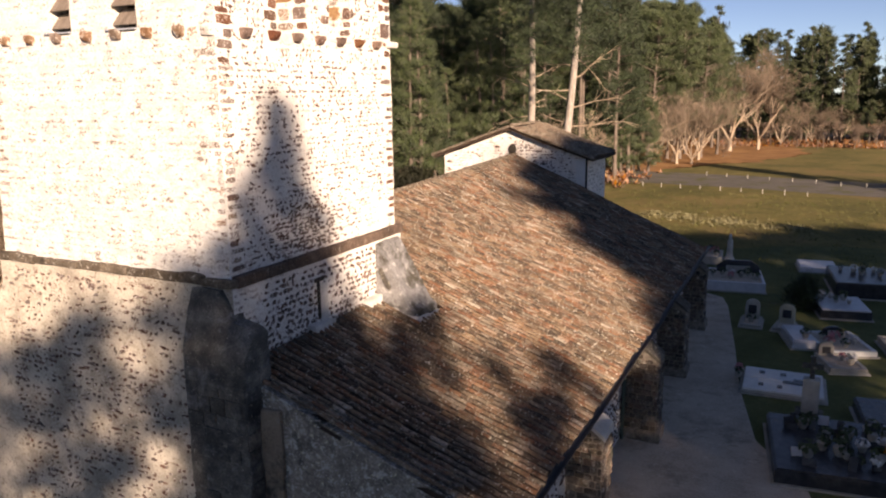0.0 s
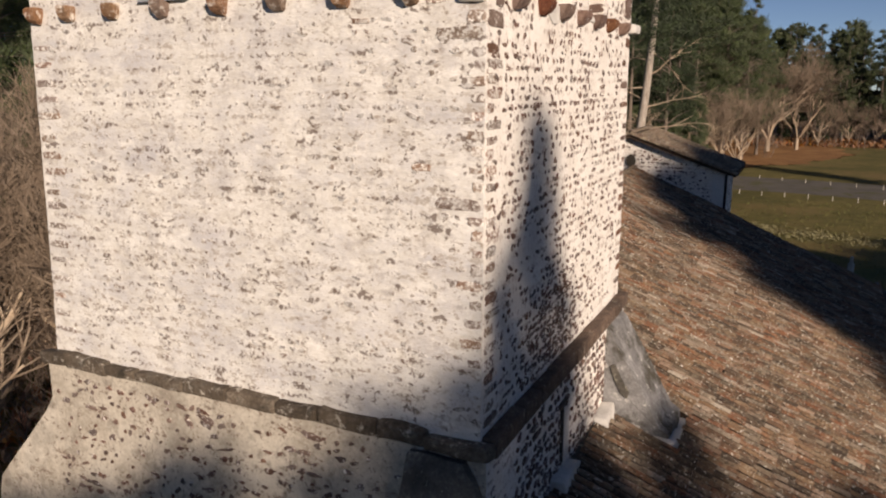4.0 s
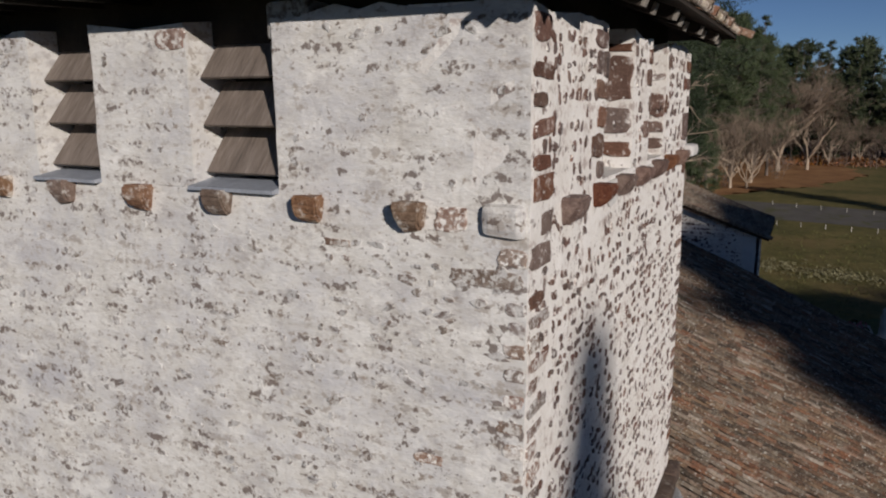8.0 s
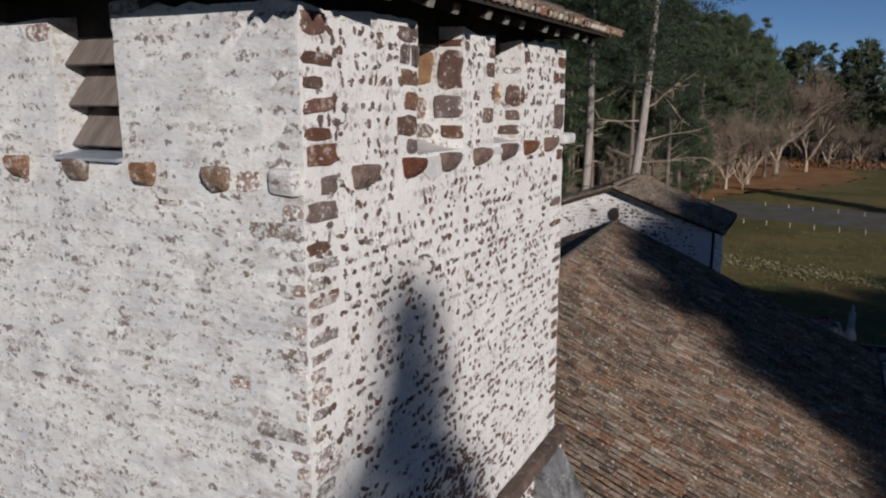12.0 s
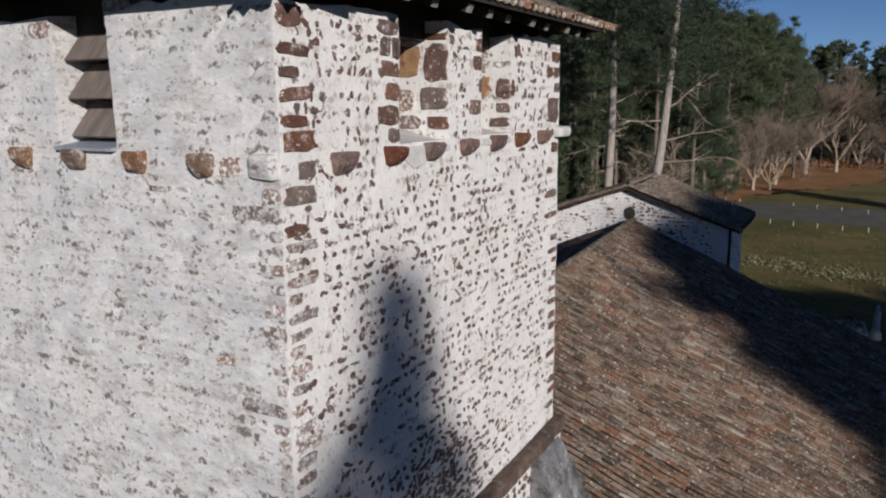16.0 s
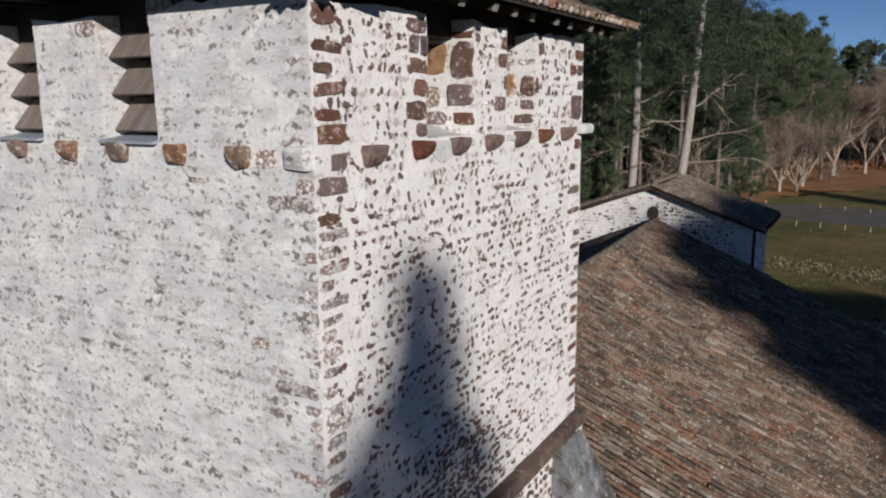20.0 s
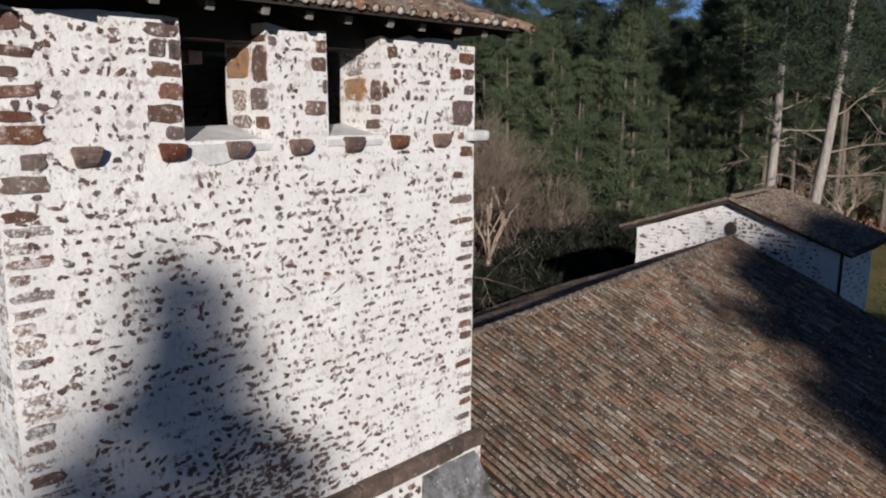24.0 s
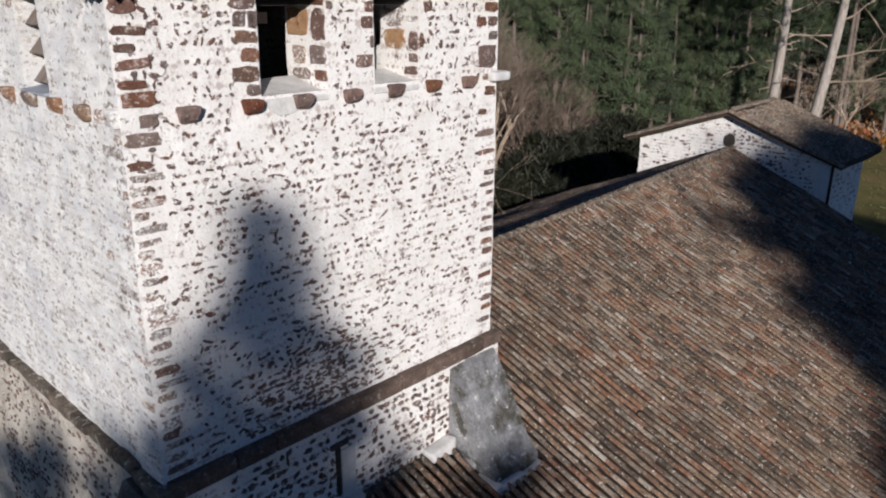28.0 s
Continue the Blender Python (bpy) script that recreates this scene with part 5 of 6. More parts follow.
for k, (i, x, y, sc) in enumerate(((9, -10.6, 89.5, 1.3), (0, -7.6, 100.5, 0.9), (2, -5.6, 101.0, 0.9), (2, -10.2, 98.0, 0.8), (1, -3.0, 126.5, 1.42), (0, 1.2, 131.0, 1.25), (1, -5.6, 108.0, 0.95), (2, 4.5, 140.0, 0.9), (1, 14.3, 154.0, 0.6), (2, -14.5, 106.0, 0.8), (1, 9.5, 148.0, 0.6))):
    plant("bare_tree", BL, "tree", BARE[0] if i == 9 else BUSHY[i], x, y, sc, 1.3 * k, "bare trees of the meadow")
for k, (x, y, sc) in enumerate(((-15.0, 9.0, 0.85), (-15.0, 12.5, 0.9), (-17.5, 9.5, 1.05), (-14.2, 15.0, 0.8), (-18.5, 15.0, 1.1), (-17.2, 5.5, 0.9), (-20.0, 11.0, 1.1), (-16.8, 17.0, 0.95), (-21.5, 16.0, 1.15), (-19.5, 6.0, 1.0), (-22.5, 9.0, 1.1))):
    plant("bare_tree", "leafless brown tree close beside the tower", "tree", BUSHY[k % 3], x, y, 0.88 * sc, 0.9 * k, "bare trees beside the tower")
for k, (x, y) in enumerate(((-25.5, 37.0), (-27.5, 40.0), (-24.8, 41.5), (-29.0, 37.5), (-27.0, 45.0), (-30.5, 42.0), (-31.5, 39.0), (-29.0, 47.0), (-33.0, 44.0))):
    plant("bare_tree", "tall leafless thicket tree at the wood's edge", "tree", BUSHY[(0, 2)[k % 2]] if k % 3 == 0 else BRUSH[k % 2], x, y, (1.05 if k % 3 == 0 else 1.3) - 0.03 * max(0, x + 30) + 0.05 * (k % 3), 0.7 * k, "bare thicket trees")
# leafless thicket left of the church and beside the tower
for k in range(26):
    t = rp.random()
    plant("bare_shrub", "leafless brown thicket shrub at the wood's edge", "shrub", BRUSH[k % 2], -33 + 6 * t + rp.uniform(-2, 2), 36 + 8 * t + rp.uniform(-2, 2), rp.uniform(0.5, 0.95), rp.uniform(0, 6.28), "bare shrubs")
for k in range(16):
    plant("bare_shrub", "leafless brown thicket shrub beside the tower", "shrub", BRUSH[k % 2], rp.uniform(-23, -14), rp.uniform(4, 20), rp.uniform(0.5, 0.8), rp.uniform(0, 6.28), "bare shrubs")
for k in range(34):
    plant("bare_shrub", "leafless brown shrub under the pines", "shrub", BARE[3], rp.uniform(-24, 26), rp.uniform(136, 148), rp.uniform(0.7, 1.3), rp.uniform(0, 6.28), "bare shrubs")


# pale dead poles along the wood's edge
for k in range(9):
    t = (k + rp.random()) / 9
    plant("bare_tree", "thin pale leafless tree at the wood's edge", "tree", BARE[(5, 1)[k % 3 == 0]], -34 + 24 * t + rp.uniform(-2, 2), 46 + 22 * t + rp.uniform(-2, 2), rp.uniform(0.6, 0.85), rp.uniform(0, 6.28), "pale thin trees")
# young pines filling the wood's edge
wood(30, lambda r: (lambda t: (-36 + 27 * t + r.uniform(-3, 3), 52 + 38 * t + r.uniform(-3, 4)))(r.random()), (4, 4, 2), "young pines", 0.45, 0.85)


# bracken under the trees
def scatter(name, n, area, size, lean_up, material, label, blades=7):
    v, f = [], []
    r = random.Random(n)
    for _ in range(n):
        x, y = area(r)
        s = size * r.uniform(0.5, 1.3)
        for _ in range(blades):
            a = r.uniform(0, 6.28)
            d = Vector((math.cos(a), math.sin(a), r.uniform(0.3, lean_up))).normalized() * s
            w = Vector((-math.sin(a), math.cos(a), 0)) * s * 0.16
            p = Vector((x + r.gauss(0, 0.25), y + r.gauss(0, 0.25), GROUND))
            b = len(v)
            v.extend((p, p + d * 0.55 - w, p + d * 0.55 + w, p + d))
            f.extend(((b, b + 1, b + 2), (b + 1, b + 3, b + 2)))
    return tagged(new(name, mesh_of(name, v, f, material)), label, "plants", "", "stuff")


scatter("bracken", 1300, lambda r: (lambda t: (-44 + 33 * t + r.uniform(-8, 4), 40 + 40 * t + r.uniform(-8, 8)))(r.random()), 0.9, 1.8, M_BRACKEN, "rust-brown dry bracken under the pines")
scatter("bank_bracken", 1500, lambda r: (lambda t: (-26 + 13 * t, 56 + 16 * t + r.uniform(-4, 6)))(r.random()), 0.9, 2.6, M_BRACKEN, "tall rust-brown bracken bank behind the old pines", 9)
scatter("far_bracken", 2200, lambda r: (r.uniform(-34, 60), r.uniform(138, 156)), 0.75, 1.6, M_BRACKEN, "rust-brown dry bracken along the far wood", 6)
scatter("side_bracken", 500, lambda r: (r.uniform(-30, -10), r.uniform(-6, 20)), 1.0, 1.6, M_BRACKEN, "rust-brown dry bracken beside the tower", 6)
M_PALE = mat("pale_dry_leaves", [(0.3, (0.14, 0.125, 0.06)), (0.5, (0.24, 0.22, 0.115)), (0.7, (0.36, 0.335, 0.215))], 0.8, 6, 0.9, 0, vary=0.4, island=True)
scatter("pale_plants", 300, lambda r: (lambda t: (-3 + 13 * t, 54.5 - 4.0 * t + r.gauss(0, 1.1)))(r.random()), 0.26, 0.9, M_PALE, "low pale leafy plants in a strip of the meadow", 8)
M_BLADE = mat("grass_blades", [(0.3, (0.055, 0.065, 0.02)), (0.5, (0.12, 0.125, 0.04)), (0.7, (0.22, 0.19, 0.08))], 0.2, 3, 0.9, 0, vary=0.4, island=True)
scatter("meadow_tufts", 2600, lambda r: (r.uniform(-14, 20), r.uniform(36, 70)), 0.16, 1.6, M_BLADE, "grass tufts of the meadow", 5)

# trees towards the sun, out of view, whose shade lies on church and churchyard
def sunward(u, s):
    return s * SUN_X - u * SUN_Y, s * SUN_Y + u * SUN_X


DENSE = [pine_meshes(60 + k, 20, 2, 3.2, 700) for k in range(2)]


def spire_meshes(seed, height, slope):
    """A slender conifer: a dense cone of drooping sprays, uneven in its outline."""
    r = random.Random(seed)
    tv, tf, cv, cf = [], [], [], []
    tube(tv, tf, [(0, 0, 0), (0, 0, height * 0.5), (0, 0, height * 0.96)], [0.28, 0.18, 0.03], 7)
    for _ in range(5200):
        d = height * r.random() ** 1.25
        a = r.uniform(0, 6.28)
        reach = min(slope * d + 0.15, 3.4) * (0.85 + 0.22 * math.sin(d * 4.0 + 1.5 * a) + 0.12 * math.sin(3 * a + d))
        q = Vector((math.cos(a), math.sin(a), 0)) * reach * math.sqrt(r.random()) + Vector((0, 0, height - d))
        s = 0.12 + 0.08 * min(d, 5)
        e = Vector((math.cos(a), math.sin(a), r.uniform(-0.6, 0.2))) * s
        w = Vector((-math.sin(a), math.cos(a), r.uniform(-0.4, 0.4))) * s * 0.45
        b = len(cv)
        cv.extend((q - w, q + w, q + e))
        cf.append((b, b + 1, b + 2))
    return mesh_of("trunk", tv, tf, M_BARK, True), mesh_of("crown", cv, cf, M_NEEDLE)


SPIRE = spire_meshes(70, 20, 0.30)
THIN = [pine_meshes(80 + k, 20, 2, 3.4, 420) for k in range(3)]
TALL = [pine_meshes(85 + k, 20, 11.0, 3.3, 520, needle=1.3) for k in range(2)]
SHADE = "dense evergreen tree beyond the churchyard"


def shade_tree(u, s, top, meshes=None, wide=1.0):
    """top: how high its shade reaches on a wall at the origin."""
    x, y = sunward(u, s)
    h = top + s * math.tan(SUN_EL) - GROUND
    ob = plant("evergreen_tree", SHADE, "tree", meshes or DENSE[rp.randrange(2)], x, y, h / 20.3, rp.uniform(0, 6.28), "evergreens beyond the churchyard")
    ob.scale = (h / 20.3 * wide, h / 20.3 * wide, h / 20.3)


shade_tree(1.17, 52, 11.45, SPIRE, 1.22)
SPARSE = [pine_meshes(95 + k, 20, 2, 3.6, 150) for k in range(2)]
for u, s, top in ((-15.5, 40, 6.6), (-12.6, 37, 7.2), (-9.5, 38, 7.6), (-7.0, 40, 8.1), (6.0, 36, 4.6), (7.8, 38, 3.8), (9.9, 40, 4.4), (11.7, 38, 4.0), (12.9, 41, 4.2), (14.4, 38, 5.4), (16.2, 37, 8.6), (15.5, 39, 6.8)):
    shade_tree(u, s, top, None if u in (-15.5, 9.9, 11.7, 12.9, 14.4, 15.5, 16.2) else THIN[rp.randrange(3)])
for u, s, top in ((-5.0, 36, 7.3), (-4.4, 40, 7.0), (-3.2, 37, 6.7), (-3.8, 39, 7.5), (-2.4, 41, 8.0), (-1.4, 37, 7.8), (-0.4, 40, 8.5), (3.3, 39, 6.7), (4.8, 37, 7.3), (6.9, 41, 5.4)):
    shade_tree(u, s, top, SPARSE[rp.randrange(2)])
for u, s, top in ((0.9, 41, 7.2), (2.2, 37, 6.9)):
    shade_tree(u, s, top, THIN[rp.randrange(3)])
# evergreens beside the meadow, out of view, whose shade crosses the lane
for x, y, sc in ((45.0, 57.0, 1.05),):
    plant("evergreen_tree", "dense evergreen tree beside the meadow", "tree", DENSE[0], x, y, sc, x, "evergreens beyond the churchyard")
for u, s, top in ((16.4, 41, 13.0), (17.8, 44, 14.4), (18.2, 40, 11.5), (19.2, 43, 14.2), (22.0, 41, 15.4), (25.0, 44, 14.6), (28.0, 40, 13.0), (31.0, 43, 11.0), (34.0, 41, 10.2), (37.0, 44, 9.6), (40.0, 42, 9.2), (43.5, 44, 9.4), (47, 43, 9.0)):
    shade_tree(u, s, top, TALL[rp.randrange(2)])
for k in range(16):
    shade_tree(-8 + 3.6 * k, 34 + 3 * (k % 2), (1.8, 3.0, 2.4, 2.8, 3.2, 3.2)[k] if k < 6 else 5.0, None if k < 6 else THIN[k % 3])
# low bushes added behind the church, leaves near-black in place of its deep shade
M_SHADE_LEAF = mat("shade_black_leaves", [(0.3, (0.008, 0.009, 0.005)), (0.5, (0.014, 0.016, 0.008)), (0.7, (0.028, 0.028, 0.014))], 0.8, 4, 0.6, 0, vary=0.4, island=True)
SHADE_BUSH = [pine_meshes(140 + k, 2.6, 0.1, 1.5, 190, 0.06, 0.1, leaf=M_SHADE_LEAF, needle=1.5) for k in range(2)]
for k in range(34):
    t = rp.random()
    plant("shade_bush", "low evergreen bush added, near-black to stand in for the church's shade", "shrub", SHADE_BUSH[k % 2], -14.5 - 5.5 * rp.random() - 6 * t, 23 + 26 * t + rp.uniform(-2, 2), rp.uniform(0.5, 0.8) + 0.5 * t, rp.uniform(0, 6.28), "evergreen bushes")

# ---- churchyard ----
GZ = GROUND + 0.01
GL = "graves of the churchyard"


def slab_part(name, parent, lo, hi, material, bevel=0.02, label=""):
    bm = bmesh.new()
    block(bm, lo, hi, bevel)
    return part(name, bm, material, parent, label)


def flower_pot(x, y, z, colour, s=1.0):
    pot = thing("flower_pot", colour[1], "flower pot", (x, y, z), "flower pots on the graves")
    v, f = [], []
    tube(v, f, [(0, 0, 0), (0, 0, 0.10 * s), (0, 0, 0.17 * s)], [0.07 * s, 0.10 * s, 0.11 * s], 8)
    child("pot", mesh_of("pot", v, f, M_CONCRETE), pot)
    v, f = [], []
    r = random.Random(int(x * 100))
    for _ in range(26):
        d = Vector((r.gauss(0, 1), r.gauss(0, 1), abs(r.gauss(0.6, 0.6)))).normalized()
        p = Vector((0, 0, 0.16 * s)) + d * 0.16 * s
        w = d.cross(Vector((r.gauss(0, 1), r.gauss(0, 1), 1))).normalized() * 0.045 * s
        u = d.cross(w).normalized() * 0.045 * s
        b = len(v)
        v.extend((p - w, p + u, p + w, p - u))
        f.append((b, b + 1, b + 2, b + 3))
    child("bouquet", mesh_of("bouquet", v, f, colour[0]), pot)["kind"] = "stuff"


M_FL = [(mat("flowers_" + n, [(0.3, tuple(0.7 * q for q in c)), (0.7, c)], 9, 40, 0.8, 0, vary=0.3, island=True), t) for n, c, t in (
    ("white", (0.75, 0.74, 0.72), "pot of white flowers on a grave"), ("pink", (0.55, 0.22, 0.25), "pot of pink flowers on a grave"),
    ("orange", (0.75, 0.32, 0.04), "pot of orange flowers on a grave"), ("dark", (0.05, 0.07, 0.03), "pot of dark green leaves on a grave"))]


def headstone(parent, x, y, w, h, material, arch=True, axis=0, thick=0.14):
    n = 8
    pts = [(-w / 2, 0), (w / 2, 0), (w / 2, h * 0.72)]
    if arch:
        pts += [(w / 2 * math.cos(math.pi * k / n), h * 0.72 + h * 0.28 * math.sin(math.pi * k / n)) for k in range(1, n)]
    else:
        pts += [(w * 0.3, h), (-w * 0.3, h)]
    pts.append((-w / 2, h * 0.72))
    bm = prism(pts, -thick / 2, thick / 2, 1)
    bmesh.ops.bevel(bm, geom=[e for e in bm.edges if e.calc_face_angle(0) > 1.2], offset=0.012, segments=1, affect="EDGES")
    ob = part("headstone", bm, material, parent)
    ob.location = (x, y, 0)
    if axis:
        ob.rotation_euler = (0, 0, radians(90))
    bm = bmesh.new()
    block(bm, (-w * 0.28, -thick / 2 - 0.012, h * 0.38), (w * 0.28, -thick / 2 + 0.002, h * 0.74), 0.004)
    part("plaque", bm, M_GRANITE_D if material is not M_GRANITE_D else M_CONCRETE, ob, "dark inset plaque")
    return ob


def tomb(label, x0, y0, x1, y1, h, base, top=None, rot=0.0, head=None, seams=1, pots=(), name="tomb"):
    """A grave of border, filled bed or slab, and headstone, with its pots as things of their own."""
    cx, cy = (x0 + x1) / 2, (y0 + y1) / 2
    ob = thing(name, label, "grave", (cx, cy, GZ), GL)
    ob.rotation_euler = (0, 0, radians(rot))
    a, b = abs(x1 - x0) / 2, abs(y1 - y0) / 2
    slab_part("footing", ob, (-a - 0.08, -b - 0.08, 0), (a + 0.08, b + 0.08, 0.06), M_CONCRETE, 0.01)
    for lo, hi in (((-a, -b, 0.06), (a, -b + 0.14, h)), ((-a, b - 0.14, 0.06), (a, b, h)), ((-a, -b + 0.14, 0.06), (-a + 0.14, b - 0.14, h)), ((a - 0.14, -b + 0.14, 0.06), (a, b - 0.14, h))):
        slab_part("kerb", ob, lo, hi, base)
    if top:
        w = (2 * b) / seams
        for k in range(seams):
            slab_part("slab", ob, (-a + 0.05, -b + k * w + 0.03, h), (a - 0.05, -b + (k + 1) * w - 0.03, h + 0.07), top, 0.015)
    else:
        slab_part("bed", ob, (-a + 0.14, -b + 0.14, 0.06), (a - 0.14, b - 0.14, h - 0.05), M_GRAVEL, 0.0)
    if head:
        hx, hy, w, hh, m, ax, arch = head
        headstone(ob, hx, hy, w, hh, m, arch, ax)
    r = random.Random(int(cx * 31))
    c, s = math.cos(radians(rot)), math.sin(radians(rot))
    for fx, fy, kind in pots:
        px, py = fx * a, fy * b
        flower_pot(cx + c * px - s * py, cy + s * px + c * py, GZ + h + (0.07 if top else -0.05), M_FL[kind], r.uniform(0.9, 1.5))
    return ob


tomb("grey granite family tomb crowded with pots, steep headstone behind", 4.6, 30.2, 7.6, 33.4, 0.55, M_GRANITE_L, None, 8, (0.3, 1.1, 2.2, 1.15, M_GRANITE_D, 0, False), 1, ((-0.7, -0.1, 3), (-0.35, 0.1, 3), (0.0, 0.2, 0), (0.25, -0.1, 3), (0.5, 0.1, 3), (0.75, -0.3, 3), (-0.1, -0.4, 1)))
t = tomb("white double grave slab with grey plaques and a low plaque stand", 7.75, 16.3, 10.4, 18.6, 0.14, M_CONCRETE, M_WHITE, 1, None, 2, ((-1.12, 0.5, 1), (-1.12, 0.2, 1), (-1.12, -0.1, 3)))
for x, y, w in ((0.45, -0.1, 0.9), (0.6, 0.15, 0.55), (-0.7, 0.65, 0.18), (0.0, 0.62, 0.2), (-0.7, -0.6, 0.16), (-0.1, -0.65, 0.16), (1.05, 0.55, 0.3)):
    slab_part("plaque", t, (x - w / 2, y - 0.13, 0.21), (x + w / 2, y + 0.10, 0.25), M_GRANITE_D, 0.006)
tomb("small pale stone grave with an arched headstone", 7.1, 24.1, 7.95, 25.6, 0.18, M_CONCRETE, None, 0, (0, 0.45, 0.62, 1.05, M_CONCRETE, 0, True), 1, ((0.0, -0.2, 3),))
tomb("small cream stone grave with an arched headstone", 8.5, 24.0, 9.3, 25.4, 0.18, M_CONCRETE, None, -8, (0, 0.45, 0.65, 1.0, mat("cream_stone", [(0.3, (0.42, 0.37, 0.26)), (0.7, (0.58, 0.53, 0.41))], 4, 40, 0.85, 0.2), 0, True))
tomb("blue-grey granite grave with a tall end block", 9.0, 21.9, 9.9, 24.0, 0.35, M_GRANITE_L, M_GRANITE_L, 14, None, 1, ((0.2, -0.7, 3),))
tomb("white-bordered grave filled with pots and plaques", 10.0, 21.6, 11.9, 24.2, 0.28, M_WHITE, None, 20, (0.1, 0.9, 0.8, 0.6, M_GRANITE_D, 0, True), 1, ((-0.5, 0.3, 3), (-0.2, 0.0, 1), (0.3, 0.4, 3), (0.5, -0.2, 0), (0.0, -0.5, 3), (-0.6, -0.4, 1)))
tomb("cream-bordered grave with a stone at its foot", 10.3, 19.6, 11.6, 21.4, 0.24, M_CONCRETE, None, 18, (-0.3, 0.7, 0.55, 0.75, M_CONCRETE, 0, True), 1, ((0.2, 0.2, 1), (0.4, -0.3, 0)))
big = tomb("broad black granite tomb with dark pots and orange flowers", 8.9, 10.2, 12.6, 14.0, 0.42, M_GRANITE_D, M_GRANITE_D, 6, (0.2, 1.6, 0.6, 0.5, M_GRANITE_D, 0, True), 1, ((0.25, -0.1, 0), (0.55, 0.1, 0), (0.6, -0.35, 2), (0.72, -0.3, 2), (-0.2, 0.2, 3), (0.0, -0.4, 3), (0.35, -0.6, 0), (-0.5, 0.5, 3), (0.8, 0.5, 3), (-0.3, -0.2, 3)))
r = random.Random(77)
for k in range(22):
    x, y, w, h = r.uniform(-1.5, 1.6), r.uniform(-1.6, 1.4), r.uniform(0.16, 0.36), r.uniform(0.16, 0.36)
    bm = bmesh.new()
    block(bm, (-w / 2, -0.03, 0), (w / 2, 0.03, h), 0.012)
    q = part("memorial_plaque", bm, M_GRANITE_D if k % 5 else M_GRANITE_L, big)
    q.location, q.rotation_euler = (x, y, 0.485), (radians(-18), 0, r.uniform(-0.5, 0.5))
for k in range(12):
    flower_pot(r.uniform(9.5, 12.2), r.uniform(10.8, 13.4), GZ + 0.49, M_FL[3], r.uniform(1.0, 1.7))
tomb("black granite grave beside the grass", 11.3, 14.3, 13.4, 16.4, 0.4, M_GRANITE_D, M_GRANITE_D, 6, None, 1, ((0.3, 0.2, 0),))
tomb("flat pale grave slab in the grass", 9.2, 36.4, 11.2, 38.6, 0.25, M_GRANITE_L, M_GRANITE_L, 6)
tomb("long dark granite tomb with pots along its top", 10.8, 31.2, 13.6, 35.2, 0.75, M_GRANITE_D, M_GRANITE_D, 6, None, 1, ((-0.6, 0.5, 3), (-0.2, 0.3, 0), (0.2, 0.6, 3), (0.5, 0.4, 0), (0.0, 0.0, 3), (0.6, 0.0, 3)))
tomb("dark grave with white pots and a pale front edge", 10.1, 27.0, 12.2, 29.6, 0.42, M_GRANITE_D, M_GRANITE_L, 10, (-0.4, 1.0, 0.7, 0.55, M_WHITE, 0, True), 1, ((-0.7, 0.5, 0), (-0.3, 0.6, 0), (0.2, 0.4, 3), (0.3, -0.1, 0), (-0.2, 0.0, 3)))
tomb("low grave at the far edge of the churchyard", 12.6, 22.0, 14.4, 24.4, 0.3, M_CONCRETE, None, 10, (0, 0.9, 0.7, 0.8, M_GRANITE_L, 0, True), 1, ((-0.3, 0.2, 0), (0.2, 0.0, 1)))

pil = thing("grave_pillar", "weathered stone grave pillar topped by a dark cross", "grave pillar", (9.9, 14.4, GZ), GL)
slab_part("plinth", pil, (-0.4, -0.35, 0), (0.4, 0.35, 0.45), M_DARKWALL, 0.03)
bm = bmesh.new()
block(bm, (-0.24, -0.2, 0.45), (0.24, 0.2, 1.55), 0.05, 0.01)
part("shaft", bm, M_CONCRETE, pil)
bm = bmesh.new()
block(bm, (-0.07, -0.06, 1.55), (0.07, 0.06, 2.25), 0.012)
block(bm, (-0.30, -0.055, 1.88), (0.30, 0.055, 2.02))
part("cross", bm, M_DARKWALL, pil)
st = thing("statue", "slender white stone statue on a low base", "statue", (5.4, 37.4, GZ), GL)
v, f = [], []
tube(v, f, [(0, 0, 0), (0, 0, 0.35), (0, 0, 0.36), (0, 0, 0.9), (0, 0, 1.35), (0, 0, 1.5), (0, 0, 1.6), (0, 0, 1.78)], [0.3, 0.28, 0.2, 0.16, 0.17, 0.07, 0.1, 0.05], 10)
child("figure", mesh_of("figure", v, f, M_CONCRETE, True), st)
tomb("old grave heaped with pink flowers by the church", 3.6, 36.4, 5.0, 38.6, 0.5, M_CONCRETE, None, 4, None, 1, ((-0.4, 0.2, 1), (0.1, -0.1, 1), (0.4, 0.3, 1), (-0.1, 0.5, 3), (0.5, -0.4, 3)))
yew = pine_meshes(91, 1.5, 0.05, 0.35, 90, 0.05, 0.05, True)
plant("clipped_cypress", "small dark clipped cypress between the graves", "shrub", yew, 9.6, 28.4, 1.0, 0.4)

# white posts and rails along the lane
PR = "low white posts along the lane"


def post(x, y, h=0.46):
    p = thing("fence_post", "low white-painted post beside the lane", "post", (x, y, GROUND), PR)
    v, f = [], []
    tube(v, f, [(0, 0, -0.05), (0, 0, h * 0.9), (0, 0, h)], [0.04, 0.038, 0.025], 7)
    child("shaft", mesh_of("shaft", v, f, M_CONCRETE), p)


for k in range(10):
    post(-9.0 + 2.05 * k, 73.9 - 0.36 * k)
for k in range(8):
    post(-1.8 + 2.4 * k, 86.5 - 0.95 * k)

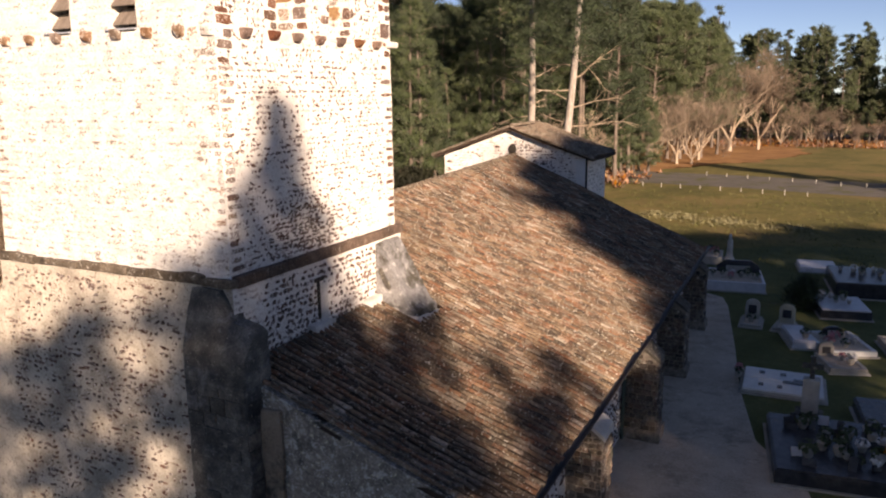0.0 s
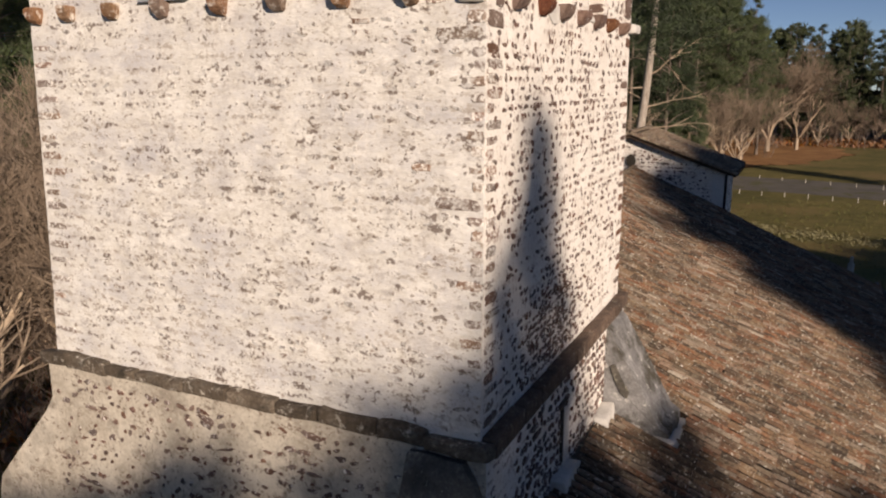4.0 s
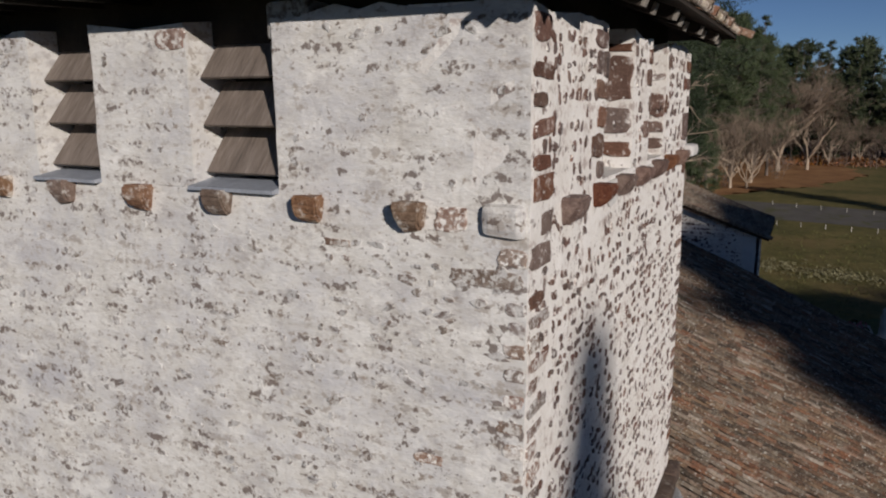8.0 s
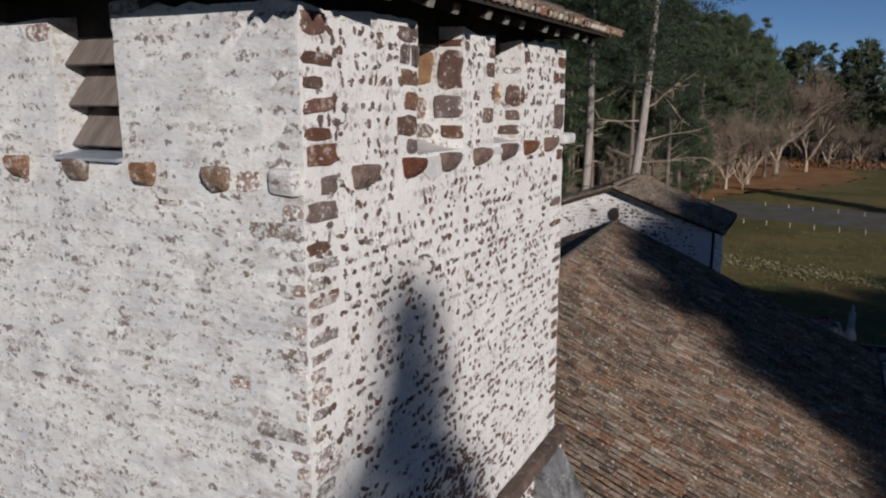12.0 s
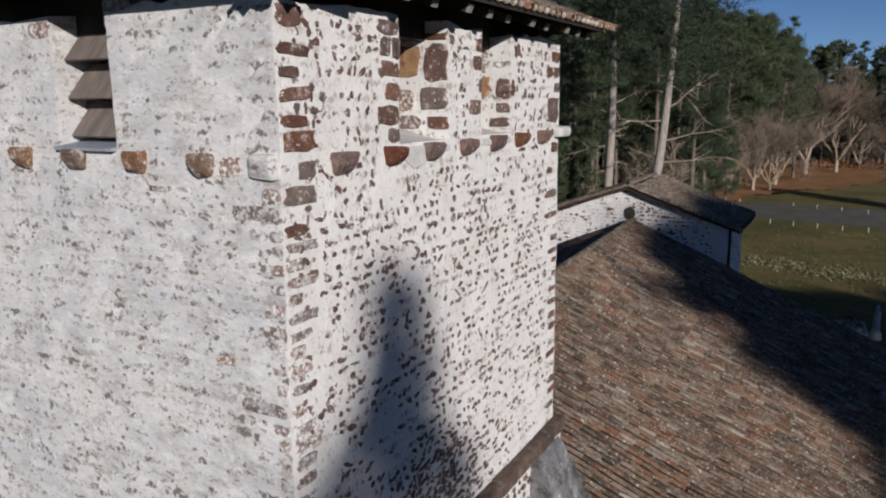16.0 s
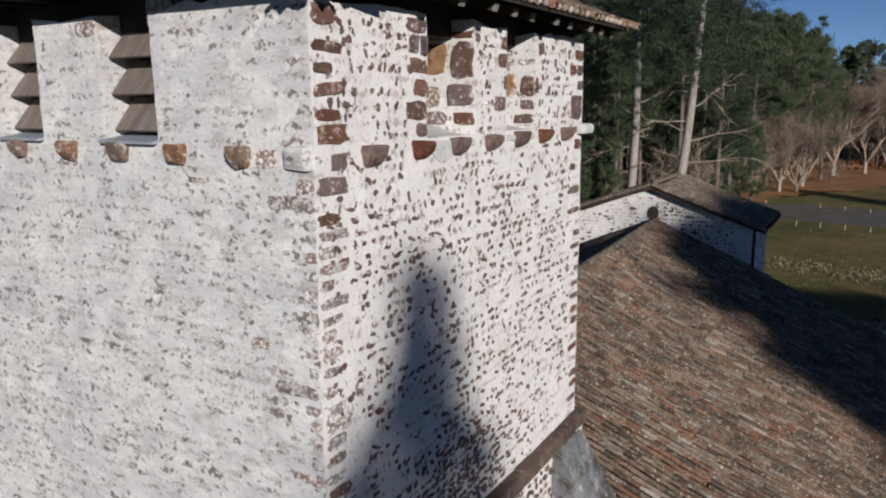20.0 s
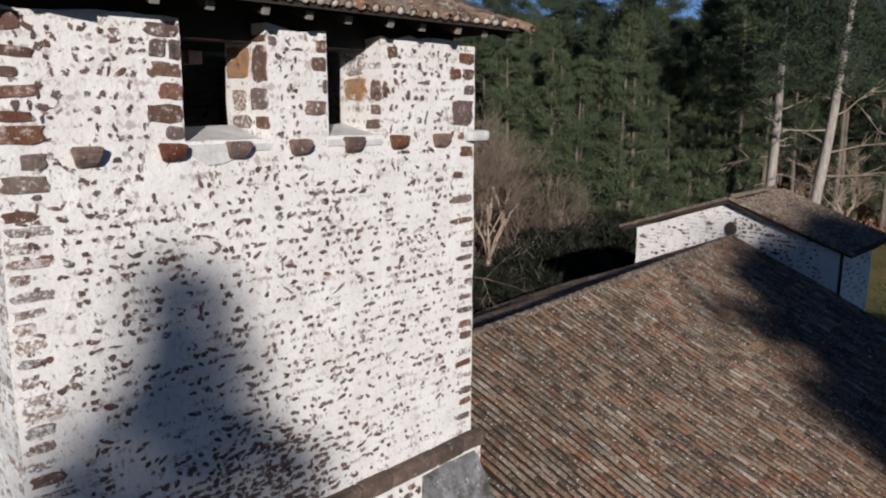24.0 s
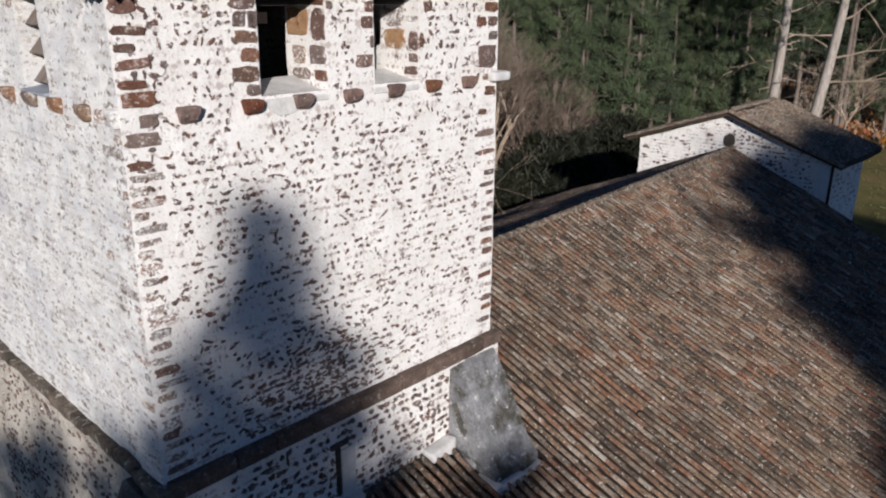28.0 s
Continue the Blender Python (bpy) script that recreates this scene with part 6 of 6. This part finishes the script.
# ---- stones showing through the limewash ----
def stone_shapes(count, seed, square=False):
    """Irregular flat-faced stones in a unit box: u, v across, w out of the wall. square: roughly squared blocks."""
    r = random.Random(seed)
    out = []
    for _ in range(count):
        n, ring_pts = 12 if square else 11, []
        skew = r.uniform(-0.35, 0.35)
        for k in range(n):
            if square:
                side, step = divmod(k, 3)
                e = (-0.5, -0.17, 0.17)[step] + r.uniform(-0.07, 0.07)
                o = 0.5 - (r.uniform(0.05, 0.15) if step == 0 else r.uniform(0.0, 0.12))
                ring_pts.append(((e, -o), (o, e), (-e, o), (-o, -e))[side] if step else ((-o, -o), (o, -o), (o, o), (-o, o))[side])
            else:
                a = math.tau * (k + r.uniform(-0.25, 0.25)) / n
                q = 0.5 * r.choice((0.55, 0.7, 0.82, 0.95, 1.1)) * r.uniform(0.9, 1.1)
                ring_pts.append((math.cos(a) * q + skew * math.sin(a) * q, math.sin(a) * q))
        v, f = [], []
        for w, s in ((-1.0, 1.04), (0.6, 1.0), (1.0, 0.88)):
            v.extend((x * s, y * s, w) for x, y in ring_pts)
        for lay in (0, n):
            for k in range(n):
                j = (k + 1) % n
                f.append((lay + k, lay + j, lay + n + j, lay + n + k))
        f.append(tuple(2 * n + k for k in range(n)))
        out.append((np.array(v), f))
    return out


SHAPES = stone_shapes(20, 5)
FLECK_ME = [mesh_of("stone", v, f, M_STONE) for v, f in SHAPES]
BLOCKS = stone_shapes(16, 9, True)
M_QUOIN = mat("brown_quoin_stone", [(0.3, (0.068, 0.037, 0.029)), (0.5, (0.152, 0.084, 0.062)), (0.7, (0.255, 0.158, 0.118))], 7, 45, 0.88, 0.8, vary=0.28, hue=0.008, stain=[((0.05, 0.028, 0.022), 0.57, 0.68, 9), ((0.70, 0.66, 0.63), 0.57, 0.68, 7), ((0.72, 0.69, 0.66), 0.60, 0.65, 20)])
M_FADED = mat("whitewashed_quoin_stone", [(0.3, (0.13, 0.085, 0.066)), (0.5, (0.25, 0.175, 0.14)), (0.7, (0.40, 0.32, 0.27))], 9, 45, 0.9, 0.7, vary=0.25, hue=0.01, stain=[((0.72, 0.70, 0.67), 0.53, 0.66, 7), ((0.74, 0.72, 0.69), 0.505, 0.57, 24)])
M_OCHRE = mat("ochre_jamb_stone", [(0.3, (0.19, 0.10, 0.05)), (0.5, (0.33, 0.20, 0.105)), (0.7, (0.44, 0.31, 0.19))], 5, 35, 0.88, 0.6, vary=0.15, stain=[((0.20, 0.085, 0.04), 0.53, 0.65, 5), ((0.66, 0.61, 0.55), 0.58, 0.67, 6)])
BLOCK_ME = {m: [mesh_of("stone", v, f, m) for v, f in BLOCKS] for m in (M_QUOIN, M_FADED, M_OCHRE)}


def wall_frame(plane, u, z, du, dz, proud, turn=0.0, base=0.0):
    """Where a stone sits: on the east wall (plane "x") or the south wall ("y")."""
    c, s = math.cos(turn), math.sin(turn)
    if plane == "x":
        o = lean(uneven((base, u, z)))
        cu, cv, n = Vector((0, 1, 0)), Vector((0, 0, 1)), Vector((1, 0, 0))
    else:
        o = lean(uneven((u, base, z)))
        cu, cv, n = Vector((1, 0, 0)), Vector((0, 0, 1)), Vector((0, -1, 0))
    o = Vector((o.x, u, z)) if plane == "x" else Vector((u, o.y, z))
    a, b = (cu * c + cv * s) * du, (cv * c - cu * s) * dz
    n = n * proud
    return Matrix(((a.x, b.x, n.x, o.x), (a.y, b.y, n.y, o.y), (a.z, b.z, n.z, o.z), (0, 0, 0, 1)))


def lay_stone(host, plane, u0, u1, z0, z1, material, k, proud=0.014, base=0.0):
    ob = new("stone", BLOCK_ME[material][k % 16])
    ob.parent = host
    ob.matrix_local = wall_frame(plane, (u0 + u1) / 2, (z0 + z1) / 2, u1 - u0, z1 - z0, 0.007 if material is M_FADED else proud, random.Random(k).gauss(0, 0.03), base)


# quoins and jambs of the east wall
k = 0
for z0, z1, w in ((12.88, 13.05, 0.34), (12.34, 12.45, 0.40), (11.95, 12.12, 0.44), (11.53, 11.70, 0.44), (12.67, 12.77, 0.40), (12.51, 12.60, 0.26), (12.14, 12.24, 0.36), (11.30, 11.40, 0.30)):
    k += 1
    lay_stone(wall_side, "x", 0.005, w, z0, z1, M_QUOIN, k)
r = random.Random(21)
z = 11.26
while z > 7.62:
    k += 1
    h = r.uniform(0.085, 0.125)
    lay_stone(wall_side, "x", 0.005, r.choice((0.2, 0.26, 0.34, 0.42)) + r.uniform(-0.03, 0.04), z - h, z, M_QUOIN if r.random() < (0.08 if z > 9.9 else 0.3) else M_FADED, k)
    z -= h + r.uniform(0.025, 0.075)
lay_stone(wall_side, "x", 0.18, 0.43, 11.73, 11.88, M_QUOIN, 3)
for a, b, z0, z1 in ((1.34, 1.71, 12.91, 13.04), (1.38, 1.56, 12.72, 12.90), (1.57, 1.71, 12.70, 12.90), (1.38, 1.71, 12.54, 12.69), (1.45, 1.71, 12.33, 12.50), (1.30, 1.71, 12.11, 12.30), (1.50, 1.71, 11.95, 12.09), (2.69, 2.80, 12.90, 13.0), (3.30, 3.455, 12.85, 13.0), (3.24, 3.455, 12.64, 12.82), (3.39, 3.455, 12.41, 12.58), (3.13, 3.455, 12.17, 12.34), (4.30, 4.38, 12.36, 12.58), (4.37, 4.56, 12.84, 13.0)):
    k += 1
    lay_stone(wall_side, "x", a, b, z0, z1, M_QUOIN, k)
for a, b, z0, z1 in ((5.68, 5.99, 12.82, 12.98), (5.51, 5.73, 12.62, 12.77), (5.75, 5.99, 12.62, 12.77), (5.77, 5.99, 12.42, 12.56), (5.52, 5.99, 12.0, 12.36), (5.70, 5.99, 11.58, 11.74), (5.57, 5.78, 11.30, 11.40), (5.52, 5.99, 10.95, 11.07), (5.66, 5.80, 11.83, 11.93)):
    k += 1
    lay_stone(wall_side, "x", a, b, z0, z1, M_QUOIN, k)
r = random.Random(8)
z = 10.75
while z > 7.7:
    k += 1
    h = r.uniform(0.07, 0.12)
    lay_stone(wall_side, "x", 6.0 - r.uniform(0.15, 0.42), 5.99, z - h, z, M_QUOIN if r.random() < 0.55 else M_FADED, k)
    z -= h + r.uniform(0.05, 0.14)
# stones of the openings' reveals
def reveal(yy, items):
    global k
    for x0, x1, z0, z1, m in items:
        k += 1
        ob = new("stone", BLOCK_ME[m][k % 16])
        ob.parent = wall_side
        a, b, n = Vector((-(x1 - x0), 0, 0)), Vector((0, 0, z1 - z0)), Vector((0, -0.014, 0))
        o = Vector((-(x0 + x1) / 2, yy, (z0 + z1) / 2))
        ob.matrix_local = Matrix(((a.x, b.x, n.x, o.x), (a.y, b.y, n.y, o.y), (a.z, b.z, n.z, o.z), (0, 0, 0, 1)))


reveal(B_OPEN[0][1], ((0.0, 0.30, 12.52, 12.92, M_QUOIN), (0.32, 0.82, 12.55, 12.92, M_OCHRE), (0.0, 0.36, 12.21, 12.48, M_QUOIN), (0.42, 0.72, 12.22, 12.47, M_FADED), (0.0, 0.28, 12.03, 12.17, M_QUOIN), (0.34, 0.74, 12.02, 12.18, M_FADED), (0.0, 0.3, 12.94, 13.02, M_QUOIN)))
reveal(B_OPEN[1][1], ((0.0, 0.22, 12.72, 12.80, M_FADED), (0.0, 0.2, 12.33, 12.60, M_QUOIN), (0.25, 0.72, 12.34, 12.62, M_OCHRE), (0.0, 0.2, 12.17, 12.30, M_QUOIN), (0.3, 0.7, 12.64, 12.9, M_FADED), (0.0, 0.3, 11.99, 12.12, M_QUOIN)))
# faded quoins of the south wall
for a, z0, z1 in ((-0.20, 11.57, 11.69), (-0.56, 11.43, 11.55), (-0.15, 11.27, 11.36), (-0.13, 11.14, 11.24), (-0.16, 11.0, 11.1), (-0.15, 10.85, 10.94), (-0.15, 10.68, 10.78), (-0.2, 10.51, 10.6), (-0.15, 10.35, 10.45), (-0.17, 10.19, 10.26), (-0.12, 10.01, 10.12), (-0.52, 9.83, 9.96), (-0.17, 9.69, 9.78), (-0.13, 9.54, 9.65), (-0.12, 9.38, 9.46), (-0.14, 9.19, 9.32), (-0.3, 9.04, 9.14), (-0.15, 8.85, 8.95), (-0.2, 8.66, 8.75), (-0.25, 8.45, 8.55), (-0.16, 8.25, 8.34)):
    k += 1
    lay_stone(wall_front, "y", a, -0.005, z0, z1, M_FADED, k, 0.014)
r = random.Random(18)
z = 11.5
while z > 7.8:
    k += 1
    h = r.uniform(0.07, 0.11)
    d = 0.14 * max(0.0, 11.8 - z) / 4.4
    lay_stone(wall_front, "y", TX0 - d + 0.02, TX0 - d + r.uniform(0.2, 0.5), z - h, z, M_FADED, k, 0.014)
    z -= h + r.uniform(0.08, 0.2)
for a, b, z0, z1 in ((-2.84, -2.54, 12.90, 13.06), (-0.62, -0.38, 11.76, 11.92), (-0.78, -0.55, 10.19, 10.27), (-1.46, -1.22, 11.60, 11.66)):
    k += 1
    lay_stone(wall_front, "y", a, b, z0, z1, M_FADED, k, 0.018)


def flecks(host, plane, u0, u1, z0, z1, row, gap, chance, size, tall, seed, material, parts=0, keep=None, base=0.0, proud=0.011, tilt=0.35, placing=None, skip=None, upright=None):
    """Rows of small stones left bare by the limewash; the first ones that keep() picks become pieces, the rest one field."""
    r = random.Random(seed)
    frames = []
    z = z0
    while z < z1:
        u = u0 + r.uniform(0, gap)
        while u < u1:
            n = noise.noise(Vector((u * 0.55, z * 0.7, seed)))
            n2 = noise.noise(Vector((u * 2.1, z * 2.4, seed + 3)))
            if not (skip and skip(u, z)) and r.random() < chance(u, z) + 0.22 * n + 0.26 * n2:
                w = (size[0] + (size[1] - size[0]) * r.random() ** 2.2) * (1.45 if r.random() < 0.1 else 1)
                h = min(w * 1.15, r.uniform(*tall))
                if upright and upright(z) > r.random():
                    w, h = min(w, 0.12) * 0.72, r.uniform(0.055, 0.105)
                m = placing(u, z + r.gauss(0, row * 0.10), w, h, r.gauss(0, tilt)) if placing else wall_frame(plane, u, z + r.gauss(0, row * 0.10), w, h, proud, r.gauss(0, tilt), base)
                frames.append((u, z, m))
                if plane == "x" and not placing and r.random() < 0.62:
                    # a ragged corner beside it
                    e = r.choice((-1, 1))
                    frames.append((u, z, wall_frame(plane, u + e * w * 0.42, z + r.uniform(-0.5, 0.5) * h, w * r.uniform(0.35, 0.6), h * r.uniform(0.5, 0.9), proud * 0.92, r.gauss(0, 0.6), base)))
            u += r.uniform(0.55, 1.5) * gap
        z += row * r.uniform(0.85, 1.15)
    near = [q for q in frames if keep and keep(q[0], q[1])][:parts]
    ids = {id(q) for q in near}
    for q in near:
        ob = new("stone", FLECK_ME[r.randrange(20)])
        ob.parent = host
        ob.matrix_local = q[2]
    v, f, b = [], [], 0
    for q in frames:
        if id(q) in ids:
            continue
        sv, sf = SHAPES[r.randrange(20)]
        a = np.array(q[2])
        v.append(sv @ a[:3, :3].T + a[:3, 3])
        f.extend(tuple(i + b for i in face) for face in sf)
        b += len(sv)
    me = bpy.data.meshes.new("small_stones")
    me.from_pydata(np.concatenate(v).tolist(), [], f)
    me.materials.append(material)
    ob = child("small_stones", me, host)
    ob["kind"] = "stuff"


def side_chance(u, z):
    low = max(0.0, 1 - abs(z - 8.2) / 0.7) * max(0.0, 1 - abs(u - 2.2) / 1.6)
    return 0.47 + 0.45 * low - (0.16 * min(1.0, max(0.0, u - 3.0)) if z < 11.4 else 0) - (0.25 if z < 10.8 and u < 0.5 else 0) + (0.10 if z > 12 else 0)


flecks(wall_side, "x", 0.12, 5.6, 7.62, 13.0, 0.098, 0.108, side_chance, (0.045, 0.165), (0.036, 0.074), 31, M_STONE_J, 300, lambda u, z: u < 3.0 and z > 9.2, tilt=0.3, upright=lambda z: 0.6 if z > 12 else (0.32 if z > 10.6 else 0.1), skip=lambda u, z: any(a - 0.10 < u < b + 0.10 and z > 11.62 for a, b in B_OPEN) or (z > 11.5 and (u < 0.2 or 1.4 < u < 1.8 or 3.1 < u < 3.55)) or any(abs(u - q) < 0.2 and 11.72 < z < 11.96 for q in (0.73, 1.54, 2.25, 3.03, 3.79, 4.53, 5.29)))
flecks(wall_side, "x", 1.1, 4.0, 7.6, 8.75, 0.085, 0.15, lambda u, z: 0.9 - abs(u - 2.3) * 0.45 - max(0, z - 8.1) * 0.9, (0.09, 0.2), (0.05, 0.075), 37, M_STONE_J, 0, None, tilt=0.1)
flecks(wall_front, "y", -6.0, -0.15, 7.7, 11.65, 0.105, 0.14, lambda u, z: 0.28, (0.05, 0.17), (0.04, 0.08), 33, M_STONE_GREY, 0, None, 0.0, 0.006, 0.2)
for a, b in ((-6.05, -4.3), (-3.42, -2.65), (-1.72, -0.1)):
    flecks(wall_front, "y", a, b, 12.05, 13.0, 0.13, 0.18, lambda u, z: 0.22, (0.05, 0.15), (0.05, 0.09), 35 + int(a), M_STONE_GREY, 0, None, 0.0, 0.006, 0.2)


def low_front(u, z, w, h, t):
    d = max(0.0, BAND - 0.7 - z)
    return Matrix.Translation((u, -0.12 - 0.015 * d + uneven((u, -0.12, z)).y + 0.12, z)) @ Matrix(((w * math.cos(t), -h * math.sin(t), 0, 0), (0, 0, -0.018, 0), (w * math.sin(t), h * math.cos(t), 0, 0), (0, 0, 0, 1)))


def low_side(u, z, w, h, t):
    return Matrix.Translation((uneven((0.10, u, z)).x, u, z)) @ Matrix(((0, 0, 0.02, 0), (w * math.cos(t), -h * math.sin(t), 0, 0), (w * math.sin(t), h * math.cos(t), 0, 0), (0, 0, 0, 1)))


def gable(u, z, w, h, t):
    return Matrix.Translation((u, CY0, z)) @ Matrix(((w * math.cos(t), -h * math.sin(t), 0, 0), (0, 0, -0.028, 0), (w * math.sin(t), h * math.cos(t), 0, 0), (0, 0, 0, 1)))


def nave_side(u, z, w, h, t):
    return Matrix.Translation((4.75 + uneven((4.75, u, z), 0.03).x - 4.75, u, z)) @ Matrix(((0, 0, 0.03, 0), (w * math.cos(t), -h * math.sin(t), 0, 0), (w * math.sin(t), h * math.cos(t), 0, 0), (0, 0, 0, 1)))


flecks(wall_low, "y", -6.3, -0.8, 1.5, 7.15, 0.12, 0.14, lambda u, z: 0.5, (0.06, 0.22), (0.04, 0.10), 41, M_STONE_J, 0, None, placing=low_front, tilt=0.3)
flecks(wall_low, "x", 0.7, 4.85, 5.9, 7.25, 0.125, 0.15, lambda u, z: 0.78, (0.08, 0.2), (0.06, 0.12), 43, M_STONE_J, 120, lambda u, z: u > 2.7, placing=low_side, tilt=0.5)
flecks(wall_choir, "y", -7.0, -0.5, 6.0, 8.8, 0.15, 0.22, lambda u, z: (0.3 if u < -3.7 else 0.66) if z < CR - 0.3 - abs(u - mx) * 0.352 else -9, (0.09, 0.27), (0.06, 0.13), 45, M_STONE_J, 0, None, placing=gable, tilt=0.2)
flecks(wall_nave, "x", 0.3, 25, 0.6, 3.3, 0.14, 0.2, lambda u, z: 0.55, (0.06, 0.24), (0.05, 0.12), 47, M_STONE_J, 0, None, placing=nave_side, tilt=0.2)


def choir_side(u, z, w, h, t):
    return Matrix.Translation((CX1, u, z)) @ Matrix(((0, 0, 0.03, 0), (w * math.cos(t), -h * math.sin(t), 0, 0), (w * math.sin(t), h * math.cos(t), 0, 0), (0, 0, 0, 1)))


flecks(wall_choir_side, "x", 24.5, 27.5, 3.5, 7.2, 0.2, 0.3, lambda u, z: 0.4, (0.10, 0.30), (0.06, 0.13), 49, M_STONE_GREY, 0, None, placing=choir_side, tilt=0.2)
